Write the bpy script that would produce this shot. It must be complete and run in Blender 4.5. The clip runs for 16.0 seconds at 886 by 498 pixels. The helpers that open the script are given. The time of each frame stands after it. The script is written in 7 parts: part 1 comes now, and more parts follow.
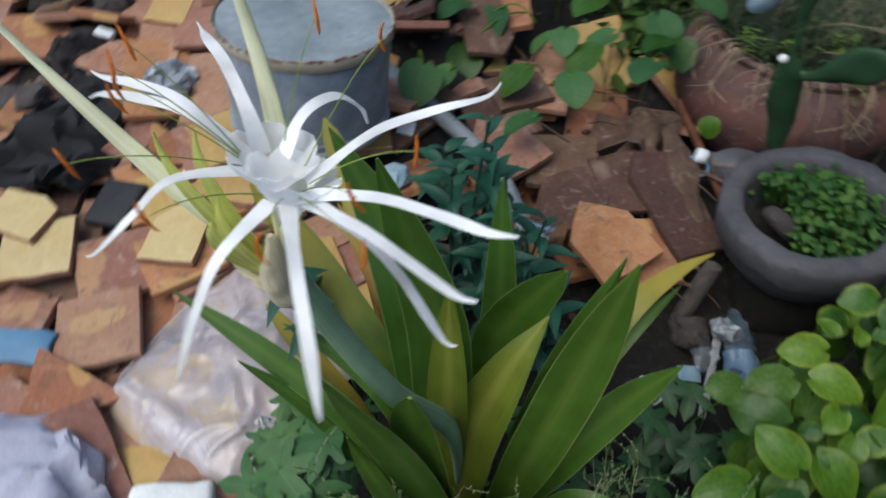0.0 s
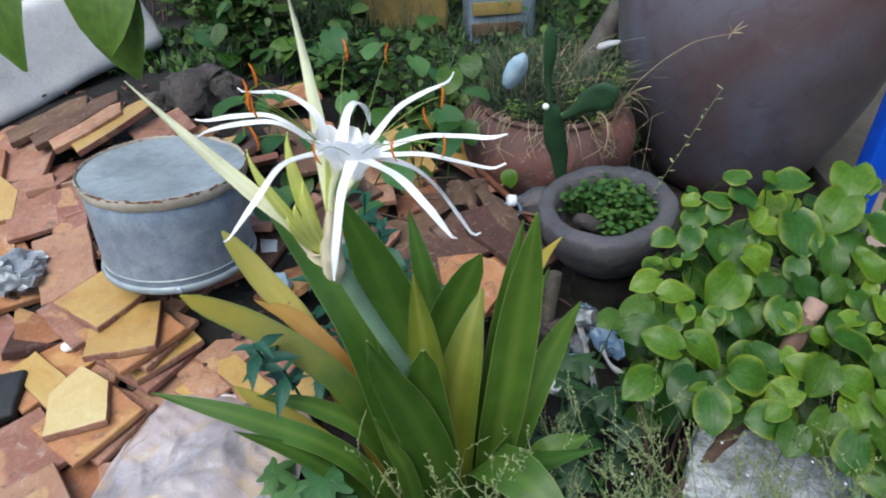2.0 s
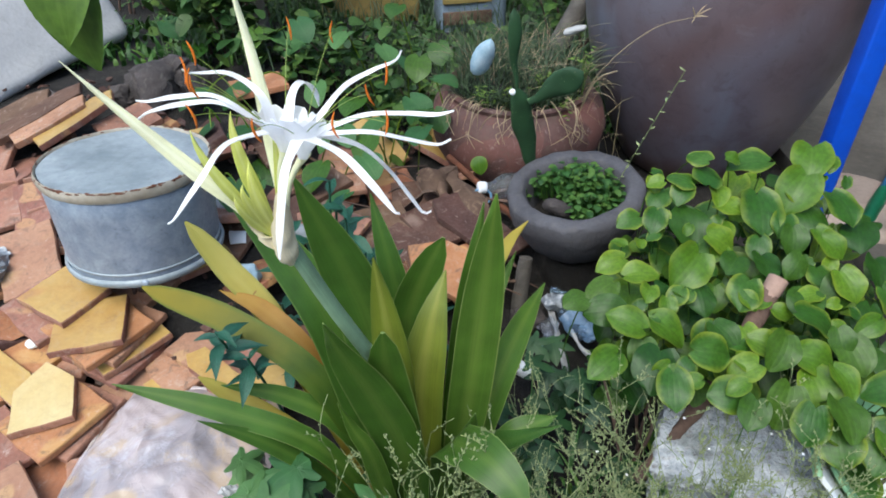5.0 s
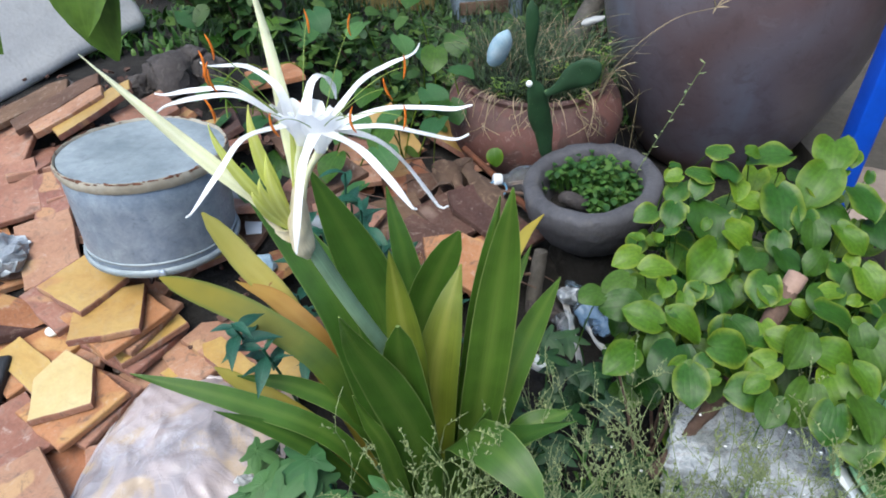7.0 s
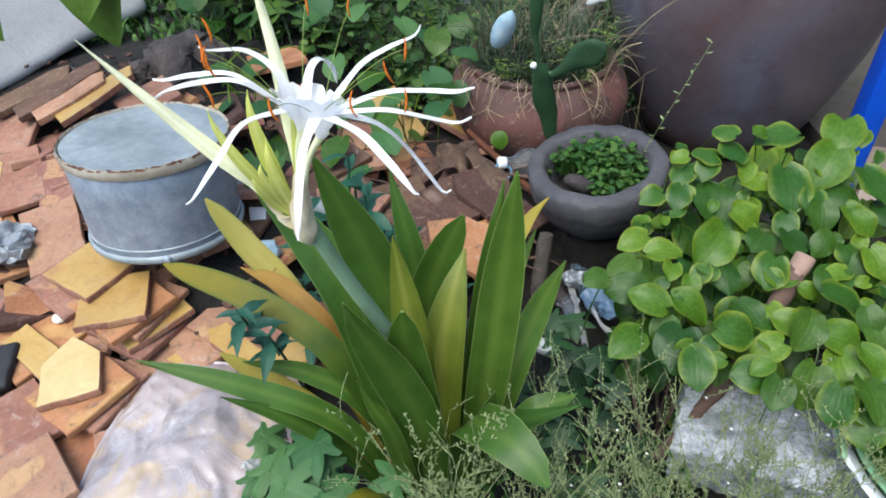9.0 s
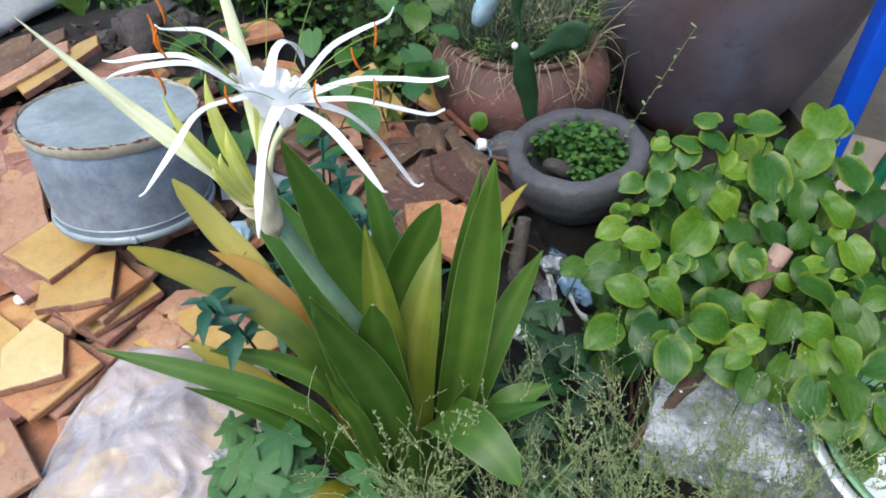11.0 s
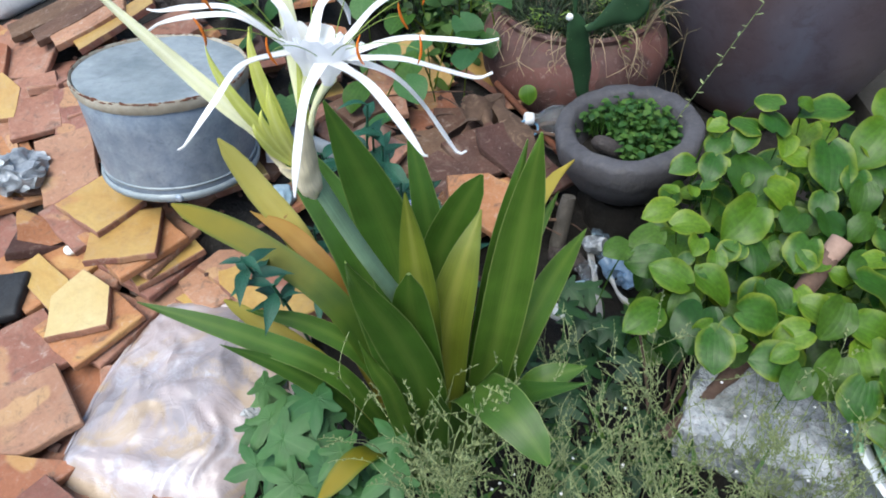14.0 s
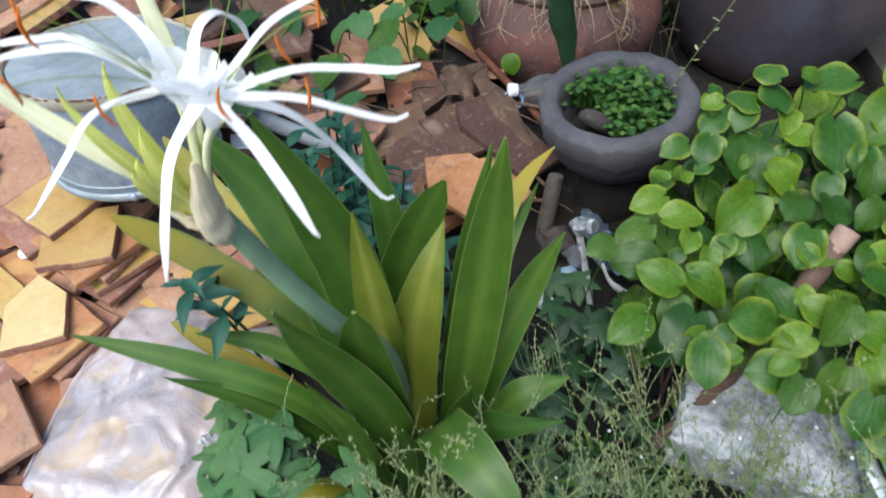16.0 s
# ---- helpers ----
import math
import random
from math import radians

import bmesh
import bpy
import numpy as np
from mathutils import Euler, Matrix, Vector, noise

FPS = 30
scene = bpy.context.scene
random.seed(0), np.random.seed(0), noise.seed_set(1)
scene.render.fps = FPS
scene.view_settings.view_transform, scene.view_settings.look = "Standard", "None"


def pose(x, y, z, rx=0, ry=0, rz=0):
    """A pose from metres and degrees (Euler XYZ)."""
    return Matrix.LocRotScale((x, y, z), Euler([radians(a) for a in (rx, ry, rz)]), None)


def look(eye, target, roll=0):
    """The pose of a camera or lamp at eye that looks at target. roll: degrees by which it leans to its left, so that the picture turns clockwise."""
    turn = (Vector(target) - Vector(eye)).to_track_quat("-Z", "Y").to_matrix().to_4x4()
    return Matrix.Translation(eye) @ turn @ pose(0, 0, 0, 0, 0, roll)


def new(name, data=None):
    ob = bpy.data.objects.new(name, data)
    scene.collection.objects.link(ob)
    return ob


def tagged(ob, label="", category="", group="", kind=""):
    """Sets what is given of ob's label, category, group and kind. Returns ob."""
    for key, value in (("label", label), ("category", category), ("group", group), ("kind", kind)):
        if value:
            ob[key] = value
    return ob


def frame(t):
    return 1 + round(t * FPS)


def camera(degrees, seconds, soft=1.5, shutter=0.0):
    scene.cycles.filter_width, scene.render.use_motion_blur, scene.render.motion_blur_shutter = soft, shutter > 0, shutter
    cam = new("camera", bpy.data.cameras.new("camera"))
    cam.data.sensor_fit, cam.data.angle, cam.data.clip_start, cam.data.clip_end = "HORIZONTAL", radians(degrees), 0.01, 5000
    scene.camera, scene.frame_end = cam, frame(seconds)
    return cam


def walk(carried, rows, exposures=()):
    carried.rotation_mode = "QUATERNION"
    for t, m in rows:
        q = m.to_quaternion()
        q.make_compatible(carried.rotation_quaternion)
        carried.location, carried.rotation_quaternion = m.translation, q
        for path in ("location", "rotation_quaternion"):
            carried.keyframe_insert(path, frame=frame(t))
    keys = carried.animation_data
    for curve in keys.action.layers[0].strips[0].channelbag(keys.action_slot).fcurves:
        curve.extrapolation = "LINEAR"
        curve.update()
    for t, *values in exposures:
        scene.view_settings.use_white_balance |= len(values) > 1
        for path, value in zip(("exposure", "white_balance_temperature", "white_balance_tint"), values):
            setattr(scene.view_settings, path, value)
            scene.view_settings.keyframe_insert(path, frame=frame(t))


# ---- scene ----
cam = camera(68.7, 16.0, 1.8, 0.5)
PATH = [
    (0, (0.126, -0.201, 0.991), (-0.448, 0.949, -0.542), 0.3),
    (0.5, (0.083, -0.321, 0.99), (-0.253, 1.067, -0.41), -4.7),
    (1, (0.042, -0.426, 0.994), (-0.153, 1.073, -0.315), -2.2),
    (1.5, (0.026, -0.448, 0.998), (-0.105, 1.111, -0.248), -0.5),
    (2, (0.047, -0.451, 1.004), (-0.033, 1.141, -0.204), -1.8),
    (2.5, (0.062, -0.459, 0.998), (0.035, 1.129, -0.217), -0.3),
    (3, (0.068, -0.454, 0.998), (0.074, 1.133, -0.22), -0.5),
    (3.5, (0.065, -0.454, 0.997), (0.065, 1.133, -0.22), -1.0),
    (4, (0.067, -0.457, 0.996), (0.061, 1.124, -0.229), -1.4),
    (6.5, (0.071, -0.457, 0.994), (0.016, 1.119, -0.236), -2.1),
    (7, (0.068, -0.453, 0.996), (0.002, 1.107, -0.253), -2.3),
    (7.5, (0.067, -0.452, 0.995), (-0.009, 1.1, -0.264), -2.8),
    (8, (0.063, -0.449, 0.993), (-0.016, 1.095, -0.275), -3.1),
    (8.5, (0.066, -0.452, 0.994), (-0.023, 1.086, -0.281), -3.4),
    (11, (0.075, -0.423, 0.991), (0.053, 1.058, -0.353), -0.9),
    (11.5, (0.073, -0.44, 0.976), (0.089, 1.031, -0.379), -1.8),
    (12, (0.065, -0.442, 0.971), (0.104, 0.998, -0.417), -1.9),
    (12.5, (0.067, -0.434, 0.982), (0.116, 1.017, -0.393), -1.2),
    (13, (0.069, -0.387, 0.981), (0.004, 1.063, -0.394), -1.3),
    (13.5, (0.074, -0.377, 0.976), (-0.06, 1.038, -0.431), -1.5),
    (14, (0.076, -0.415, 0.979), (-0.069, 1.007, -0.42), -1.2),
    (14.5, (0.087, -0.427, 0.971), (-0.05, 1.005, -0.418), -2.0),
    (15, (0.094, -0.401, 0.968), (-0.031, 1.027, -0.426), -2.7),
    (15.5, (0.108, -0.373, 0.952), (-0.011, 0.988, -0.509), -3.1),
    (16, (0.113, -0.311, 0.969), (-0.038, 1.006, -0.528), -3.6),
]
EXPOSURE = [(0.0, 0.56, 6500, 5), (0.5, 0.69, 6480, 5), (1.0, 0.90, 6450, 5), (1.5, 1.01, 6400, 5), (3.0, 1.18, 6380, 5), (7.0, 1.35, 6380, 5), (16.0, 1.31, 6380, 5)]
walk(cam, [(t, look(eye, target, roll)) for t, eye, target, roll in PATH], EXPOSURE)

# ---- light ----
world = bpy.data.worlds.new("sky")
scene.world = world
world.use_nodes = True
_n = world.node_tree.nodes
_sky = _n.new("ShaderNodeTexSky")
_sky.sky_type, _sky.sun_disc = "NISHITA", False
_sky.sun_elevation, _sky.sun_rotation, _sky.dust_density = radians(62), radians(205), 2.0
world.node_tree.links.new(_sky.outputs[0], _n["Background"].inputs[0])
_n["Background"].inputs[1].default_value = 0.15
sun = new("sun", bpy.data.lights.new("sun", "SUN"))
sun.data.energy, sun.data.angle, sun.data.color = 1.4, radians(45), (1.0, 0.98, 0.95)
sun.matrix_basis = look((-1.5, -3.0, 6.0), (0, 0, 0))


# ---- materials ----
def ramp(nt, fac, stops):
    node = nt.nodes.new("ShaderNodeValToRGB")
    el = node.color_ramp.elements
    while len(el) < len(stops):
        el.new(0.5)
    for e, (p, c) in zip(el, stops):
        e.position, e.color = p, (*c, 1)
    nt.links.new(fac, node.inputs[0])
    return node.outputs[0]


def noise_tex(nt, vec, scale, detail=6.0, rough=0.6, distort=0.0):
    node = nt.nodes.new("ShaderNodeTexNoise")
    node.inputs["Scale"].default_value, node.inputs["Detail"].default_value = scale, detail
    node.inputs["Roughness"].default_value, node.inputs["Distortion"].default_value = rough, distort
    if vec is not None:
        nt.links.new(vec, node.inputs["Vector"])
    return node.outputs["Fac"]


def mixc(nt, fac, a, b, mode="MIX"):
    node = nt.nodes.new("ShaderNodeMix")
    node.data_type, node.blend_type = "RGBA", mode
    for sock, v in ((node.inputs[0], fac), (node.inputs[6], a), (node.inputs[7], b)):
        if isinstance(v, (int, float)):
            sock.default_value = v
        elif isinstance(v, tuple):
            sock.default_value = (*v, 1)
        else:
            nt.links.new(v, sock)
    return node.outputs[2]


def calc(nt, op, a, b=0.0):
    node = nt.nodes.new("ShaderNodeMath")
    node.operation = op
    for sock, v in ((node.inputs[0], a), (node.inputs[1], b)):
        if isinstance(v, (int, float)):
            sock.default_value = v
        else:
            nt.links.new(v, sock)
    return node.outputs[0]


def band(nt, v, lo, hi):
    node = nt.nodes.new("ShaderNodeMapRange")
    node.interpolation_type = "SMOOTHSTEP"
    nt.links.new(v, node.inputs[0])
    node.inputs[1].default_value, node.inputs[2].default_value = lo, hi
    return node.outputs[0]


def start(name, rough=0.7, metal=0.0, spec=0.5):
    m = bpy.data.materials.new(name)
    m.use_nodes = True
    nt = m.node_tree
    p = nt.nodes["Principled BSDF"]
    p.inputs["Roughness"].default_value, p.inputs["Metallic"].default_value = rough, metal
    p.inputs["Specular IOR Level"].default_value = spec
    co = nt.nodes.new("ShaderNodeTexCoord").outputs["Object"]
    return m, nt, p, co


def bump(nt, p, height, strength=0.4, dist=0.002):
    b = nt.nodes.new("ShaderNodeBump")
    b.inputs["Strength"].default_value, b.inputs["Distance"].default_value = strength, dist
    nt.links.new(height, b.inputs["Height"])
    nt.links.new(b.outputs[0], p.inputs["Normal"])


def rnd(nt):
    return nt.nodes.new("ShaderNodeObjectInfo").outputs["Random"]


def island(nt):
    return nt.nodes.new("ShaderNodeNewGeometry").outputs["Random Per Island"]


def rgb(h, k=0.68):
    """Linear base colour from a colour chip's hex value; k: share of it kept, lowered so that white petals outshine the
    rest.
    """
    v = [int(h[i:i + 2], 16) / 255 for i in (0, 2, 4)]
    return tuple(k * (c / 12.92 if c <= 0.04045 else ((c + 0.055) / 1.055) ** 2.4) for c in v)


def surface(name, light, dark, scale=8.0, rough=0.7, metal=0.0, relief=0.3, fine=120.0, spots=None, vary=0.0, dist=0.002, spec=0.5, per=None):
    """A plain two-scale surface: blotches, fine grain, spots of another colour, variation from piece to piece."""
    m, nt, p, co = start(name, rough, metal, spec)
    big = noise_tex(nt, co, scale, 5, 0.6, 0.3)
    small = noise_tex(nt, co, fine, 4, 0.65)
    col = ramp(nt, big, [(0.3, dark), (0.7, light)])
    col = mixc(nt, calc(nt, "MULTIPLY", small, 0.55), col, tuple(0.45 * c for c in dark))
    if spots:
        s = noise_tex(nt, co, scale * 3.1, 6, 0.7, 1.0)
        col = mixc(nt, calc(nt, "MULTIPLY", band(nt, s, 0.5, 0.8), 0.75), col, spots)
    if vary:
        r = rnd(nt) if per is None else per(nt)
        hsv = nt.nodes.new("ShaderNodeHueSaturation")
        nt.links.new(calc(nt, "ADD", calc(nt, "MULTIPLY", r, vary), 1 - vary / 2), hsv.inputs["Value"])
        nt.links.new(calc(nt, "ADD", calc(nt, "MULTIPLY", r, 0.05 * vary), 0.5 - 0.025 * vary), hsv.inputs["Hue"])
        nt.links.new(col, hsv.inputs["Color"])
        col = hsv.outputs[0]
    nt.links.new(col, p.inputs["Base Color"])
    nt.links.new(calc(nt, "ADD", calc(nt, "MULTIPLY", small, 0.25), rough - 0.12), p.inputs["Roughness"])
    bump(nt, p, calc(nt, "ADD", calc(nt, "MULTIPLY", big, 2.0), small), relief, dist)
    return m


def patched(m, patch, seed, grime=0.6, least=0.66):
    """Remains of another coating on a surface, different on every piece."""
    nt = m.node_tree
    p = nt.nodes["Principled BSDF"]
    link_in = p.inputs["Base Color"].links[0]
    col = link_in.from_socket
    co = nt.nodes.new("ShaderNodeTexCoord").outputs["Object"]
    add = nt.nodes.new("ShaderNodeVectorMath")
    add.operation = "ADD"
    nt.links.new(co, add.inputs[0])
    comb = nt.nodes.new("ShaderNodeCombineXYZ")
    nt.links.new(calc(nt, "MULTIPLY", rnd(nt), 37.0 + seed), comb.inputs[0])
    nt.links.new(calc(nt, "MULTIPLY", rnd(nt), 19.0), comb.inputs[1])
    nt.links.new(comb.outputs[0], add.inputs[1])
    big = noise_tex(nt, add.outputs[0], 9.0, 2, 0.4, 0.4)
    dirt = noise_tex(nt, add.outputs[0], 38.0, 7, 0.75, 0.8)
    col = mixc(nt, calc(nt, "MULTIPLY", band(nt, big, least, least + 0.04), 0.55), col, patch)
    col = mixc(nt, calc(nt, "MULTIPLY", band(nt, dirt, 0.5, 0.72), grime), col, rgb("6b5a4e"))
    col = mixc(nt, calc(nt, "MULTIPLY", band(nt, dirt, 0.45, 0.25), 0.66 * grime), col, rgb("d9cabd"))
    nt.links.new(col, p.inputs["Base Color"])
    return m


def leafy(name, main, pale, edge=None, tip=None, rough=0.38, lines=0.0, trans=0.25, vary=0.5, per=None, spots=None, veins=False, rim=None, glow=(1.35, 1.5, 0.7)):
    """A leaf: u runs across, v along. Fine lines along or side veins, a midrib, yellowing at edge or tip, light through
    the blade. With lines, the pale middle and streaks also put sheen into the colour.
    """
    m, nt, p, co = start(name, rough, 0.0, 0.35)
    uv = nt.nodes.new("ShaderNodeUVMap").outputs[0]
    sep = nt.nodes.new("ShaderNodeSeparateXYZ")
    nt.links.new(uv, sep.inputs[0])
    u, v = sep.outputs[0], sep.outputs[1]
    off = calc(nt, "ABSOLUTE", calc(nt, "SUBTRACT", u, 0.5))
    blot = noise_tex(nt, co, 9.0 if veins else 26.0, 2 if veins else 5, 0.5)
    col = ramp(nt, blot, [(0.32, tuple(0.75 * c for c in main)), (0.68, tuple(1.15 * c for c in main))])
    # midrib; on strap leaves a wide pale band that is partly painted sheen
    col = mixc(nt, calc(nt, "MULTIPLY", calc(nt, "SUBTRACT", 1.0, band(nt, off, 0.015, 0.22 if lines else 0.04)), 0.45 if lines else 0.25), col, pale)
    height = noise_tex(nt, co, 300.0, 3, 0.6)
    if lines:
        mp = nt.nodes.new("ShaderNodeMapping")
        mp.inputs["Scale"].default_value = (lines, 1.5, 1)
        nt.links.new(uv, mp.inputs[0])
        st = noise_tex(nt, mp.outputs[0], 1.0, 4, 0.7)
        col = mixc(nt, calc(nt, "MULTIPLY", band(nt, st, 0.35, 0.75), 0.4), col, tuple(1.5 * c for c in main))
        mp = nt.nodes.new("ShaderNodeMapping")
        mp.inputs["Scale"].default_value = (4.0 * lines, 2.5, 1)
        nt.links.new(uv, mp.inputs[0])
        thin = noise_tex(nt, mp.outputs[0], 1.0, 2, 0.5)
        col = mixc(nt, calc(nt, "MULTIPLY", band(nt, thin, 0.5, 0.7), 0.3), col, tuple(0.55 * c for c in main))
        height = calc(nt, "ADD", st, calc(nt, "MULTIPLY", thin, 0.6))
        if rim:
            col = mixc(nt, calc(nt, "MULTIPLY", band(nt, off, 0.465, 0.49), 0.4), col, rim)
    if veins:
        # seven veins that arch from the base to the tip, and a quilted blade between them
        w = nt.nodes.new("ShaderNodeTexWave")
        mp = nt.nodes.new("ShaderNodeCombineXYZ")
        nt.links.new(calc(nt, "MULTIPLY", calc(nt, "SUBTRACT", u, 0.5), calc(nt, "SUBTRACT", 1.35, calc(nt, "MULTIPLY", v, 0.5))), mp.inputs[0])
        w.inputs["Scale"].default_value, w.inputs["Distortion"].default_value, w.inputs["Phase Offset"].default_value = 1.9, 0.0, 1.57
        nt.links.new(mp.outputs[0], w.inputs[0])
        line = band(nt, w.outputs["Fac"], 0.86, 1.0)
        col = mixc(nt, calc(nt, "MULTIPLY", line, 0.12), col, pale)
        col = mixc(nt, calc(nt, "MULTIPLY", band(nt, w.outputs["Fac"], 0.45, 0.0), 0.07), col, tuple(0.7 * c for c in main))
        quilt = noise_tex(nt, co, 55.0, 3, 0.6)
        height = calc(nt, "SUBTRACT", calc(nt, "ADD", calc(nt, "MULTIPLY", quilt, 0.35), calc(nt, "MULTIPLY", w.outputs["Fac"], -0.2)), calc(nt, "MULTIPLY", line, 0.25))
    if tip:
        col = mixc(nt, band(nt, calc(nt, "ADD", v, calc(nt, "MULTIPLY", blot, 0.3)), 0.55, 1.15), col, tip)
    if edge:
        col = mixc(nt, calc(nt, "MULTIPLY", band(nt, calc(nt, "ADD", off, calc(nt, "MULTIPLY", blot, 0.12)), 0.36, 0.6), 0.8), col, edge)
    if spots:
        s = noise_tex(nt, co, 45.0, 4, 0.6)
        col = mixc(nt, band(nt, s, 0.68, 0.74), col, spots)
    r = rnd(nt) if per is None else per(nt)
    hsv = nt.nodes.new("ShaderNodeHueSaturation")
    nt.links.new(calc(nt, "ADD", calc(nt, "MULTIPLY", r, vary), 1 - vary / 2), hsv.inputs["Value"])
    nt.links.new(calc(nt, "ADD", calc(nt, "MULTIPLY", r, -0.06 * vary), 0.5 + 0.03 * vary), hsv.inputs["Hue"])
    nt.links.new(col, hsv.inputs["Color"])
    nt.links.new(hsv.outputs[0], p.inputs["Base Color"])
    bump(nt, p, height, 0.35, 0.001)
    tr = nt.nodes.new("ShaderNodeBsdfTranslucent")
    nt.links.new(mixc(nt, 1.0, hsv.outputs[0], glow, "MULTIPLY"), tr.inputs[0])
    mix = nt.nodes.new("ShaderNodeMixShader")
    mix.inputs[0].default_value = trans
    nt.links.new(p.outputs[0], mix.inputs[1])
    nt.links.new(tr.outputs[0], mix.inputs[2])
    nt.links.new(mix.outputs[0], nt.nodes["Material Output"].inputs[0])
    return m


SOIL = surface("damp soil", rgb("27221c"), rgb("100e0b"), 9, 0.95, relief=0.9, fine=90, spots=rgb("4a4741"), dist=0.006)
CLAY = surface("bare terracotta", rgb("c8947a"), rgb("a26e58"), 9, 0.85, relief=0.35, fine=160, spots=rgb("b7a496"), vary=0.5)
# weathered brown clay, with shade at the back and in gaps painted in
CLAY_DARK = surface("weathered terracotta darkened for shade", rgb("7d5a48"), rgb("553b2f"), 9, 0.9, relief=0.4, fine=140, spots=rgb("857468"), vary=0.7)
GLAZE = surface("yellow glazed clay", rgb("e3c274"), rgb("cda055"), 10, 0.45, relief=0.15, fine=70, spots=rgb("c2a77a"), vary=0.16)
CREAM = surface("pale yellow glazed clay", rgb("f3dfa6"), rgb("e6c885"), 9, 0.45, relief=0.15, fine=60, spots=rgb("cfae74"), vary=0.15)
TAN = surface("pale tan terracotta", rgb("d2a483"), rgb("b08066"), 8, 0.85, relief=0.35, fine=150, spots=rgb("a08878"), vary=0.2)
patched(TAN, rgb("d6b07c"), 7, 0.7, 0.6)
ORANGE = surface("orange terracotta", rgb("d3936a"), rgb("ad7049"), 9, 0.85, relief=0.35, fine=150, spots=rgb("b79476"), vary=0.3)
patched(CLAY, rgb("d2a676"), 1, 0.9, 0.62)
patched(ORANGE, rgb("d9ae6c"), 5, 0.8, 0.6)
patched(CLAY_DARK, rgb("9b8577"), 2)
patched(GLAZE, rgb("c08a58"), 3, 0.28)
patched(CREAM, rgb("e0bd78"), 4, 0.15)
TIN = surface("galvanised tin", rgb("aebbc8", 0.92), rgb("8594a6", 0.9), 26, 0.42, 0.35, 0.15, 170, spots=rgb("6f7d8c"))
TIN_LID = surface("dull zinc lid", rgb("b8c2c6", 0.78), rgb("89969c", 0.75), 10, 0.5, 0.15, 0.2, 60, spots=rgb("6f7a82"))
RIM = surface("cream painted rim with rust chips", rgb("cfc9b8"), rgb("a69d8a"), 22, 0.6, 0.0, 0.3, 90, spots=rgb("9b8468"))
STONE = surface("grey cast stone", rgb("6b6a6f"), rgb("46464b"), 11, 0.9, relief=0.8, fine=130, spots=rgb("686560"), dist=0.003)


def salt_glaze():
    """A dark jar's glaze: brown body, blue-grey runs straight down that also put its bluish highlights into the colour,
    worn matt patches.
    """
    m, nt, p, co = start("dark brown salt glaze", 0.32)
    mp = nt.nodes.new("ShaderNodeMapping")
    mp.inputs["Scale"].default_value = (9.0, 9.0, 1.1)
    nt.links.new(co, mp.inputs[0])
    runs = noise_tex(nt, mp.outputs[0], 1.0, 5, 0.6, 0.2)
    big = noise_tex(nt, co, 3.0, 3, 0.5, 0.4)
    fine = noise_tex(nt, co, 60.0, 5, 0.65)
    col = ramp(nt, big, [(0.35, rgb("6c5655")), (0.65, rgb("736e78"))])
    col = mixc(nt, calc(nt, "MULTIPLY", band(nt, runs, 0.52, 0.68), 0.4), col, rgb("7c8495"))
    mottle = noise_tex(nt, co, 17.0, 6, 0.7, 0.6)
    col = mixc(nt, calc(nt, "MULTIPLY", band(nt, mottle, 0.48, 0.66), 0.45), col, rgb("584a4c"))
    col = mixc(nt, calc(nt, "MULTIPLY", band(nt, mottle, 0.42, 0.3), 0.3), col, rgb("868089"))
    col = mixc(nt, calc(nt, "MULTIPLY", band(nt, fine, 0.58, 0.72), 0.3), col, rgb("4c4344"))
    nt.links.new(col, p.inputs["Base Color"])
    nt.links.new(calc(nt, "ADD", calc(nt, "MULTIPLY", runs, 0.25), 0.22), p.inputs["Roughness"])
    bump(nt, p, calc(nt, "ADD", calc(nt, "MULTIPLY", runs, 1.5), calc(nt, "MULTIPLY", fine, 0.3)), 0.12, 0.003)
    return m


JAR = salt_glaze()
PINK = surface("weathered pink earthenware", rgb("7e5c55"), rgb("573b36"), 8, 0.75, relief=0.4, fine=80, spots=rgb("7a3f34"))
patched(PINK, rgb("83544a"), 6, 0.8, 0.5)
CONCRETE = surface("whitish weathered concrete", rgb("eaeff4", 0.92), rgb("a8b2b9"), 34, 0.95, relief=1.0, fine=170, spots=rgb("363b3a"), dist=0.005)
patched(CONCRETE, rgb("6f766c"), 9, 0.85, 0.62)
PAVING = surface("worn grey cement floor", rgb("6b665e"), rgb("4f4b44"), 5, 0.9, relief=0.4, fine=60, spots=rgb("6d655b"))
BLUE = surface("blue painted steel", rgb("0a5ade", 0.85), rgb("064bc2", 0.85), 6, 0.45, relief=0.05, fine=40)
BARK = surface("bare brown wood", rgb("84695a"), rgb("554238"), 30, 0.9, relief=0.7, fine=150, dist=0.003)
BARK_GREY = surface("grey weathered wood", rgb("767168"), rgb("4c4640"), 26, 0.9, relief=0.8, fine=150, dist=0.004)
CUT = surface("pinkish cut wood", rgb("c9a794"), rgb("ab8b7a"), 40, 0.85, relief=0.3)
ROCK = surface("grey field stone", rgb("6a615e"), rgb("302c2a"), 14, 0.92, relief=0.8, fine=90, spots=rgb("767069"), vary=0.5, dist=0.005)
BLACK = surface("black rubber", rgb("2b2d30"), rgb("17191b"), 20, 0.7, relief=0.5, fine=90, dist=0.003)
CLOTHBLACK = surface("dusty black cloth", rgb("2b2c30"), rgb("17181b"), 18, 0.95, relief=0.6, fine=260)
CARD = surface("brown damp cardboard", rgb("7e6553"), rgb("4b382b"), 12, 0.95, relief=0.5, fine=70, spots=rgb("a58b74"))
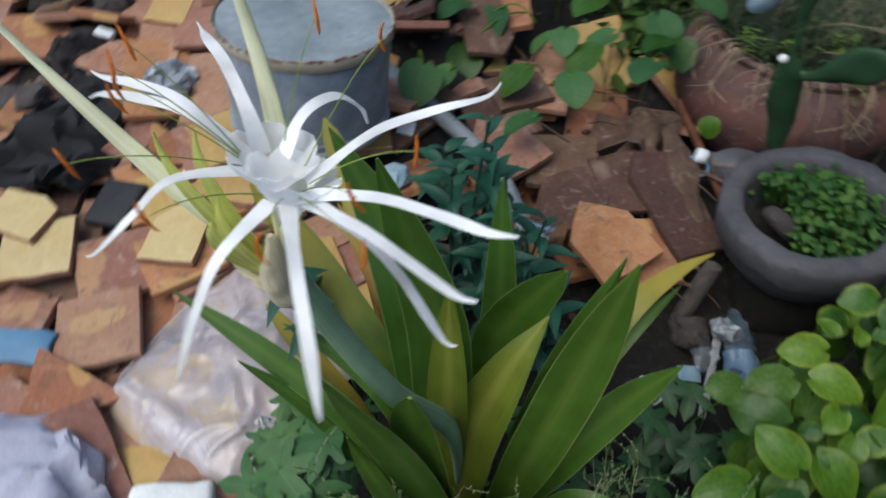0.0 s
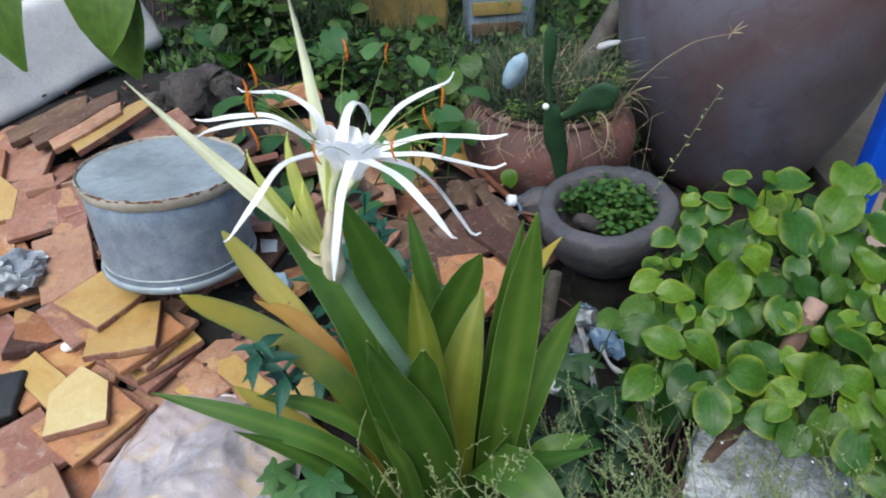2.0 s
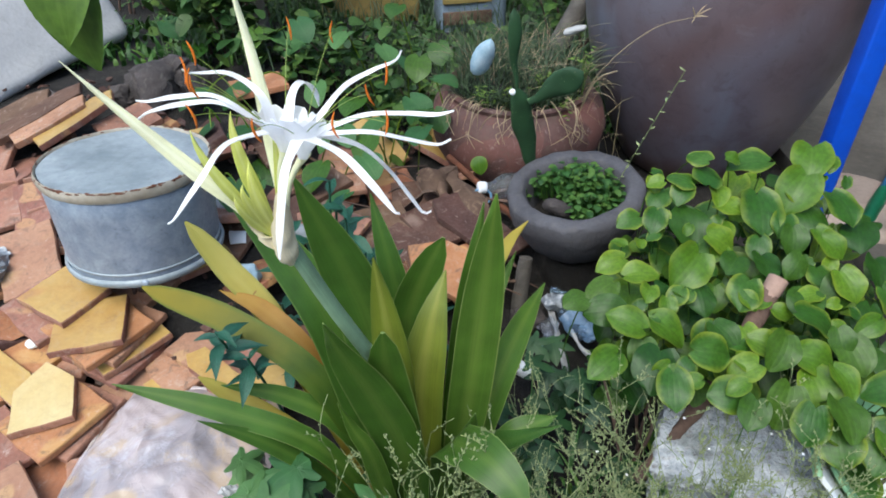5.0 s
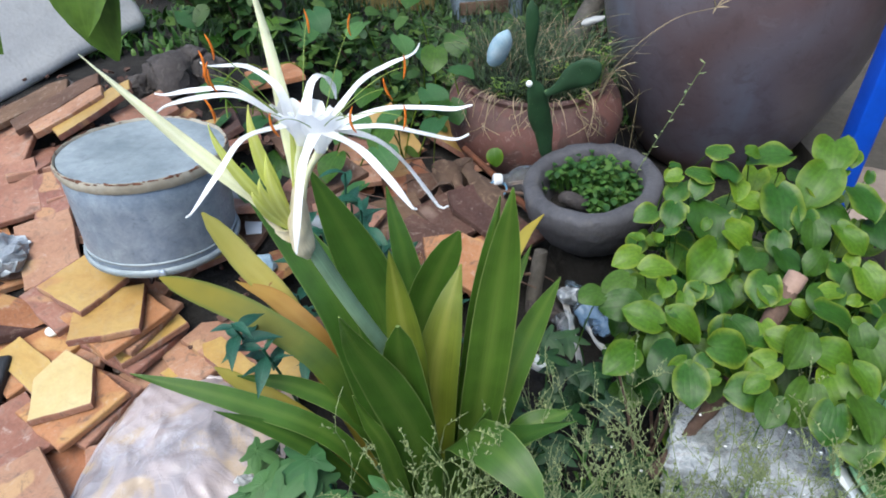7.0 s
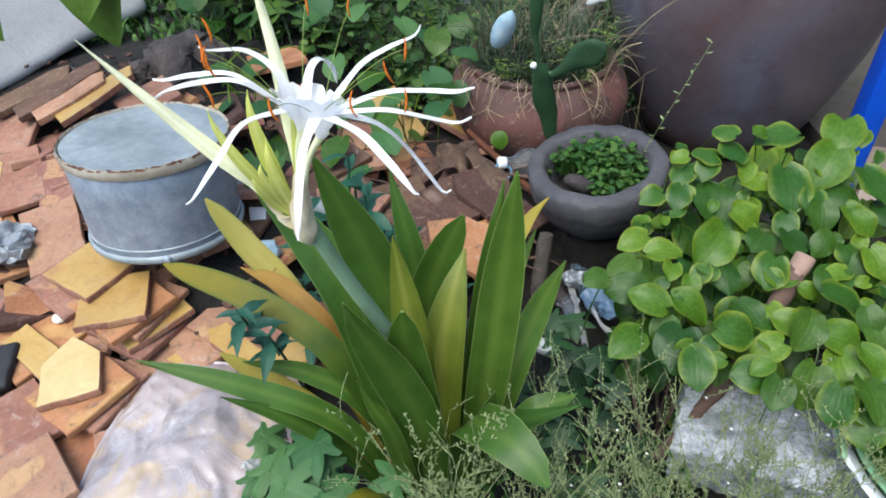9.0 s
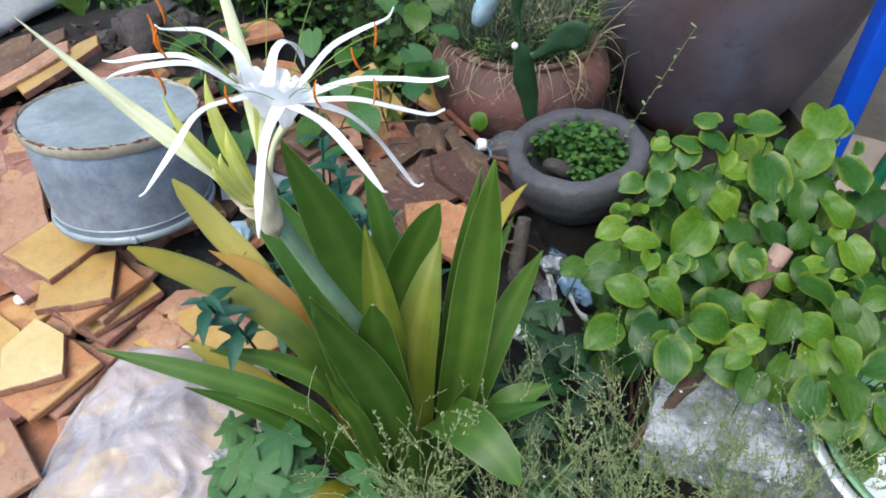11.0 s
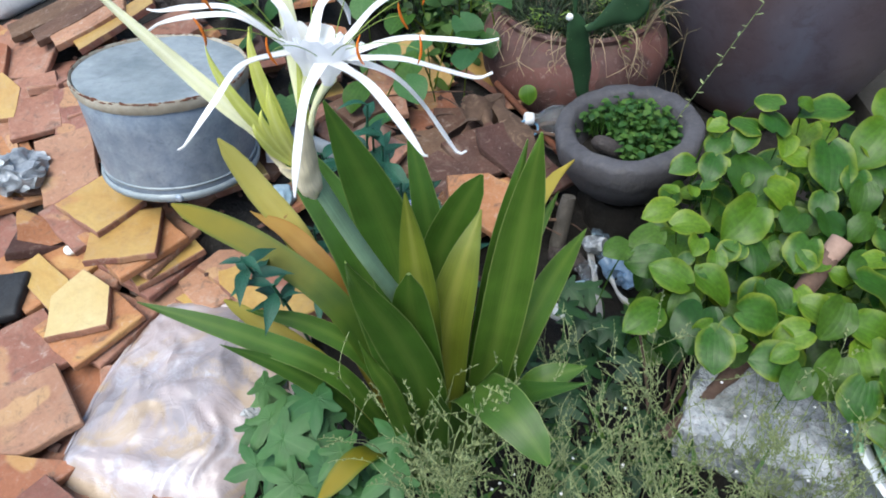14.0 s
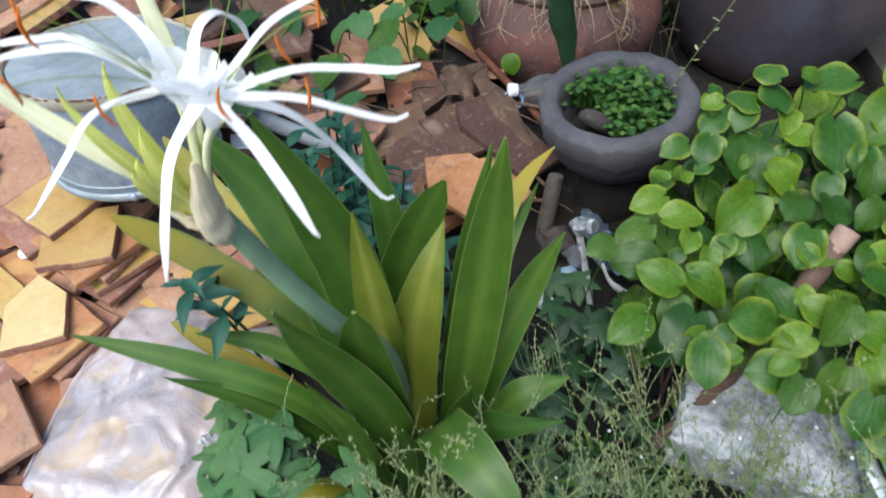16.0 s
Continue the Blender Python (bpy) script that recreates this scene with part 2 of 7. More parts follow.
WHITE = surface("white plastic", rgb("e9ecef", 1.0), rgb("d3d8dc", 1.0), 10, 0.4, relief=0.05, fine=40)
WHITE_DIRTY = surface("grubby white plastic", rgb("d9d9d6"), rgb("b3b4b2"), 7, 0.5, relief=0.15, fine=40, spots=rgb("948f84"))
FOAM = surface("white foam", rgb("f2f4f2", 1.0), rgb("dde0de", 1.0), 40, 0.8, relief=0.4, fine=200)
CLOTH_WHITE = surface("white lilac cloth", rgb("e0e0ee"), rgb("bfc0d6"), 9, 0.85, relief=0.5, fine=220)
SKYBLUE = surface("sky blue plastic", rgb("7fb0d2"), rgb("6397bd"), 14, 0.4, relief=0.1)
PALEBLUE = surface("pale blue crumpled plastic", rgb("cfe4f0"), rgb("93bcd2"), 30, 0.45, relief=0.5, fine=80)
LIME = surface("pale green plastic", rgb("a6d8a8"), rgb("8cc490"), 8, 0.45, relief=0.05)
DEEPGREEN = surface("emerald green plastic", rgb("0c7a50"), rgb("085a3a"), 8, 0.4)
REDPL = surface("red plastic", rgb("b83a48"), rgb("8f2836"), 8, 0.45)
YELLOWWALL = surface("yellow ochre rendered block", rgb("b39b58"), rgb("8e7a45"), 8, 0.95, relief=0.5, fine=60, spots=rgb("6f6440"))
FOIL = surface("crumpled silver wrapper", rgb("d2d8dd"), rgb("8a9299"), 30, 0.42, 0.3, 0.5, 60, spots=rgb("4c5156"), dist=0.004)
RUST = surface("rusty brown metal", rgb("8a5030"), rgb("54301f"), 30, 0.85, relief=0.5)
STEEL = surface("bright steel tube", rgb("dfe3e6"), rgb("c2c8cc"), 10, 0.25, 0.9, 0.03)
PIPE = surface("grey plastic pipe", rgb("a8b0b6"), rgb("828b92"), 12, 0.5, relief=0.1)

LILY = leafy("lily leaf green", rgb("557a2c"), rgb("819b46"), rim=rgb("b3bd78"), lines=34, rough=0.33, trans=0.24, vary=0.2)
LILY_DARK = leafy("lily leaf dark green", rgb("466b28"), rgb("688639"), rim=rgb("9cae68"), lines=34, rough=0.33, trans=0.22, vary=0.25)
LILY_PALE = leafy("lily leaf yellow green", rgb("7a882e"), rgb("b4b45a"), edge=rgb("667c2c"), rim=rgb("b0b468"), lines=34, rough=0.36, trans=0.2, vary=0.2)
LILY_OLD = leafy("ageing lily leaf", rgb("3c5e14"), rgb("4c661c"), edge=rgb("526a1a"), tip=rgb("8c7e10"), lines=30, rough=0.6, trans=0.2, vary=0.2)
LILY_TIP = leafy("lily leaf with yellowed tip", rgb("66802a"), rgb("8a9a44"), tip=rgb("c4ac48"), lines=34, rough=0.38, trans=0.22, vary=0.2)
LILY_YELLOW = leafy("withered yellow lily leaf", rgb("bca43e"), rgb("d2c070"), edge=rgb("8c8a34"), tip=rgb("a8a044"), lines=26, rough=0.5, trans=0.22, vary=0.2, spots=rgb("986b28"))
LILY_ORANGE = leafy("withered orange lily leaf", rgb("b8802a"), rgb("c89c50"), edge=rgb("b07c34"), tip=rgb("c09448"), lines=26, rough=0.55, trans=0.25, vary=0.2)
SCAPE = leafy("blue green stalk", rgb("86a584", 0.8), rgb("a3bd9e", 0.85), lines=20, rough=0.45, trans=0.05, vary=0.1)
BUD = leafy("pale bud", rgb("f6f6cc", 1.0), rgb("fbfbe6", 1.0), lines=40, rough=0.5, trans=0.12, vary=0.08, glow=(1.05, 1.05, 0.9))
BUD_GREEN = leafy("yellow green bract", rgb("d6da74", 0.98), rgb("e8eaa8", 1.0), lines=14, rough=0.5, trans=0.22, vary=0.2, glow=(1.1, 1.15, 0.8))
SPATHE = leafy("papery sheath", rgb("e4d9b8", 0.9), rgb("eee6cc", 0.94), lines=12, rough=0.7, trans=0.15, vary=0.1, spots=rgb("b09468"), glow=(1.0, 1.0, 0.9))
PETAL = leafy("white petal", (0.97, 0.97, 0.97), (0.98, 0.98, 0.97), lines=0.0, rough=0.5, trans=0.5, vary=0.02, glow=(1.03, 1.03, 1.03))
CUP = leafy("thin white flower cup", (0.97, 0.97, 0.97), (0.98, 0.98, 0.97), lines=24, rough=0.6, trans=0.75, vary=0.02, glow=(1.0, 1.0, 1.0))
FILAMENT = leafy("green filament", rgb("96ac50"), rgb("acc068"), trans=0.1, vary=0.2)
ANTHER = surface("orange pollen", rgb("f58a20", 0.95), rgb("dc6c10", 0.95), 300, 0.9, relief=0.5, fine=900)
IVY = leafy("vine leaf", rgb("3f661e"), rgb("587e32"), rough=0.42, trans=0.25, vary=0.7, veins=True)
IVY_YOUNG = leafy("young vine leaf", rgb("628a24"), rgb("7ea03e"), rough=0.38, trans=0.3, vary=0.45, veins=True, edge=rgb("869c30"))
IVY_RIM = leafy("vine leaf with yellowed rim", rgb("3f6c22"), rgb("587e38"), rough=0.4, trans=0.26, vary=0.4, veins=True, edge=rgb("8a9c34"))
LOBED = leafy("lobed creeper leaf", rgb("487640"), rgb("628a56"), rough=0.55, trans=0.22, vary=0.7)
# darker copy of LOBED: shade under vine and lily put into the colour
LOBED_SHADED = leafy("lobed leaf darkened for shade", rgb("31572f"), rgb("4a7042"), rough=0.5, trans=0.15, vary=0.6)
SEEDLING = leafy("dark blue green leaf", rgb("2c5f4a"), rgb("467a66"), rough=0.4, trans=0.18, vary=0.35)
CHICK = leafy("small bright leaf", rgb("487230"), rgb("668e48"), rough=0.5, trans=0.25, vary=0.9, per=island)
SHRUB = leafy("shrub leaf", rgb("4a6e30"), rgb("688a4c"), rough=0.5, trans=0.25, vary=1.0, per=island, veins=True)
BIGLEAF = leafy("large shiny leaf", rgb("5c8030"), rgb("749444"), rough=0.45, trans=0.3, vary=0.3, veins=True)
GRASS = leafy("thin grass blade", rgb("4c6244"), rgb("6e805c"), rough=0.55, trans=0.25, vary=0.8, per=island)
DRYGRASS = leafy("dry grass stalk", rgb("b3a282"), rgb("c6b99c"), rough=0.8, trans=0.15, vary=0.6, per=island)
WEED = leafy("fine weed stem", rgb("909e6c"), rgb("b0ba8a"), rough=0.7, trans=0.1, vary=0.6, per=island)
CACTUS = leafy("cactus pad", rgb("2a4c2e"), rgb("365c38"), rough=0.65, trans=0.0, vary=0.2, spots=rgb("62814f"))


def clear_film():
    """Milky plastic film over pale contents: mostly a soft scatter with wet-looking gloss, blotched by what lies inside."""
    m, nt, p, co = start("milky plastic film", 0.34)
    a = noise_tex(nt, co, 6, 5, 0.55, 0.6)
    b = noise_tex(nt, co, 14, 6, 0.7, 1.2)
    c = noise_tex(nt, co, 10, 5, 0.6, 0.8)
    col = ramp(nt, a, [(0.3, rgb("7c7476")), (0.45, rgb("a59d9f")), (0.6, rgb("bfb0ae")), (0.72, rgb("d2c5c0"))])
    col = mixc(nt, calc(nt, "MULTIPLY", band(nt, c, 0.5, 0.62), 0.65), col, rgb("c9ae86"))
    col = mixc(nt, calc(nt, "MULTIPLY", band(nt, b, 0.5, 0.66), 0.45), col, rgb("dadae4"))
    nt.links.new(col, p.inputs["Base Color"])
    p.inputs["Coat Weight"].default_value, p.inputs["Coat Roughness"].default_value = 0.2, 0.22
    # sharp creases: ridges along the middle values of two noises
    creases = None
    for scale in (11.0, 23.0):
        q = noise_tex(nt, co, scale, 3, 0.5, 0.9)
        ridge = calc(nt, "SUBTRACT", 1.0, band(nt, calc(nt, "ABSOLUTE", calc(nt, "SUBTRACT", q, 0.5)), 0.0, 0.06))
        creases = ridge if creases is None else calc(nt, "ADD", calc(nt, "MULTIPLY", ridge, 0.6), creases)
    bump(nt, p, calc(nt, "ADD", calc(nt, "MULTIPLY", b, 0.4), creases), 0.13, 0.004)
    return m


FILM = clear_film()


def clear_plastic(name, tint, rough=0.08):
    m, nt, p, co = start(name, rough)
    p.inputs["Base Color"].default_value = (*tint, 1)
    p.inputs["Transmission Weight"].default_value, p.inputs["IOR"].default_value = 0.94, 1.16
    bump(nt, p, noise_tex(nt, co, 60, 4, 0.6, 1.0), 0.3, 0.003)
    return m


BOTTLE = clear_plastic("thin clear plastic", (0.86, 0.9, 0.95))
BOTTLE_BLUE = clear_plastic("thin pale blue plastic", (0.6, 0.78, 0.95))


# ---- mesh helpers ----
V = Vector
rng = random.Random(7)


def smooth01(a, b, x):
    t = min(1.0, max(0.0, (x - a) / (b - a)))
    return t * t * (3 - 2 * t)


def link(name, bm, mat, flat=False):
    me = bpy.data.meshes.new(name)
    bmesh.ops.recalc_face_normals(bm, faces=bm.faces)
    bm.to_mesh(me)
    bm.free()
    me.materials.append(mat)
    if not flat:
        me.polygons.foreach_set("use_smooth", [True] * len(me.polygons))
        me.set_sharp_from_angle(angle=radians(58))
    return me


def thing(name, label, category, at=(0, 0, 0), group="", kind=""):
    e = new(name)
    e.location, e.empty_display_size = at, 0.02
    return tagged(e, label, category, group, kind)


def part(name, bm, mat, parent=None, label="", flat=False):
    ob = new(name, link(name, bm, mat, flat))
    if parent:
        ob.parent = parent
        if parent.parent is None:
            ob.matrix_parent_inverse = parent.matrix_basis.inverted()
    return tagged(ob, label)


def solid(name, bm, mat, label, category, group="", kind="", flat=False):
    return tagged(new(name, link(name, bm, mat, flat)), label, category, group, kind)


def bez(pts, n):
    """n + 1 points along a Bezier curve of any degree."""
    out = []
    for i in range(n + 1):
        q, t = [V(p) for p in pts], i / n
        while len(q) > 1:
            q = [a.lerp(b, t) for a, b in zip(q, q[1:])]
        out.append(q[0])
    return out


def spline(knots, n):
    """n + 1 points on a smooth curve through the knots, at even steps."""
    k = [V(p) for p in knots]
    k = [2 * k[0] - k[1], *k, 2 * k[-1] - k[-2]]
    fine = []
    for i in range(1, len(k) - 2):
        for s in range(12):
            t = s / 12
            fine.append(0.5 * (2 * k[i] + (k[i + 1] - k[i - 1]) * t + (2 * k[i - 1] - 5 * k[i] + 4 * k[i + 1] - k[i + 2]) * t * t + (3 * k[i] - 3 * k[i + 1] + k[i + 2] - k[i - 1]) * t ** 3))
    fine.append(k[-2])
    run = [0.0]
    for a, b in zip(fine, fine[1:]):
        run.append(run[-1] + (b - a).length)
    out, at = [], 0
    for i in range(n + 1):
        want = run[-1] * i / n
        while at < len(run) - 2 and run[at + 1] < want:
            at += 1
        out.append(fine[at].lerp(fine[at + 1], (want - run[at]) / max(1e-9, run[at + 1] - run[at])))
    return out


def tangents(pts):
    return [(pts[min(i + 1, len(pts) - 1)] - pts[max(i - 1, 0)]).normalized() for i in range(len(pts))]


def ribbon(bm, pts, widths, side, thick=0.001, fold=0.15, across=4, wavy=0.0, turn=0.0, out=None):
    """A blade along pts: closed, thicker at the middle, folded along the midrib by fold. side: the width's direction. u across, v along."""
    uvl = bm.loops.layers.uv.verify()
    tan, rows, n = tangents(pts), [], len(pts) - 1
    total, run = sum((b - a).length for a, b in zip(pts, pts[1:])), 0.0
    ph = rng.uniform(0, 6)
    for i, (p, t, w) in enumerate(zip(pts, tan, widths)):
        if i:
            run += (p - pts[i - 1]).length
        s = (V(side) - V(side).dot(t) * t).normalized()
        if turn:
            s = Matrix.Rotation(turn * i / n, 3, t) @ s
        up = s.cross(t).normalized()
        if out is not None and up.dot(V(out)) < 0:
            up = -up
        top, bot = [], []
        for k in range(across + 1):
            a = 2 * k / across - 1
            lift = fold * abs(a) ** 1.4 * w / 2 + wavy * abs(a) * math.sin(ph + 9 * run / max(total, 1e-6) + a)
            c = p + s * (a * w / 2) + up * lift
            top.append((bm.verts.new(c + up * thick * (1 - a * a) * 0.5), k / across))
            bot.append((bm.verts.new(c - up * thick * (0.3 + 0.7 * (1 - a * a))), k / across))
        rows.append(([*top, *reversed(bot)], run / max(total, 1e-6)))
    for (ra, va), (rb, vb) in zip(rows, rows[1:]):
        m = len(ra)
        for k in range(m):
            j = (k + 1) % m
            f = bm.faces.new((ra[k][0], ra[j][0], rb[j][0], rb[k][0]))
            for loop, uv in zip(f.loops, ((ra[k][1], va), (ra[j][1], va), (rb[j][1], vb), (rb[k][1], vb))):
                loop[uvl].uv = uv
    for row in (rows[0][0], rows[-1][0]):
        bm.faces.new([v for v, _ in row])


def tube(bm, pts, radii, sides=8, cap=True, squash=1.0):
    """A round bar along pts."""
    uvl = bm.loops.layers.uv.verify()
    tan = tangents(pts)
    ref = V((0, 0, 1)) if abs(tan[0].z) < 0.9 else V((1, 0, 0))
    rings, n = [], len(pts) - 1
    for p, t, r in zip(pts, tan, radii):
        a = ref.cross(t).normalized()
        b = t.cross(a)
        ref = b
        rings.append([bm.verts.new(p + r * (math.cos(k * 2 * math.pi / sides) * a + squash * math.sin(k * 2 * math.pi / sides) * b)) for k in range(sides)])
    for i, (ra, rb) in enumerate(zip(rings, rings[1:])):
        for k in range(sides):
            j = (k + 1) % sides
            f = bm.faces.new((ra[k], ra[j], rb[j], rb[k]))
            for loop, uv in zip(f.loops, ((k / sides, i / n), ((k + 1) / sides, i / n), ((k + 1) / sides, (i + 1) / n), (k / sides, (i + 1) / n))):
                loop[uvl].uv = uv
    if cap:
        for r in (rings[0], rings[-1]):
            bm.faces.new(r)


def lathe(bm, profile, segs=48, at=(0, 0, 0), m=None, wobble=0.0, close=False):
    """A turned body: profile of (radius, height) from the bottom outside to wherever it ends."""
    rings = []
    for r, z in profile:
        if r < 1e-5:
            rings.append([bm.verts.new((0, 0, z))])
        else:
            rings.append([])
            for k in range(segs):
                a = 2 * math.pi * k / segs
                q = r * (1 + wobble * noise.noise((3 * math.cos(a), 3 * math.sin(a), 9 * z)))
                rings[-1].append(bm.verts.new((q * math.cos(a), q * math.sin(a), z)))
    if close:
        rings.append(rings[0])
    for ra, rb in zip(rings, rings[1:]):
        for k in range(segs):
            j = (k + 1) % segs
            q = [ra[k % len(ra)], ra[j % len(ra)], rb[j % len(rb)], rb[k % len(rb)]]
            q = [v for n, v in enumerate(q) if v not in q[:n]]
            if len(q) > 2:
                bm.faces.new(q)
    m = (m or Matrix()).copy()
    bmesh.ops.transform(bm, matrix=Matrix.Translation(at) @ m, verts=bm.verts)


def box(bm, size, m=None, bevel=0.004, segs=2):
    r = bmesh.ops.create_cube(bm, size=1.0, matrix=(m or Matrix()) @ Matrix.Diagonal((*size, 1)))
    if bevel:
        bmesh.ops.bevel(bm, geom=list({e for v in r["verts"] for e in v.link_edges}), offset=bevel, segments=segs, affect="EDGES", profile=0.6)


def rough_up(bm, amp, scale, seed=0.0, flat=None):
    for v in bm.verts:
        d = noise.noise_vector(v.co * scale + V((seed, 2 * seed, -seed)))
        v.co += amp * d


def slab(outline, thick, camber=0.0, chips=0.0, seed=0):
    """A broken plate: an outline in x and y, chipped edges, slightly bowed."""
    r = random.Random(seed)
    pts = []
    for a, b in zip(outline, outline[1:] + outline[:1]):
        a, b = V((*a, 0)), V((*b, 0))
        k = max(1, int((b - a).length / 0.03)) if chips else 1
        for i in range(k):
            q = a.lerp(b, i / k)
            if i:
                q += V((r.uniform(-chips, chips), r.uniform(-chips, chips), 0))
            pts.append(q)
    bm = bmesh.new()
    c = sum(pts, V()) / len(pts)
    bow = lambda p: camber * ((p - c).length / 0.08) ** 2
    inset = lambda p, f: c + (p - c) * f
    loops = []
    for z, f in ((0, 0.975), (0.12 * thick, 1.0), (0.86 * thick, 1.0), (thick, 0.978)):
        loops.append([bm.verts.new(inset(p, f) + V((0, 0, z + bow(p)))) for p in pts])
    for la, lb in zip(loops, loops[1:]):
        for k in range(len(la)):
            j = (k + 1) % len(la)
            bm.faces.new((la[k], la[j], lb[j], lb[k]))
    for lp, z in ((loops[0], 0), (loops[-1], thick)):
        mid = bm.verts.new(c + V((0, 0, z)))
        for k in range(len(lp)):
            bm.faces.new((lp[k], lp[(k + 1) % len(lp)], mid))
    return bm


# ---- ground ----
def height(x, y):
    """The rubble-strewn yard: a heap under the tiles, a raised bed under the lily."""
    left = smooth01(-0.12, -0.36, x)
    back = smooth01(0.5, 0.85, y) * smooth01(0.62, 0.42, x)
    h = 0.085 * left + 0.055 * left * smooth01(0.28, 0.5, y)
    rise = 0.035 * smooth01(0.35, 0.5, y) + 0.11 * smooth01(0.6, 1.1, y)
    h += rise * smooth01(-0.2, -0.45, x) * (1 - smooth01(1.75, 2.2, y))
    h = max(h, 0.10 * back)
    bed = math.exp(-((x - 0.02) ** 2 + (y + 0.0) ** 2) / 0.03)
    h = max(h, 0.12 * bed) - 0.035
    edge = 1 - smooth01(1.6, 3.0, math.hypot(x, y - 0.4))
    return h * edge + 0.012 * noise.noise((x * 7, y * 7, 0)) + 0.006 * noise.noise((x * 24, y * 24, 3))


def ground():
    bm = bmesh.new()
    axis = [-400, -120, -40, -15, -7, -4] + [-2.8 + 0.05 * k for k in range(117)] + [4, 7, 15, 40, 120, 400]
    vs = [[bm.verts.new((x, y + 0.6, height(x, y + 0.6))) for x in axis] for y in axis]
    for ra, rb in zip(vs, vs[1:]):
        for k in range(len(axis) - 1):
            bm.faces.new((ra[k], ra[k + 1], rb[k + 1], rb[k]))
    solid("ground", bm, SOIL, "dark damp bare soil of a yard strewn with rubble", "ground", kind="structure")
    bm = bmesh.new()
    box(bm, (1.6, 3.2, 0.06), pose(1.86, 1.9, -0.012), 0.006)
    rough_up(bm, 0.004, 3)
    solid("pavement", bm, PAVING, "worn grey cement paving beside the water jar", "pavement", kind="structure")



def light_blocking_walls():
    """Plain walls added out of view behind, to the side and beyond, to block low skylight."""
    for name, size, at in (("unseen_wall_south", (9.0, 0.15, 2.0), (0, -4.6, 0.95)), ("unseen_wall_east", (0.15, 6.0, 2.6), (2.6, 0.9, 1.25)), ("unseen_wall_north", (7.0, 0.15, 2.2), (0, 3.9, 1.05))):
        bm = bmesh.new()
        box(bm, size, Matrix.Translation(at), 0.01)
        solid(name, bm, RENDER_GREY, "added unseen grey wall that blocks low skylight", "wall", kind="structure")


RENDER_GREY = surface("grey cement render", rgb("8a867e"), rgb("6f6b64"), 3, 0.95, relief=0.4, fine=40)
ground()
light_blocking_walls()


# ---- broken roof tiles ----
def tile_shapes():
    out = {
        "whole": [(-0.062, -0.075), (0.062, -0.075), (0.064, 0.02), (0.004, 0.08), (-0.06, 0.025)],
        "half": [(-0.064, -0.05), (0.062, -0.055), (0.066, 0.03), (0.02, 0.052), (-0.066, 0.046)],
        "square": [(-0.07, -0.066), (0.068, -0.07), (0.07, 0.068), (-0.066, 0.072)],
        "plate": [(-0.057, -0.1), (0.06, -0.098), (0.058, 0.1), (-0.06, 0.096)],
        "shard": [(-0.06, -0.06), (0.075, -0.03), (0.03, 0.06), (-0.045, 0.055)],
        "long": [(-0.05, -0.11), (0.05, -0.115), (0.055, 0.1), (-0.02, 0.12), (-0.055, 0.07)],
        "corner": [(-0.08, -0.05), (0.09, -0.06), (0.0, 0.09)],
    }
    size = {k: [max(p[i] for p in v) - min(p[i] for p in v) for i in (0, 1)] for k, v in out.items()}
    return {k: link("terracotta_shard", slab(v, 0.0155, 0.0012, 0.002, n), CLAY, True) for n, (k, v) in enumerate(out.items())}, size


TILES, TILE_SIZE = tile_shapes()
TILE_LABEL = {
    "clay": "broken bare orange terracotta roof tile on the rubble heap",
    "dark": "broken weathered brown roof tile, darkened for shade, among rubble",
    "yellow": "broken yellow glazed roof tile on the rubble heap",
    "tan": "broken pale tan terracotta roof tile",
    "orange": "broken deep orange terracotta tile shard",
    "cream": "broken pale yellow glazed roof tile on terracotta shards",
}
TILE_MAT = {"clay": CLAY, "dark": CLAY_DARK, "yellow": GLAZE, "cream": CREAM, "orange": ORANGE, "tan": TAN}
TILE_MESH = {}


def roof_tile(shape, colour, m):
    key = (shape, colour)
    if key not in TILE_MESH:
        me = TILES[shape].copy()
        me.materials[0] = TILE_MAT[colour]
        if colour in ("yellow", "cream"):
            me.materials.append(CLAY)
            for f in me.polygons:
                f.material_index = int(f.normal.z < 0.6)
        TILE_MESH[key] = me
    ob = new("terracotta_shard", TILE_MESH[key])
    ob.matrix_basis = m
    return tagged(ob, TILE_LABEL[colour], "shard", "broken roof tiles")


# shape, colour, x, y, z of the upper face, slope towards the back, sideways lean, turn, width and length in metres
TOP_TILES = [
    ("whole", "cream", -0.633, 0.270, 0.136, 2, 1, 22, 0.100, 0.145),
    ("square", "orange", -0.607, 0.238, 0.118, 3, 2, -31, 0.128, 0.138),
    ("square", "clay", -0.596, 0.250, 0.099, 2, 4, -20, 0.130, 0.138),
    ("square", "orange", -0.752, 0.351, 0.128, 5, 2, -32, 0.158, 0.150),
    ("half", "yellow", -0.716, 0.312, 0.133, 4, 2, -35, 0.150, 0.058),
    ("square", "yellow", -0.650, 0.445, 0.209, 3, 2, -28, 0.128, 0.108),
    ("square", "yellow", -0.582, 0.384, 0.191, 3, 1, 16, 0.124, 0.122),
    ("square", "orange", -0.579, 0.395, 0.174, 3, 2, -35, 0.152, 0.140),
    ("square", "clay", -0.568, 0.412, 0.156, 2, 3, -22, 0.146, 0.140),
    ("square", "yellow", -0.556, 0.408, 0.139, 4, 1, -41, 0.150, 0.138),
    ("square", "clay", -0.560, 0.392, 0.120, 1, 5, -26, 0.144, 0.140),
]
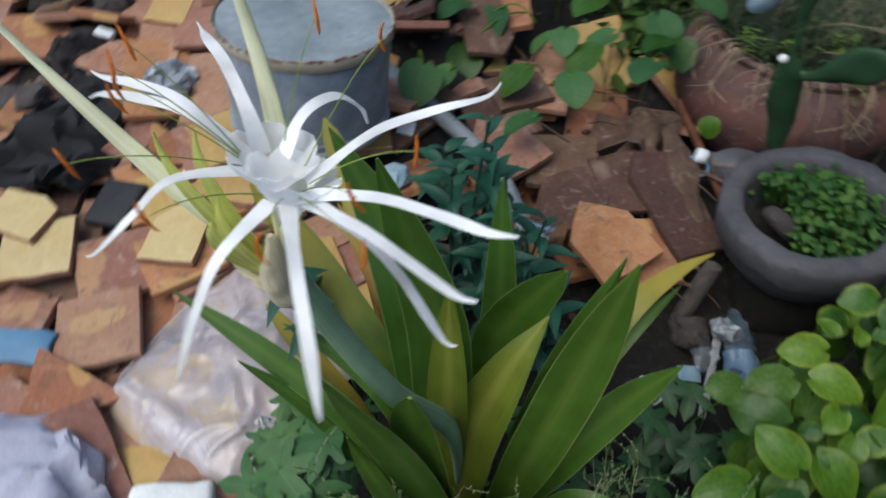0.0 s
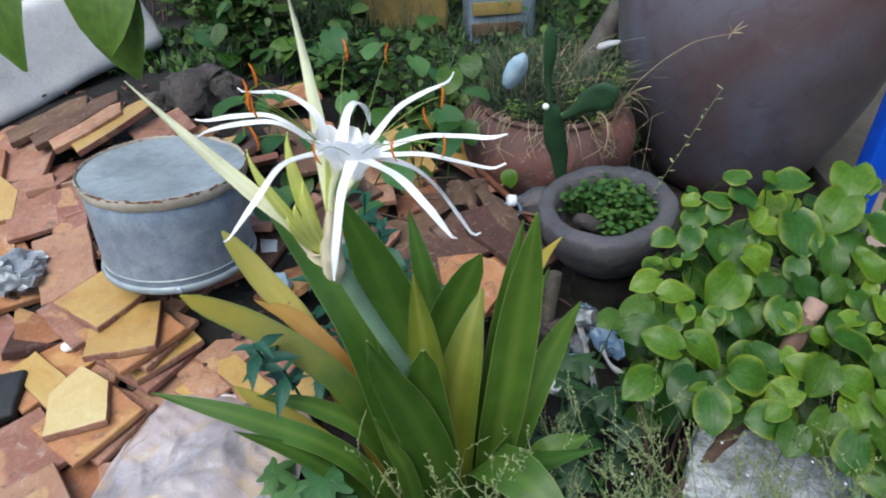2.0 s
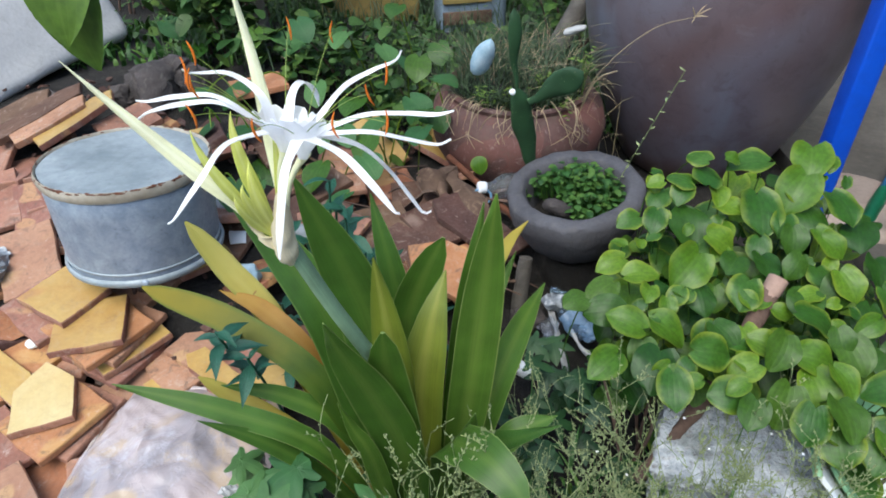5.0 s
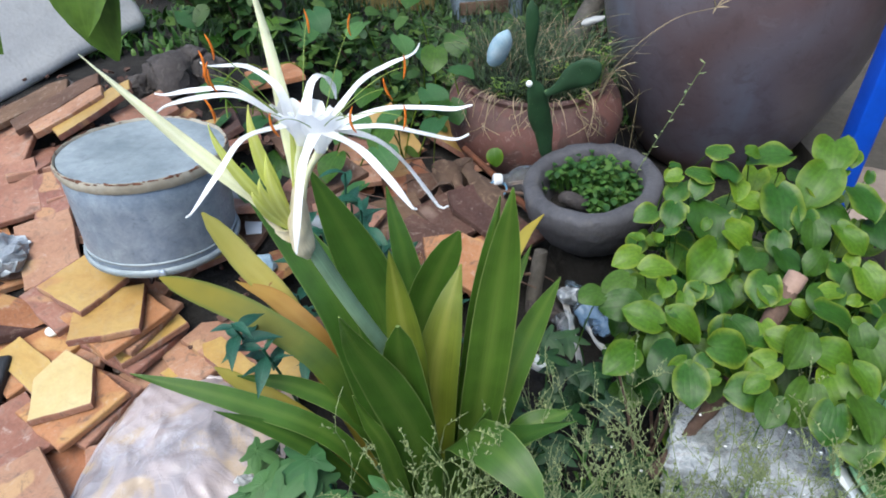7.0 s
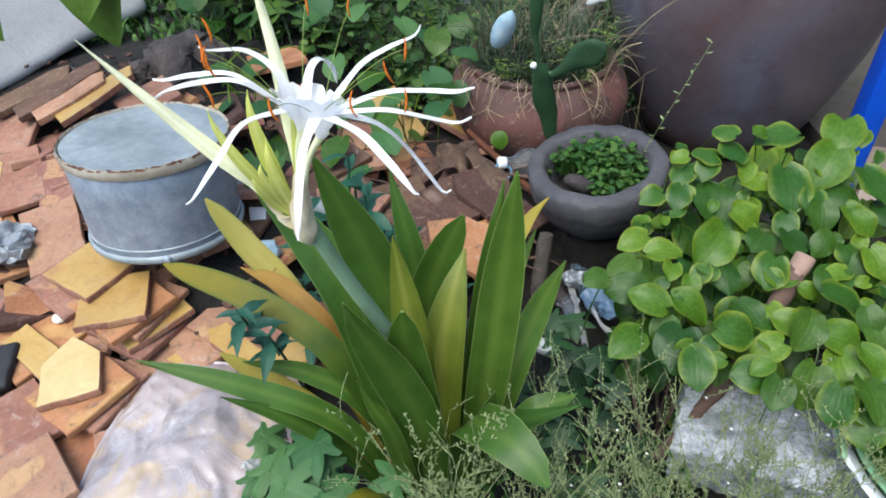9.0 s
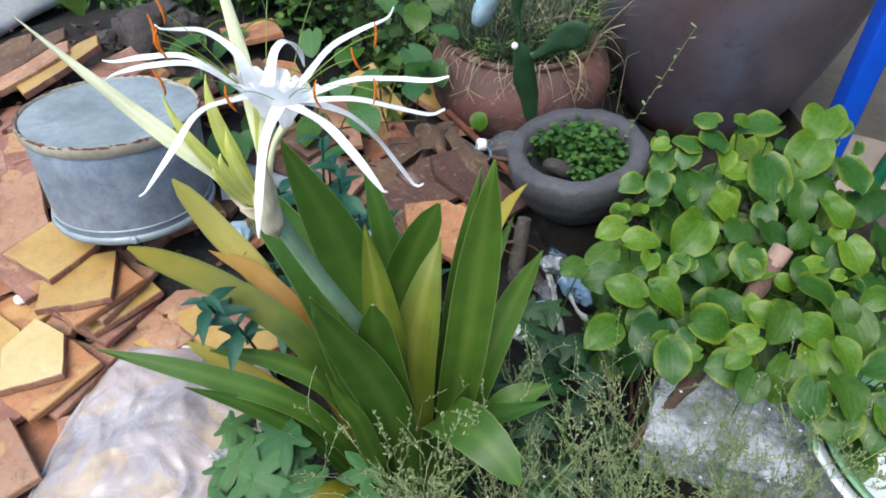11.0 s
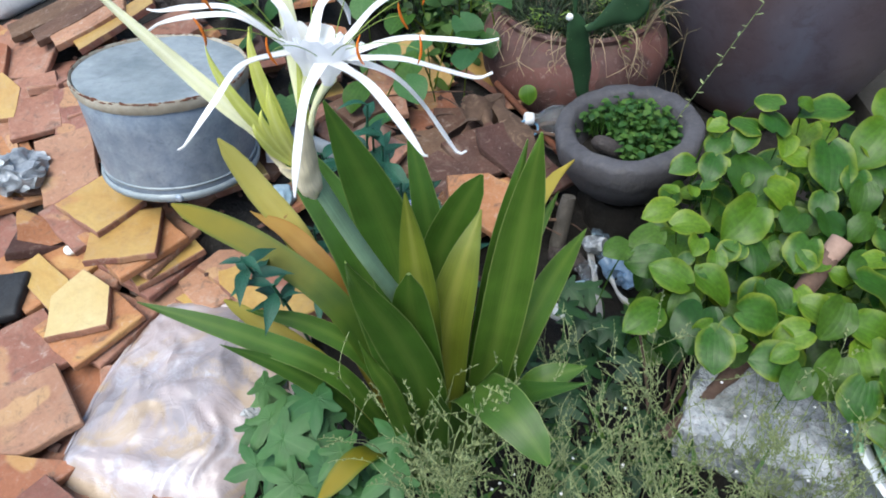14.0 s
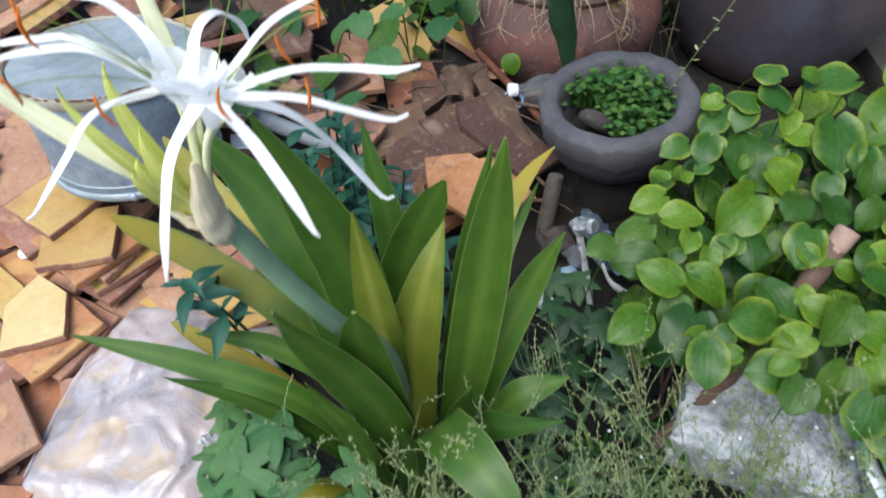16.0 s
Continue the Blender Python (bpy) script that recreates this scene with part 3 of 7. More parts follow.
TOP_TILES += [
    ("square", "clay", -0.685, 0.440, 0.186, 10, 2, -36, 0.135, 0.125),
    ("plate", "tan", -0.776, 0.562, 0.204, 15, 3, 28, 0.112, 0.180),
    ("plate", "clay", -0.925, 0.727, 0.236, 16, 4, 26, 0.108, 0.175),
    ("square", "clay", -1.022, 0.877, 0.268, 16, -2, 6, 0.155, 0.150),
    ("plate", "clay", -0.838, 0.724, 0.230, 17, 2, 22, 0.075, 0.135),
    ("whole", "yellow", -1.011, 0.738, 0.246, 18, 3, 14, 0.098, 0.135),
    ("half", "orange", -1.085, 0.846, 0.276, 16, 3, 20, 0.090, 0.115),
    ("plate", "clay", -0.990, 0.652, 0.206, 15, 4, 30, 0.095, 0.150),
    ("plate", "clay", -0.905, 0.430, 0.144, 14, 2, 57, 0.118, 0.215),
    ("corner", "orange", -0.775, 0.415, 0.172, 74, 0, 24, 0.150, 0.085),
    ("square", "clay", -0.697, 0.172, 0.110, 2, 3, -40, 0.142, 0.132),
    ("square", "tan", -0.628, 0.063, 0.106, 3, 2, 44, 0.134, 0.138),
    ("square", "orange", -0.560, 0.150, 0.074, 2, 4, -35, 0.130, 0.150),
]
TOP_TILES += [
    ("square", "cream", -0.830, 0.130, 0.126, 5, 3, 40, 0.125, 0.125),
    ("half", "cream", -0.900, 0.170, 0.146, 3, 4, 10, 0.115, 0.095),
    ("half", "clay", -1.060, 0.560, 0.180, 12, 3, 60, 0.130, 0.110),
    ("corner", "orange", -0.600, -0.050, 0.104, 4, 5, 60, 0.170, 0.150),
    ("square", "clay", -0.490, -0.050, 0.076, 2, 3, 40, 0.140, 0.140),
    ("corner", "yellow", -0.400, -0.075, 0.080, 2, -4, -30, 0.160, 0.140),
    ("square", "clay", -0.434, 0.385, 0.098, 3, 2, -42, 0.140, 0.140),
    ("square", "tan", -0.408, 0.412, 0.110, 3, 3, -30, 0.085, 0.115),
    ("long", "yellow", -0.368, 0.342, 0.108, 2, 3, 52, 0.050, 0.130),
    ("shard", "yellow", -0.446, 0.330, 0.092, 3, 4, -35, 0.075, 0.070),
    ("square", "clay", -0.345, 0.385, 0.100, 4, 3, -28, 0.120, 0.110),
    ("square", "tan", -0.498, 0.315, 0.086, 3, 3, -38, 0.125, 0.125),
    ("half", "dark", -0.512, 0.482, 0.090, 6, 5, 30, 0.110, 0.090),
    ("square", "dark", -0.440, 0.505, 0.098, 5, -3, 12, 0.130, 0.120),
    ("half", "clay", -0.345, 0.485, 0.100, 4, 4, 48, 0.120, 0.100),
]
TOP_TILES += [
    ("long", "dark", -0.905, 0.972, 0.330, 13, -7, -46, 0.060, 0.235),
    ("long", "clay", -0.866, 0.940, 0.325, 13, -7, -47, 0.060, 0.190),
    ("long", "yellow", -0.806, 0.945, 0.325, 13, -8, -43, 0.055, 0.215),
    ("long", "dark", -0.985, 0.985, 0.322, 12, -6, -50, 0.070, 0.210),
    ("square", "clay", -0.705, 0.975, 0.295, 14, 2, -44, 0.100, 0.140),
    ("square", "yellow", -0.545, 0.930, 0.250, 8, 3, 30, 0.130, 0.130),
    ("square", "yellow", -0.440, 1.100, 0.150, 4, -3, 50, 0.130, 0.130),
    ("half", "yellow", -0.380, 0.990, 0.148, 3, 5, 20, 0.120, 0.100),
    ("square", "clay", -0.215, 0.940, 0.146, 6, 3, 15, 0.140, 0.140),
    ("square", "dark", -0.250, 0.810, 0.141, 4, 4, 50, 0.140, 0.140),
    ("square", "dark", -0.090, 0.760, 0.126, 5, -2, 20, 0.140, 0.140),
    ("whole", "dark", -0.040, 0.670, 0.131, 4, 3, 10, 0.130, 0.160),
]
TOP_TILES += [
    ("whole", "clay", -0.204, 0.715, 0.158, 6, 4, 65, 0.130, 0.160),
    ("shard", "clay", -0.374, 0.843, 0.158, 5, -3, 40, 0.140, 0.120),
    ("half", "dark", -0.246, 0.893, 0.161, 4, 5, 50, 0.130, 0.105),
    ("whole", "orange", 0.047, 0.596, 0.141, 9, 6, 60, 0.130, 0.160),
    ("half", "yellow", -0.365, 0.951, 0.164, 4, 4, 35, 0.120, 0.100),
    ("square", "orange", 0.100, 0.620, 0.101, 6, 6, 35, 0.140, 0.140),
    ("square", "dark", 0.050, 0.760, 0.134, 10, 4, 40, 0.140, 0.140),
    ("long", "dark", 0.130, 0.740, 0.134, 8, 10, 48, 0.110, 0.240),
]


def tile_heap():
    r = random.Random(21)
    shapes = ["whole", "half", "square", "shard", "long", "corner", "plate"]
    for layer in range(2):
        y = -0.3
        while y < 1.5:
            x = -1.5 + 0.05 * layer
            while x < 0.4:
                px, py = x + r.uniform(-0.04, 0.04), y + r.uniform(-0.04, 0.04)
                on_left = px < -0.24 - 0.06 * layer and py < 1.02
                on_back = 0.62 + 0.07 * layer < py < 1.35 and -0.5 < px < 0.18 - 0.1 * layer
                s = max(0, min(1, ((px + 0.538) * -0.036 + (py - 0.429) * -0.181) / 0.034))
                channel = math.hypot(px + 0.538 + 0.036 * s, py - 0.429 + 0.181 * s) < 0.055
                covered = layer and any(math.hypot(px - t[2], py - t[3]) < 0.085 for t in TOP_TILES)
                sacked = layer and -0.56 < px < -0.2 and -0.1 < py < 0.33
                gap = sacked or channel or covered or layer and (math.hypot(px + 0.42, py - 0.3) < 0.1 or math.hypot(px + 0.52, py - 0.22) < 0.07) or r.random() < (0.35 if px > -0.3 and py > 0.5 else 0.1)
                if (on_left or on_back) and not gap and not (py > 1.2 and px > -0.4) and not (px < -1.15 and py < 0.3 and layer > 0):
                    m = pose(px, py, height(px, py) - 0.002 + 0.024 * layer + r.uniform(0, 0.012), r.gauss(0, 9) + 16 * smooth01(-0.35, -0.5, px) * smooth01(0.5, 0.7, py), r.gauss(0, 9), 30 + 180 * r.randint(0, 1) + r.gauss(0, 17)) @ Matrix.Scale(r.uniform(0.95, 1.15), 4)
                    # more dark tiles low down and at the back, partly as painted shade
                    c = r.choices(["clay", "dark", "yellow", "cream", "orange"], [3.5, 4, 0.3, 0, 2.2] if px > -0.3 and py > 0.5 or py > 0.95 else [8, 1.6, 0.8, 0.2, 2.2] if layer else [5, 4, 0.5, 0.1, 1.5])[0]
                    roof_tile(r.choices(shapes, [2, 2, 2.5, 0.5, 1.5, 0.3, 5])[0], c, m)
                x += 0.165 if layer else 0.14
            y += 0.165 if layer else 0.14
    for shape, colour, x, y, z, slope, lean, turn, wide, long in TOP_TILES:
        size = TILE_SIZE[shape]
        m = pose(x, y, z - 0.0155, slope, lean, 0) @ pose(0, 0, 0, 0, 0, turn)
        roof_tile(shape, colour, m @ Matrix.Diagonal((wide / size[0], long / size[1], 1, 1)))


tile_heap()


# ---- tin basin ----
def tin_basin():
    e = thing("tin_tub", "round galvanised tin tub turned over on broken tiles", "tin tub", (-0.518, 0.545, 0.235))
    m = pose(-0.518, 0.545, 0.235, -5.5, 2.6, 0) @ Matrix.Scale(0.93, 4)
    bm = bmesh.new()
    lathe(bm, [(0.138, 0.002), (0.146, 0.0), (0.146, 0.012), (0.147, 0.03), (0.149, 0.08), (0.151, 0.14), (0.153, 0.196), (0.149, 0.2), (0.145, 0.19), (0.143, 0.03), (0.138, 0.002)], 72, m=m, wobble=0.004)
    part("body", bm, TIN, e, "dented blue-grey galvanised side")
    for z, r, name in ((0.011, 0.149, "bead"), (0.03, 0.1475, "seam")):
        bm = bmesh.new()
        k = 0.0052 if name == "bead" else 0.002
        lathe(bm, [(r + k * math.cos(a), z + 1.5 * k * math.sin(a)) for a in [i * math.pi / 4 for i in range(8)]], 72, m=m, close=True)
        part(name, bm, TIN_LID, e, "dull rolled bottom bead" if name == "bead" else "")
    bm = bmesh.new()
    lathe(bm, [(0.1525, 0.187), (0.1560, 0.186), (0.158, 0.190), (0.1586, 0.197), (0.1585, 0.203), (0.156, 0.2085), (0.153, 0.206)], 96, m=m, wobble=0.006, close=True)
    rough_up(bm, 0.0012, 60)
    part("rim", bm, RIM, e, "cream rim band with rust chips")
    r = random.Random(12)
    bm = bmesh.new()
    for k in range(190):
        a = r.uniform(0, 6.28)
        d = V((math.cos(a), math.sin(a), 0))
        c = V((0, 0, r.uniform(0.2035, 0.2075))) + d * r.uniform(0.1545, 0.1578)
        s = V((-d.y, d.x, 0)) * r.uniform(0.003, 0.012)
        tube(bm, [m @ (c - s), m @ (c - 0.3 * s + V((0, 0, 0.0006))), m @ (c + 0.4 * s), m @ (c + s)], [0.0004, 0.0016, 0.0013, 0.0004], 6)
    tagged(part("rim_rust", bm, RUST, e), "brown rust chips along the rim", kind="stuff")
    bm = bmesh.new()
    prof = [(0.1535, 0.2035), (0.15, 0.2042), (0.14, 0.203), (0.13, 0.2034), (0.12, 0.203), (0.105, 0.202), (0.09, 0.202), (0.075, 0.2022), (0.06, 0.202), (0.04, 0.203), (0.02, 0.203), (0.0, 0.2034)]
    lathe(bm, prof, 72, m=m)
    rough_up(bm, 0.004, 14, 2)
    part("lid", bm, TIN_LID, e, "flat dented dull zinc top")
    bm = bmesh.new()
    d = V((0.33, -0.94, 0)).normalized()
    bmesh.ops.create_icosphere(bm, subdivisions=2, radius=0.008, matrix=Matrix.Translation(m @ (d * 0.153 + V((0, 0, 0.012)))) @ Matrix.Diagonal((1, 0.6, 1, 1)))
    part("solder_lump", bm, TIN, e, "pale lump of solder")


tin_basin()


# ---- plastic sack on the heap ----
def sack():
    """A flat sack with four rounded corners that drapes over the tiles."""
    e = thing("plastic_sack", "crumpled milky plastic sack lying over broken tiles", "plastic sack", (-0.42, 0.12, 0.1))
    corner = [V((-0.570, -0.035, 0)), V((-0.255, -0.08, 0)), V((-0.215, 0.31, 0)), V((-0.530, 0.335, 0))]

    def at(u, v):
        """A place on the sack, u and v from -1 to 1."""
        q = (1 - 0.15 * v * v * abs(v)) * u, (1 - 0.09 * u * u) * v
        a, b = 0.5 + 0.5 * q[0], 0.5 + 0.5 * q[1]
        p = corner[0].lerp(corner[1], a).lerp(corner[3].lerp(corner[2], a), b)
        p += V((noise.noise((p.x * 14, p.y * 14, 2)), noise.noise((p.x * 14, p.y * 14, 7)), 0)) * 0.009 * max(abs(u), abs(v)) ** 3
        w = V((p.x * 9 + 0.6 * noise.noise(p * 12), p.y * 9, 0))
        edge = max(abs(u), abs(v))
        soft = 0.007 * noise.noise(w * 1.1) + 0.0032 * noise.noise(w * 2.6 + V((0, 0, 4))) + 0.0016 * noise.noise(w * 6.0 + V((5, 0, 4)))
        fold = 0.004 * max(0, 1 - abs(noise.noise(w * 0.9 + V((3, 1, 9)))) * 5) ** 2 + 0.0034 * max(0, 1 - abs(noise.noise(V((w.x * 2.4, w.y * 1.2, 2)))) * 6)
        p.z = max(height(p.x, p.y), 0.04) + 0.05 + 0.016 * (1 - edge ** 3) + (soft + fold) * (1 - 0.6 * edge ** 6) - 0.026 * edge ** 6
        return p

    bm = bmesh.new()
    n = 72
    top = [[bm.verts.new(at(2 * i / n - 1, 2 * j / n - 1)) for i in range(n + 1)] for j in range(n + 1)]
    for ra, rb in zip(top, top[1:]):
        for k in range(n):
            bm.faces.new((ra[k], ra[k + 1], rb[k + 1], rb[k]))
    ring = [*top[0][:-1], *[row[-1] for row in top[:-1]], *reversed(top[-1][1:]), *[row[0] for row in reversed(top[1:])]]
    mid = V((-0.42, 0.12, 0))
    low = [bm.verts.new(V((v.co.x, v.co.y, v.co.z - 0.035)) + (mid - V((v.co.x, v.co.y, 0))) * 0.10) for v in ring]
    for k in range(len(ring)):
        j = (k + 1) % len(ring)
        bm.faces.new((ring[k], low[k], low[j], ring[j]))
    bm.faces.new(low)
    part("film", bm, FILM, e)
    # turned-over hems
    for u0, v0, u1, v1 in ((-0.96, -0.8, -0.97, 0.75), (-0.8, 0.97, 0.6, 0.97)):
        bm = bmesh.new()
        pts = [at(u0 + (u1 - u0) * i / 20, v0 + (v1 - v0) * i / 20) + V((0, 0, 0.0035)) for i in range(21)]
        tube(bm, pts, [0.0012 + 0.0032 * math.sin(math.pi * i / 20) * (0.8 + 0.3 * math.sin(1.7 * i)) for i in range(21)], 8, squash=0.5)
        part("hem", bm, FILM, e, "creased turned-over hem")


sack()


# ---- stone pot ----
POT = pose(0.362, 0.716, 0.002, 3, -6, 0) @ Matrix.Scale(1.05, 4)


def stone_pot():
    e = thing("stone_pot", "round grey cast stone pot with a thick rounded rim", "plant pot", tuple(POT.translation))
    bm = bmesh.new()
    lathe(bm, [(0, 0.085), (0.05, 0.085), (0.072, 0.094), (0.096, 0.118), (0.115, 0.148), (0.127, 0.172), (0.1325, 0.188), (0.136, 0.194), (0.1372, 0.231), (0.1335, 0.2385), (0.124, 0.241), (0.109, 0.2415), (0.103, 0.237), (0.099, 0.21), (0.094, 0.17), (0.08, 0.125), (0, 0.125)], 80, m=POT, wobble=0.03)
    rough_up(bm, 0.0035, 28, 4)
    rough_up(bm, 0.0015, 80, 4)
    part("bowl", bm, STONE, e)
    bm = bmesh.new()
    lathe(bm, [(0.086, 0.125), (0.1, 0.16), (0.06, 0.165), (0.03, 0.168), (0, 0.165), (0, 0.125)], 40, m=POT)
    rough_up(bm, 0.004, 30)
    part("soil", bm, SOIL, e, "dark moist potting soil")
    # added support, soil-coloured to stand in for the shadow below the bowl
    bm = bmesh.new()
    lathe(bm, [(0, -0.02), (0.07, -0.02), (0.085, 0.0), (0.082, 0.05), (0.07, 0.083), (0, 0.086)], 40, m=POT, wobble=0.12)
    rough_up(bm, 0.012, 16, 3)
    rough_up(bm, 0.004, 60, 3)
    solid("dark_support", bm, SOIL, "added dark support for the shadow under the stone pot", "stone")
    bm = bmesh.new()
    tube(bm, bez([POT @ V((-0.062, 0.005, 0.2)), POT @ V((-0.04, -0.03, 0.222)), POT @ V((-0.008, -0.055, 0.205))], 8), [0.006, 0.013, 0.016, 0.017, 0.017, 0.016, 0.015, 0.012, 0.006], 10)
    rough_up(bm, 0.003, 40)
    solid("pebble", bm, ROCK, "pale rounded stone lying in the stone pot", "stone")


stone_pot()


# ---- pink earthenware pot ----
PINKAT = V((0.258, 1.15, 0.02))


def pink_pot():
    e = thing("earthenware_pot", "squat round pink earthenware pot full of grass", "plant pot", tuple(PINKAT))
    bm = bmesh.new()
    lathe(bm, [(0, 0), (0.11, 0), (0.155, 0.02), (0.2, 0.07), (0.226, 0.13), (0.234, 0.18), (0.224, 0.22), (0.2, 0.25), (0.186, 0.258), (0.19, 0.27), (0.182, 0.277), (0.17, 0.27), (0.165, 0.19), (0, 0.19)], 64, at=PINKAT, wobble=0.015)
    part("bowl", bm, PINK, e)
    bm = bmesh.new()
    lathe(bm, [(0.168, 0.19), (0.168, 0.262), (0.12, 0.29), (0.06, 0.305), (0, 0.31), (0, 0.19)], 40, at=PINKAT)
    rough_up(bm, 0.008, 18)
    part("soil", bm, SOIL, e, "dry crumbly soil")


pink_pot()


# ---- water jar ----
def water_jar():
    e = thing("water_jar", "huge dark brown glazed earthenware water jar on the ground", "water jar", (0.825, 1.33, -0.01))
    bm = bmesh.new()
    m = pose(0.825, 1.33, -0.02, 2, -2, 0)
    lathe(bm, [(0, 0), (0.195, 0), (0.21, 0.012), (0.245, 0.08), (0.285, 0.18), (0.325, 0.30), (0.352, 0.42), (0.362, 0.52), (0.355, 0.64), (0.325, 0.74), (0.27, 0.81), (0.235, 0.83), (0.22, 0.82), (0.26, 0.77), (0.33, 0.6), (0.33, 0.45), (0.2, 0.05), (0, 0.04)], 96, m=m, wobble=0.008)
    part("body", bm, JAR, e)
    bm = bmesh.new()
    lathe(bm, [(0.236, 0.829), (0.232, 0.85), (0.25, 0.87), (0.24, 0.885), (0.215, 0.88), (0.215, 0.826)], 96, m=m, close=True)
    part("mouth_rim", bm, JAR, e, "rolled brown glazed mouth rim")


water_jar()


# ---- block, stick, post, paving clutter ----
def concrete_block():
    """A broken slab end: flat pitted top that slopes to the front, ragged edges."""
    bm = bmesh.new()
    m = pose(0.470, 0.092, 0.160, 9, -2, -24)
    box(bm, (0.205, 0.140, 0.085), m, 0.006, 2)
    bmesh.ops.subdivide_edges(bm, edges=[x for x in bm.edges if x.calc_length() > 0.05], cuts=30, use_grid_fill=True)
    rough_up(bm, 0.010, 6, 3)
    rough_up(bm, 0.003, 30, 5)
    rough_up(bm, 0.0035, 75, 1)
    rough_up(bm, 0.0028, 150, 2)
    solid("concrete_block", bm, CONCRETE, "rough whitish broken concrete block on an added dark support", "concrete block")
    # added inset support, its dark colour stands in for the shaded gap
    bm = bmesh.new()
    lathe(bm, [(0, -0.03), (0.085, -0.03), (0.09, 0.02), (0.075, 0.09), (0.06, 0.118), (0, 0.12)], 40, at=(0.475, 0.09, 0.0), wobble=0.15)
    rough_up(bm, 0.014, 16, 3)
    rough_up(bm, 0.005, 60, 3)
    solid("dark_support", bm, SOIL, "added dark support for the shadow under the concrete block", "stone")


concrete_block()


def cut_branch():
    e = thing("cut_branch", "bare brown cut branch leaning through the vine", "branch", (0.27, -0.02, 0.2))
    pts = spline([(0.330, 0.075, 0.15), (0.41, 0.135, 0.205), (0.475, 0.19, 0.262), (0.545, 0.262, 0.342)], 16)
    bm = bmesh.new()
    tube(bm, pts, [0.0085 + 0.006 * i / 16 + 0.0012 * math.sin(2.3 * i) for i in range(17)], 12)
    rough_up(bm, 0.002, 45)
    part("wood", bm, BARK, e)
    bm = bmesh.new()
    d = (pts[-1] - pts[-2]).normalized()
    tube(bm, [pts[-1] - d * 0.012, pts[-1] + d * 0.004, pts[-1] + d * 0.022], [0.0125, 0.0145, 0.015], 12)
    rough_up(bm, 0.0012, 50)
    part("cut_end", bm, CUT, e, "pale pinkish sawn end")


cut_branch()


def blue_post():
    e = thing("blue_post", "square blue painted steel post beside the jar", "post", (0.868, 0.74, 0.0))
    bm = bmesh.new()
    box(bm, (0.044, 0.05, 1.1), pose(0.88, 0.745, 0.55, 0, 0, -4), 0.005)
    part("shaft", bm, BLUE, e)
    bm = bmesh.new()
    box(bm, (0.11, 0.09, 0.012), pose(0.868, 0.745, 0.008, 0, 0, -4), 0.002)
    part("foot_plate", bm, BLUE, e)


blue_post()


def steel_stand():
    """A bright tube frame with red and black fittings that only shows its near leg."""
    e = thing("tube_stand", "bright steel tube stand with red and black fittings", "stand", (1.17, 0.74, 0.0))
    bm = bmesh.new()
    tube(bm, [V((1.17, 0.74, 0.0)), V((1.06, 0.88, 0.42)), V((0.95, 1.02, 0.84))], [0.012] * 3, 14)
    part("tube", bm, STEEL, e)
    bm = bmesh.new()
    tube(bm, [V((1.15, 0.735, 0.0)), V((1.04, 0.875, 0.42)), V((0.93, 1.015, 0.84))], [0.006] * 3, 10)
    part("black_rod", bm, BLACK, e, "thin black rod")
    bm = bmesh.new()
    box(bm, (0.05, 0.05, 0.06), pose(1.145, 0.77, 0.1, 10, 10, 20), 0.008)
    part("clamp", bm, REDPL, e, "red plastic clamp")


steel_stand()


def blue_tube():
    e = thing("blue_hose", "short blue hose with a dark green joint on the paving", "hose", (1.1, 0.85, 0.02))
    pts = bez([(1.06, 0.80, 0.03), (1.13, 0.88, 0.04), (1.25, 1.02, 0.07), (1.4, 1.2, 0.05)], 14)
    bm = bmesh.new()
    tube(bm, pts, [0.012] * 15, 10)
    part("tube", bm, BLUEHOSE, e)
    bm = bmesh.new()
    tube(bm, pts[2:8], [0.015, 0.018, 0.017, 0.018, 0.017, 0.015], 10)
    part("joint", bm, DEEPGREEN, e, "dark green ribbed joint")


BLUEHOSE = surface("blue rubber hose", rgb("2f7fb4"), rgb("1f5f90"), 12, 0.5)
blue_tube()


def slab_base():
    bm = bmesh.new()
    lathe(bm, [(0, 0), (0.135, 0), (0.15, 0.015), (0.15, 0.05), (0.14, 0.062), (0, 0.062)], 40, at=(1.12, 0.93, -0.02), wobble=0.05)
    solid("stone_slab", bm, STONE_PINK, "pale pinkish rounded stone slab on the paving", "stone slab")


STONE_PINK = surface("pale pinkish stone", rgb("c9b5a6"), rgb("a39285"), 12, 0.9, relief=0.4)
slab_base()


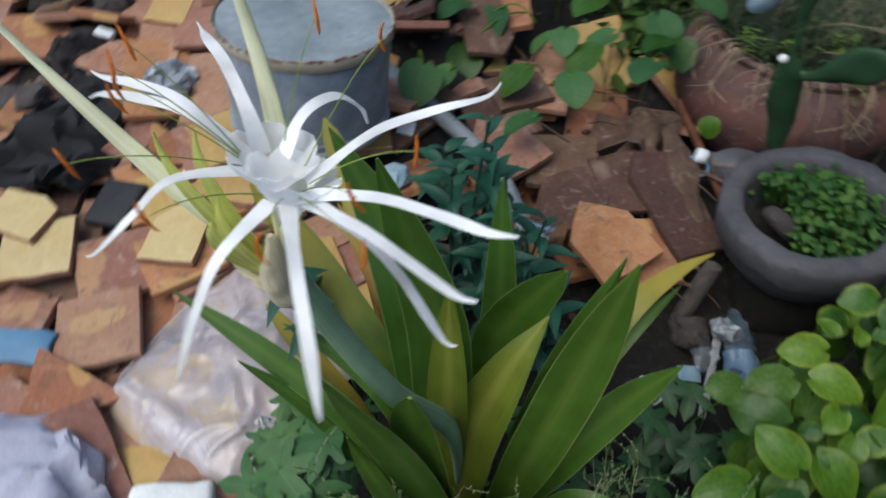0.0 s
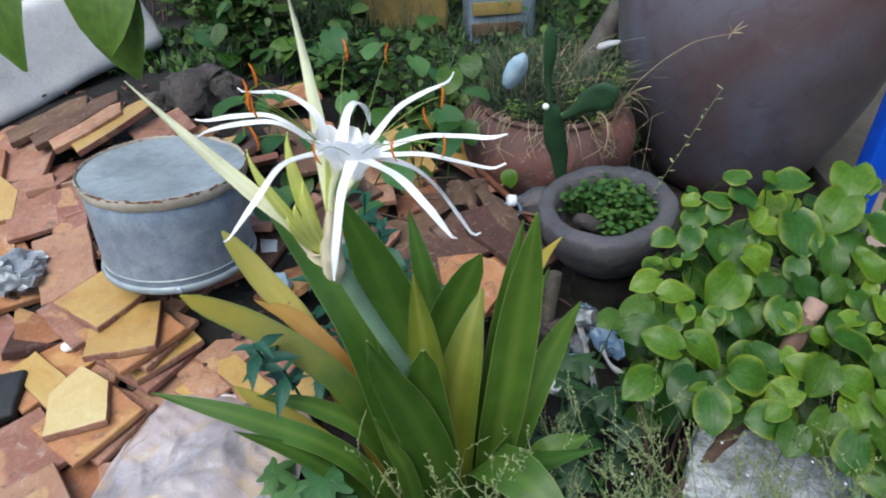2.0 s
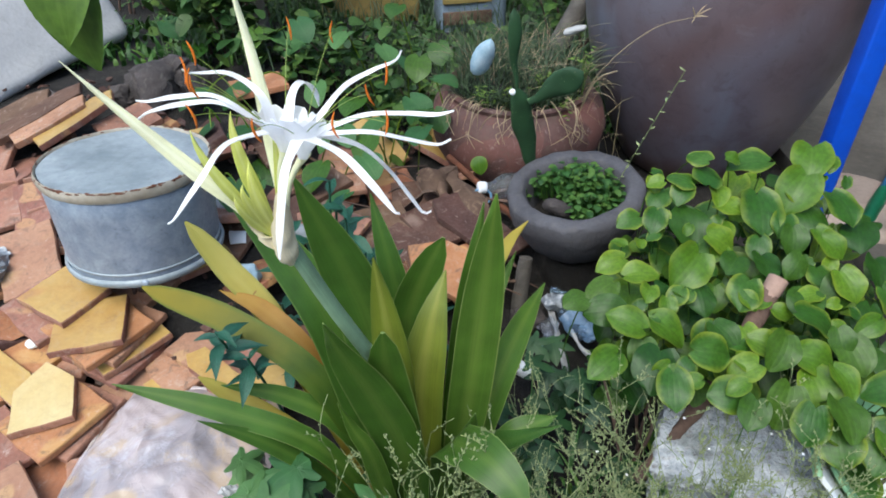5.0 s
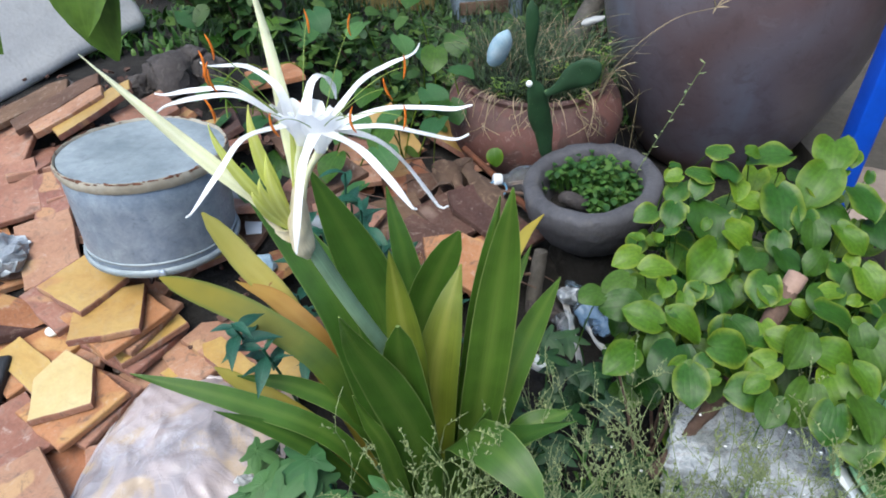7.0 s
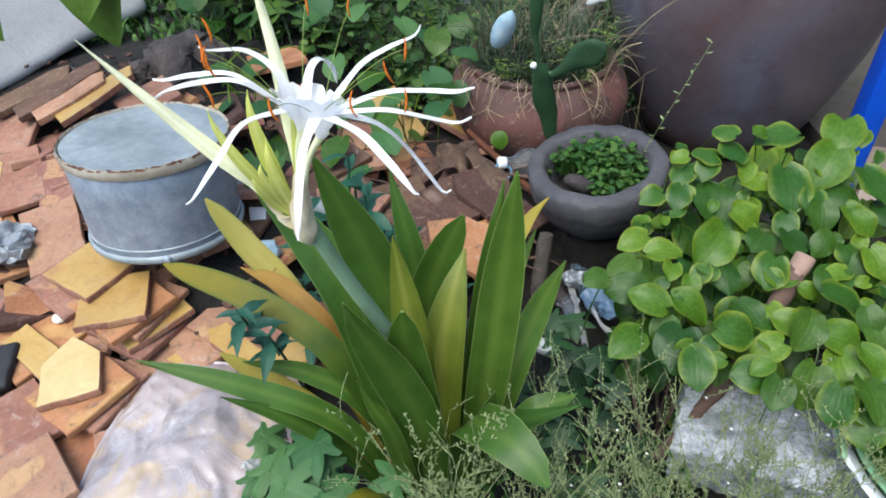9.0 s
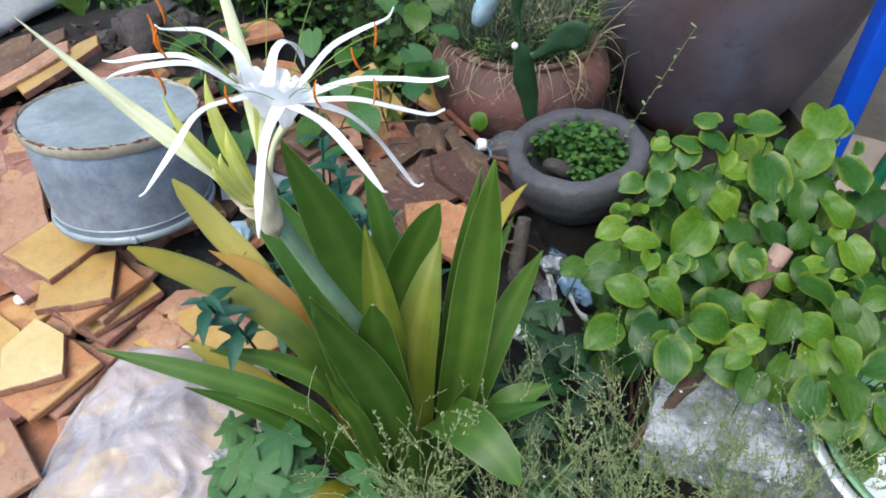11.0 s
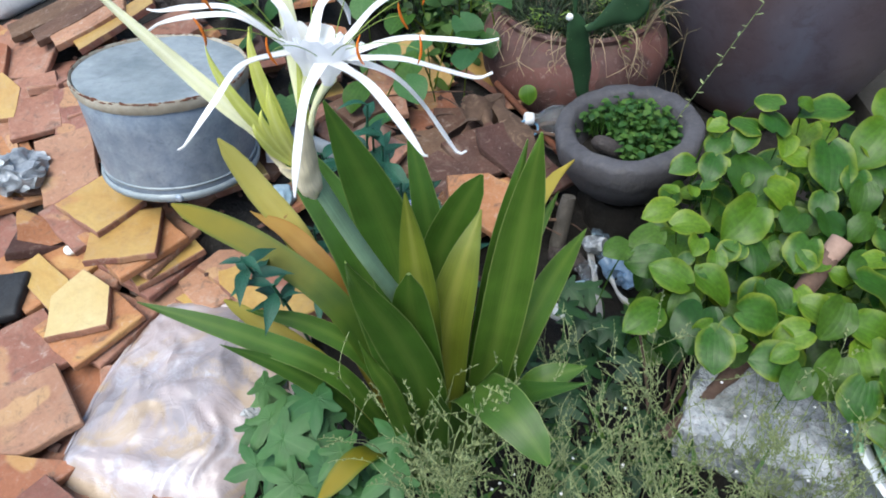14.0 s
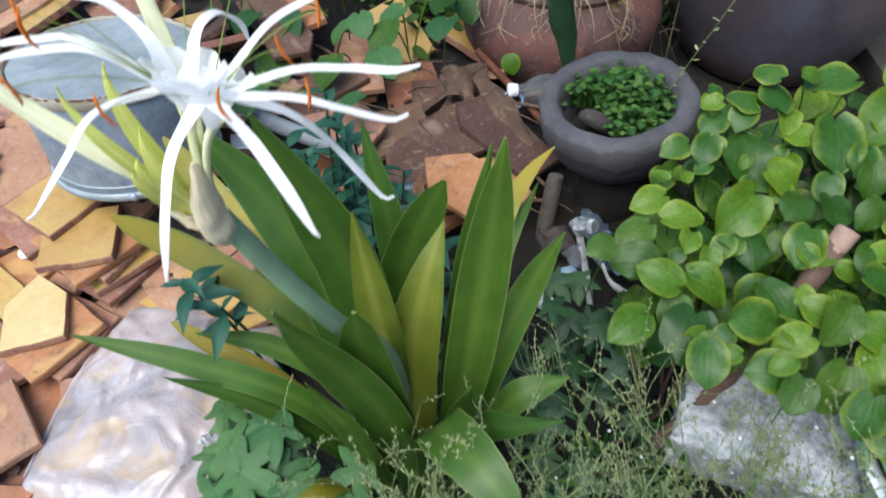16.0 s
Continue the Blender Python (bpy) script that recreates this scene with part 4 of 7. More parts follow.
def basket():
    e = thing("plastic_basket", "pale green and white round plastic colander basket", "basket", (0.68, 0.03, 0.06))
    m = pose(0.680, 0.035, 0.055, 4, 6, 0)
    bm = bmesh.new()
    lathe(bm, [(0.10, 0.0), (0.135, 0.1), (0.152, 0.165), (0.165, 0.172), (0.168, 0.178), (0.163, 0.182), (0.148, 0.176), (0.13, 0.1), (0.097, 0.008), (0, 0.008), (0, 0)], 64, m=m)
    part("bowl", bm, WHITE, e, "white outer bowl")
    bm = bmesh.new()
    lathe(bm, [(0.1, 0.035), (0.124, 0.1), (0.14, 0.172), (0.152, 0.186), (0.15, 0.19), (0.137, 0.183), (0.12, 0.1), (0.096, 0.035)], 64, m=m, close=True)
    part("strainer", bm, LIME, e, "pale green inner strainer")
    bm = bmesh.new()
    lathe(bm, [(0.099, 0.034), (0, 0.034), (0, 0.042), (0.099, 0.042)], 48, m=m)
    part("strainer_floor", bm, WHITE, e, "white slotted strainer floor")
    hole = bmesh.new()
    for ring, rad in enumerate((0.105, 0.1105, 0.1165)):
        for k in range(44):
            a = 2 * math.pi * (k + 0.5 * ring) / 44
            z = 0.058 + 0.02 * ring
            c = m @ V((rad * math.cos(a), rad * math.sin(a), z))
            bmesh.ops.create_cube(hole, size=1.0, matrix=Matrix.Translation(c) @ Matrix.Rotation(a, 4, "Z") @ Matrix.Rotation(0.35, 4, "Y") @ Matrix.Diagonal((0.004, 0.0045, 0.014, 1)))
    part("slots", hole, BLACK, e, "rows of dark drain slots")
    bm = bmesh.new()
    pts = [m @ V((0.17 * math.cos(a), 0.17 * math.sin(a), 0.18 + 0.03 * math.sin((a - 2.3) / 0.9 * math.pi))) for a in [2.3 + 0.9 * i / 10 for i in range(11)]]
    tube(bm, pts, [0.006] * 11, 8)
    part("handle", bm, LIME, e, "pale green carrying handle")


basket()


FADEDBLUE = surface("faded blue wrapper", rgb("8fabc6"), rgb("5f7f9e"), 30, 0.4, relief=0.4)


def small_litter():
    # bottle with a carrying ring, lying against the pink pot
    e = thing("plastic_bottle", "clear plastic bottle with white cap and blue ring", "bottle", (0.22, 0.86, 0.1))
    a, b = V((0.145, 0.852, 0.16)), V((0.30, 0.885, 0.13))
    d = (b - a).normalized()
    bm = bmesh.new()
    tube(bm, [a + d * s for s in (0.012, 0.02, 0.03, 0.045, 0.06, 0.08, 0.11, 0.14, 0.16, 0.168)], [0.0135, 0.0135, 0.016, 0.028, 0.036, 0.038, 0.037, 0.038, 0.037, 0.03], 24)
    part("body", bm, BOTTLE, e)
    bm = bmesh.new()
    tube(bm, [a - d * 0.006, a - d * 0.004, a + d * 0.012, a + d * 0.013], [0.013, 0.0145, 0.0145, 0.0135], 24)
    part("cap", bm, WHITE, e, "white screw cap")
    bm = bmesh.new()
    ring = a + V((0.004, -0.014, -0.016))
    loop = [ring + V((0.021, 0.004, 0)) * math.cos(t) + V((-0.004, 0.009, 0.015)) * math.sin(t) for t in [2 * math.pi * i / 24 for i in range(25)]]
    tube(bm, loop, [0.0027] * 25, 8, cap=False)
    part("carry_ring", bm, SKYBLUE, e, "blue plastic carrying ring")
    # crushed blue bottle by the stone pot
    e = thing("crushed_bottle", "crushed clear and blue plastic bottle in the litter", "bottle", (0.31, 0.5, 0.0))
    bm = bmesh.new()
    pts = bez([(0.293, 0.605, 0.05), (0.315, 0.54, 0.05), (0.336, 0.46, 0.045)], 12)
    tube(bm, pts, [0.010, 0.012, 0.018, 0.023, 0.025, 0.021, 0.024, 0.022, 0.025, 0.023, 0.024, 0.020, 0.012], 24, squash=0.5)
    rough_up(bm, 0.012, 40)
    rough_up(bm, 0.005, 110)
    part("body", bm, BOTTLE_BLUE, e)
    bm = bmesh.new()
    tube(bm, [pts[7], pts[8], pts[9], pts[10]], [0.0245, 0.0262, 0.0255, 0.025], 24, squash=0.52)
    rough_up(bm, 0.012, 40)
    rough_up(bm, 0.004, 110)
    part("wrapper", bm, FADEDBLUE, e, "torn pale blue wrapper")
    for name, mat, size, m, lab, cat in (
        ("board_scrap", WHITE_DIRTY, (0.014, 0.15, 0.004), pose(0.286, 0.475, 0.03, 12, 25, 10), "thin whitish board scrap among the litter", "scrap"),
        ("foam_scrap", FOAM, (0.05, 0.025, 0.02), pose(0.20, 0.40, 0.03, 10, 15, -25), "white foam scrap under the lily leaves", "foam scrap"),
        ("plastic_flap", PALEBLUE, (0.04, 0.025, 0.004), pose(0.255, 0.47, 0.02, 20, 10, 30), "scrap of sky blue plastic on the soil", "scrap"),
        ("blue_scrap", SKYBLUE, (0.09, 0.055, 0.014), pose(-0.70, -0.02, 0.115, 6, 12, 30), "sky blue plastic scrap on the broken tiles", "scrap"),
        ("foam_block", FOAM, (0.105, 0.07, 0.03), pose(-0.325, -0.105, 0.1, 8, 10, 38), "white foam packaging block on the heap", "foam block"),
        ("rubber_pad", BLACK, (0.085, 0.095, 0.022), pose(-0.782, 0.272, 0.125, 8, -6, 12), "black rubber pad lying on broken tiles", "rubber pad"),
        ("label_scrap", WHITE, (0.035, 0.03, 0.003), pose(-0.385, 0.66, 0.17, 30, 10, 10), "small printed white packet behind the tub", "packet"),
        ("white_chip", WHITE, (0.045, 0.02, 0.012), pose(-1.13, 0.62, 0.19, 10, 8, 5), "white plastic chip on the rubble", "scrap"),
        ("white_scrap", WHITE, (0.08, 0.05, 0.01), pose(-1.17, 0.37, 0.1, 6, 8, 15), "torn white plastic scrap on the rubble", "scrap"),
        ("white_bottle_end", WHITE, (0.06, 0.028, 0.022), pose(0.60, 1.5, 0.33, 10, 10, 20), "white plastic scrap caught in dry grass", "scrap"),
    ):
        bm = bmesh.new()
        box(bm, size, m, min(size) * 0.3)
        bmesh.ops.subdivide_edges(bm, edges=[x for x in bm.edges if x.calc_length() > 0.02], cuts=3, use_grid_fill=True)
        rough_up(bm, min(0.006, 0.12 * min(size[:2])), 30, size[0] * 50)
        solid(name, bm, mat, lab, cat)
    for name, mat, at, size, lab, cat, amp in (
        ("foam_crumb", FOAM, (-0.708, 0.388, 0.141), (0.014, 0.011, 0.009), "small white foam crumb on a tile", "foam crumb", 0.004),
        ("crumpled_foil", FOIL, (-0.855, 0.528, 0.205), (0.058, 0.05, 0.026), "crumpled silver foil packet on broken tiles", "foil", 0.018),
        ("crumpled_bag", PALEBLUE, (-0.335, 0.53, 0.17), (0.03, 0.025, 0.02), "crumpled pale plastic wrapper by the tub", "wrapper", 0.012),
        ("torn_cloth", CLOTH_WHITE, (-0.53, -0.165, 0.095), (0.13, 0.08, 0.05), "folded white lilac cloth rag on the heap", "cloth", 0.02),
        ("black_rag", CLOTHBLACK, (-1.0, 0.36, 0.13), (0.12, 0.155, 0.04), "dusty black cloth rag over broken tiles", "cloth", 0.045),
        ("black_rag", CLOTHBLACK, (-1.03, 0.48, 0.15), (0.06, 0.08, 0.03), "dusty black cloth rag over broken tiles", "cloth", 0.03),
        ("paper_wad", WHITE_DIRTY, (-0.220, 0.016, 0.242), (0.012, 0.009, 0.007), "crumpled white tissue caught in the creeper", "paper", 0.01),
        ("paper_wad", WHITE_DIRTY, (-0.205, 0.075, 0.215), (0.011, 0.009, 0.012), "crumpled white tissue caught in the creeper", "paper", 0.008),
        ("lilac_rag", CLOTH_WHITE, (0.53, -0.03, 0.055), (0.045, 0.06, 0.03), "crumpled pale lilac rag beside the basket", "cloth", 0.02),
        ("grey_rag", WHITE_DIRTY, (0.455, -0.09, 0.06), (0.06, 0.04, 0.045), "grubby pale grey rag beside the concrete block", "cloth", 0.02),
    ):
        bm = bmesh.new()
        bmesh.ops.create_icosphere(bm, subdivisions=4, radius=1.0, matrix=Matrix.Translation(at) @ Matrix.Diagonal((*size, 1)))
        rough_up(bm, amp, 22, at[0] * 9)
        rough_up(bm, amp * (0.2 if mat is CLOTHBLACK else 0.5), 60, at[1] * 9)
        if mat is FOIL:
            rough_up(bm, 0.012, 55, at[0] * 5)
            rough_up(bm, 0.004, 140, at[0] * 5)
        if name == "paper_wad":
            rough_up(bm, 0.006, 150, at[1] * 9)
        solid(name, bm, mat, lab, cat)
    bm = bmesh.new()
    lathe(bm, [(0.0, -0.036), (0.012, -0.044), (0.022, -0.037), (0.0275, -0.018), (0.029, 0.0), (0.027, 0.018), (0.021, 0.034), (0.012, 0.047), (0.004, 0.054), (0.0, 0.055)], 24, at=(0.154, 0.99, 0.423), m=pose(0, 0, 0, 12, 20, 0) @ Matrix.Diagonal((0.82, 0.55, 1, 1)), wobble=0.1)
    rough_up(bm, 0.004, 40)
    solid("plastic_shell", bm, PALEBLUE, "pale blue pointed plastic shell in the grass", "plastic scrap")
    bm = bmesh.new()
    bmesh.ops.create_icosphere(bm, subdivisions=3, radius=1.0, matrix=pose(0.372, 1.05, 0.462, 0, -16, 0) @ Matrix.Diagonal((0.028, 0.012, 0.0085, 1)))
    rough_up(bm, 0.003, 60)
    solid("white_scrap", bm, WHITE_DIRTY, "small oblong white plastic scrap in the pot's grass", "plastic scrap")
    bm = bmesh.new()
    lathe(bm, [(0, 0), (0.016, 0), (0.0175, 0.004), (0.0175, 0.02), (0.015, 0.024), (0, 0.024)], 24, at=(0.60, -0.115, 0.19), m=pose(0, 0, 0, 20, 10, 0))
    solid("bottle_cap", bm, DEEPGREEN, "emerald green plastic bottle cap", "bottle cap")
    # added scraps; the shiny ones stand in for the crushed bottle's sparkle
    for at, size, mat, lab in (((0.288, 0.555, 0.062), (0.026, 0.02, 0.016), FOIL, "added crumpled shiny scrap giving the litter a sparkle"), ((0.352, 0.475, 0.05), (0.02, 0.03, 0.014), FADEDBLUE, "crumpled faded blue wrapper in the litter"), ((0.27, 0.50, 0.04), (0.018, 0.022, 0.012), BOTTLE, "added crumpled shiny scrap giving the litter a sparkle")):
        bm = bmesh.new()
        bmesh.ops.create_icosphere(bm, subdivisions=4, radius=1.0, matrix=Matrix.Translation(at) @ Matrix.Diagonal((*size, 1)))
        rough_up(bm, 0.012, 45, at[0] * 9)
        rough_up(bm, 0.005, 120, at[1] * 9)
        solid("wrapper", bm, mat, lab, "wrapper")
    bm = bmesh.new()
    ribbon(bm, bez([(0.30, 0.52, 0.045), (0.318, 0.46, 0.05), (0.322, 0.405, 0.035), (0.365, 0.415, 0.04)], 12), [0.012 + 0.004 * math.sin(0.9 * i) for i in range(13)], (0.3, 0.2, 1), 0.002, 0.4, 4)
    rough_up(bm, 0.002, 60)
    solid("tray_edge", bm, WHITE_DIRTY, "torn pale edge of a plastic tray in the litter", "scrap")
    # pipes and bent sheets in the rubble behind the lily
    bm = bmesh.new()
    e = thing("grey_pipe", "straight grey pipe with flared shiny end on rubble", "pipe", (-0.40, 0.745, 0.165))
    neck, end = V((-0.084, 0.533, 0.160)), V((-0.021, 0.520, 0.168))
    tube(bm, [V((-0.53, 0.805, 0.185)), V((-0.40, 0.745, 0.18)), V((-0.185, 0.645, 0.166)), neck], [0.017, 0.017, 0.016, 0.0145], 16)
    part("pipe_body", bm, PIPE, e)
    bm = bmesh.new()
    tube(bm, [neck - (end - neck) * 0.1, neck.lerp(end, 0.3), neck.lerp(end, 0.7), end, neck.lerp(end, 0.9), neck.lerp(end, 0.3)], [0.0155, 0.0185, 0.026, 0.033, 0.031, 0.015], 20)
    rough_up(bm, 0.004, 40)
    part("flared_end", bm, STEEL, e, "shiny flared metal end")
    bm = bmesh.new()
    tube(bm, bez([(0.218, 0.60, -0.01), (0.222, 0.61, 0.05), (0.232, 0.63, 0.12)], 6), [0.016, 0.017, 0.017, 0.016, 0.017, 0.016, 0.014], 12)
    rough_up(bm, 0.003, 40)
    solid("wood_stub", bm, BARK_GREY, "short grey weathered stub of wood by the pot", "wood")
    bm = bmesh.new()
    tube(bm, [V((0.07, 0.985, 0.17)), V((0.14, 0.90, 0.145)), V((0.235, 0.785, 0.10))], [0.008, 0.009, 0.008], 8)
    rough_up(bm, 0.002, 50)
    solid("stick", bm, RUST, "thin reddish brown stick in the rubble", "stick")
    for pts, w, lab in (
        ([(-0.03, 0.80, 0.13), (0.03, 0.85, 0.19), (0.08, 0.90, 0.14)], 0.11, "torn curled brown cardboard on the rubble"),
        ([(0.06, 0.93, 0.17), (0.11, 0.82, 0.165), (0.19, 0.72, 0.12)], 0.07, "bent strip of brown damp cardboard"),
        ([(0.0, 0.95, 0.15), (0.045, 0.9, 0.2), (0.065, 0.85, 0.15), (0.05, 0.81, 0.12)], 0.035, "curled dry brown leaf sheath"),
    ):
        bm = bmesh.new()
        ribbon(bm, bez(pts, 10), [w * (0.7 + 0.3 * math.sin(2 + 1.1 * i)) for i in range(11)], (0.6, 0.7, 0.1), 0.004, 0.2, 6)
        rough_up(bm, 0.006, 35)
        solid("cardboard", bm, CARD, lab, "cardboard")


small_litter()


def heap_litter():
    """Small dark shards and dead leaves that fill the joints of the heap."""
    r = random.Random(77)
    bm = bmesh.new()
    for k in range(420):
        x, y = r.uniform(-1.2, 0.15), r.uniform(0.0, 1.3)
        if x > -0.25 and y < 0.5 or -0.57 < x < -0.2 and y < 0.34:
            continue
        s = r.uniform(0.006, 0.018)
        z = height(x, y) + r.uniform(0.012, 0.034)
        m = pose(x, y, z, r.uniform(-35, 35), r.uniform(-35, 35), r.uniform(0, 360))
        ring = [(math.cos(a) * s * r.uniform(0.6, 1.1), math.sin(a) * s * r.uniform(0.5, 0.9)) for a in (0.3, 1.5, 2.6, 3.9, 5.2)]
        top = [bm.verts.new(m @ V((u, v, 0.002 * r.random()))) for u, v in ring]
        low = [bm.verts.new(m @ V((u, v, -0.004))) for u, v in ring]
        bm.faces.new(top)
        bm.faces.new(list(reversed(low)))
        for i in range(5):
            bm.faces.new((top[i], low[i], low[(i + 1) % 5], top[(i + 1) % 5]))
    solid("tile_crumbs", bm, CLAY_DARK, "small brown tile crumbs and dead leaves between shards", "rubble", kind="stuff", flat=True)


heap_litter()


def dry_twigs():
    r = random.Random(77)
    for k in range(26):
        x, y = r.uniform(-0.28, 0.24), r.uniform(0.58, 1.0)
        a, l = r.uniform(-1.3, 0.6), r.uniform(0.05, 0.13)
        d = V((math.cos(a), math.sin(a), 0)) * l
        z = height(x, y) + 0.05
        bm = bmesh.new()
        mid = V((x, y, z + r.uniform(0.01, 0.03)))
        tube(bm, bez([mid - d, mid + V((r.uniform(-0.02, 0.02), r.uniform(-0.02, 0.02), 0.02)), mid + d + V((0, 0, r.uniform(-0.02, 0.01)))], 7), [0.0016 + 0.0022 * (k % 4 == 0)] * 8, 6)
        rough_up(bm, 0.001, 70)
        solid("dry_twig", bm, BARK if k % 3 else CARD, "thin dry brown twig lying on the rubble", "twig", "dry twigs")


dry_twigs()


# ---- back of the yard ----
def rocks():
    r = random.Random(5)
    spots = [(-0.70, 1.20, 0.092, 0.072), (-0.61, 1.19, 0.05, 0.06), (-0.80, 1.17, 0.04, 0.03), (-0.93, 1.10, 0.085, 0.024), (-1.02, 1.05, 0.06, 0.02), (-1.2, 0.72, 0.075, 0.05), (-1.16, 0.56, 0.065, 0.042), (-1.29, 0.93, 0.11, 0.07), (-1.33, 0.68, 0.085, 0.05), (-1.18, 0.40, 0.066, 0.042), (0.47, 0.92, 0.075, 0.075), (0.24, 0.575, 0.04, 0.03), (-1.35, 0.43, 0.085, 0.05)]
    for x, y, s, h in spots:
        bm = bmesh.new()
        bmesh.ops.create_icosphere(bm, subdivisions=4, radius=1.0, matrix=Matrix.Translation((x, y, height(x, y) + 0.6 * h)) @ Matrix.Rotation(r.uniform(0, 3), 4, "Z") @ Matrix.Diagonal((s, s * r.uniform(0.6, 0.9), h, 1)))
        rough_up(bm, 0.45 * s, 1.3 / s, x)
        rough_up(bm, 0.16 * s, 4.5 / s, y)
        solid("field_stone", bm, ROCK, "rough grey field stone at the back of the yard", "stone", "stones in the yard")


rocks()


SACKCLOTH = surface("faded blue white woven sack", rgb("93a8b8"), rgb("6f8090"), 12, 0.8, relief=0.3)


BAGWHITE = surface("dusty white woven plastic", rgb("f0efec", 0.8), rgb("dad9d7", 0.8), 6, 0.6, relief=0.2, fine=120, spots=rgb("b5b3ac"))


def back_things():
    e = thing("white_sack", "bulging white plastic sack at the yard's edge", "sack", (-1.23, 1.51, 0.235))
    bm = bmesh.new()
    box(bm, (0.60, 0.40, 0.25), pose(-1.265, 1.43, 0.322, -20, -5, 63), 0.036, 4)
    bmesh.ops.subdivide_edges(bm, edges=[x for x in bm.edges if x.calc_length() > 0.1], cuts=9, use_grid_fill=True)
    rough_up(bm, 0.02, 3.5)
    rough_up(bm, 0.006, 14)
    part("bag", bm, BAGWHITE, e)
    bm = bmesh.new()
    tube(bm, bez([(-1.40, 1.16, 0.40), (-1.42, 1.12, 0.44), (-1.44, 1.09, 0.42)], 8), [0.038, 0.022, 0.015, 0.014, 0.015, 0.022, 0.027, 0.03, 0.022], 14)
    rough_up(bm, 0.006, 30)
    part("tied_neck", bm, WHITE_DIRTY, e, "gathered neck of the sack")
    bm = bmesh.new()
    box(bm, (0.42, 0.2, 0.5), pose(-0.26, 2.46, 0.22, 0, 0, 6), 0.02)
    bmesh.ops.subdivide_edges(bm, edges=[x for x in bm.edges if x.calc_length() > 0.1], cuts=6, use_grid_fill=True)
    rough_up(bm, 0.02, 6)
    solid("rendered_block", bm, YELLOWWALL, "low ochre rendered wall block behind the weeds", "wall block")
    e = thing("printed_sack", "blue and white printed sack standing behind the pots", "sack", (0.15, 2.28, 0.0))
    bm = bmesh.new()
    box(bm, (0.27, 0.14, 0.44), pose(0.17, 2.28, 0.22, -6, 0, 8), 0.03, 3)
    bmesh.ops.subdivide_edges(bm, edges=[x for x in bm.edges if x.calc_length() > 0.1], cuts=5, use_grid_fill=True)
    rough_up(bm, 0.02, 7)
    part("bag", bm, SACKCLOTH, e)
    for z, mat in ((0.3, SKYBLUE), (0.2, YELLOWWALL), (0.12, CARD)):
        bm = bmesh.new()
        box(bm, (0.2, 0.012, 0.05), pose(0.16, 2.202 - 0.1 * (0.22 - z), z, -6, 0, 8), 0.003)
        part("printed_bar", bm, mat, e)
    # trunks and a leaning branch
    for name, pts, r0, r1, lab in (
        ("tree_trunk", [(-0.50, 1.60, -0.0), (-0.52, 1.66, 0.3), (-0.60, 1.80, 0.9)], 0.026, 0.02, "slender grey brown tree trunk among weeds"),
        ("dead_branch", [(0.33, 1.35, 0.2), (0.52, 1.55, 0.42), (0.8, 1.9, 0.75)], 0.03, 0.045, "thick grey dead branch leaning behind the pots"),
        ("stake", [(-0.9, 2.35, -0.02), (-0.88, 2.36, 0.5), (-0.87, 2.36, 0.95)], 0.018, 0.016, "reddish brown wooden stake among weeds"),
    ):
        bm = bmesh.new()
        tube(bm, bez(pts, 12), [r0 + (r1 - r0) * i / 12 for i in range(13)], 12)
        rough_up(bm, 0.006, 20)
        solid(name, bm, BARK if name == "stake" else BARK_GREY, lab, "wood")


back_things()


# ---- spider lily ----
LILYAT = (0.03, 0.02, 0.06)


def strap(t, blunt=False):
    """Width of a strap leaf along its length."""
    w = 0.62 + 0.38 * smooth01(0.0, 0.5, t)
    if blunt:
        return w * (1.0 if t < 0.76 else max(0.1, max(0.0, 1 - ((t - 0.76) / 0.24) ** 2.2) ** 0.55))
    return w * (1.0 if t < 0.62 else max(0.03, 1 - ((t - 0.62) / 0.38) ** 2.2))


def through_mid(a, m, b):
    a, m, b = V(a), V(m), V(b)
    return [a, 2 * m - 0.5 * (a + b), b]


def lily_leaf(parent, knots, width, mat, side, fold=0.13, label="", turn=0.0, n=22):
    """A strap leaf through knots; a negative width gives it a blunt tip."""
    bm = bmesh.new()
    blunt = width < 0 or mat in (LILY_OLD, LILY_YELLOW)
    ribbon(bm, spline(knots, n), [1.08 * abs(width) * strap(i / n, blunt) for i in range(n + 1)], side, 0.0022, fold, 6, wavy=0.0012, turn=turn, out=(0, -0.45, 1))
    part("leaf", bm, mat, parent, label)


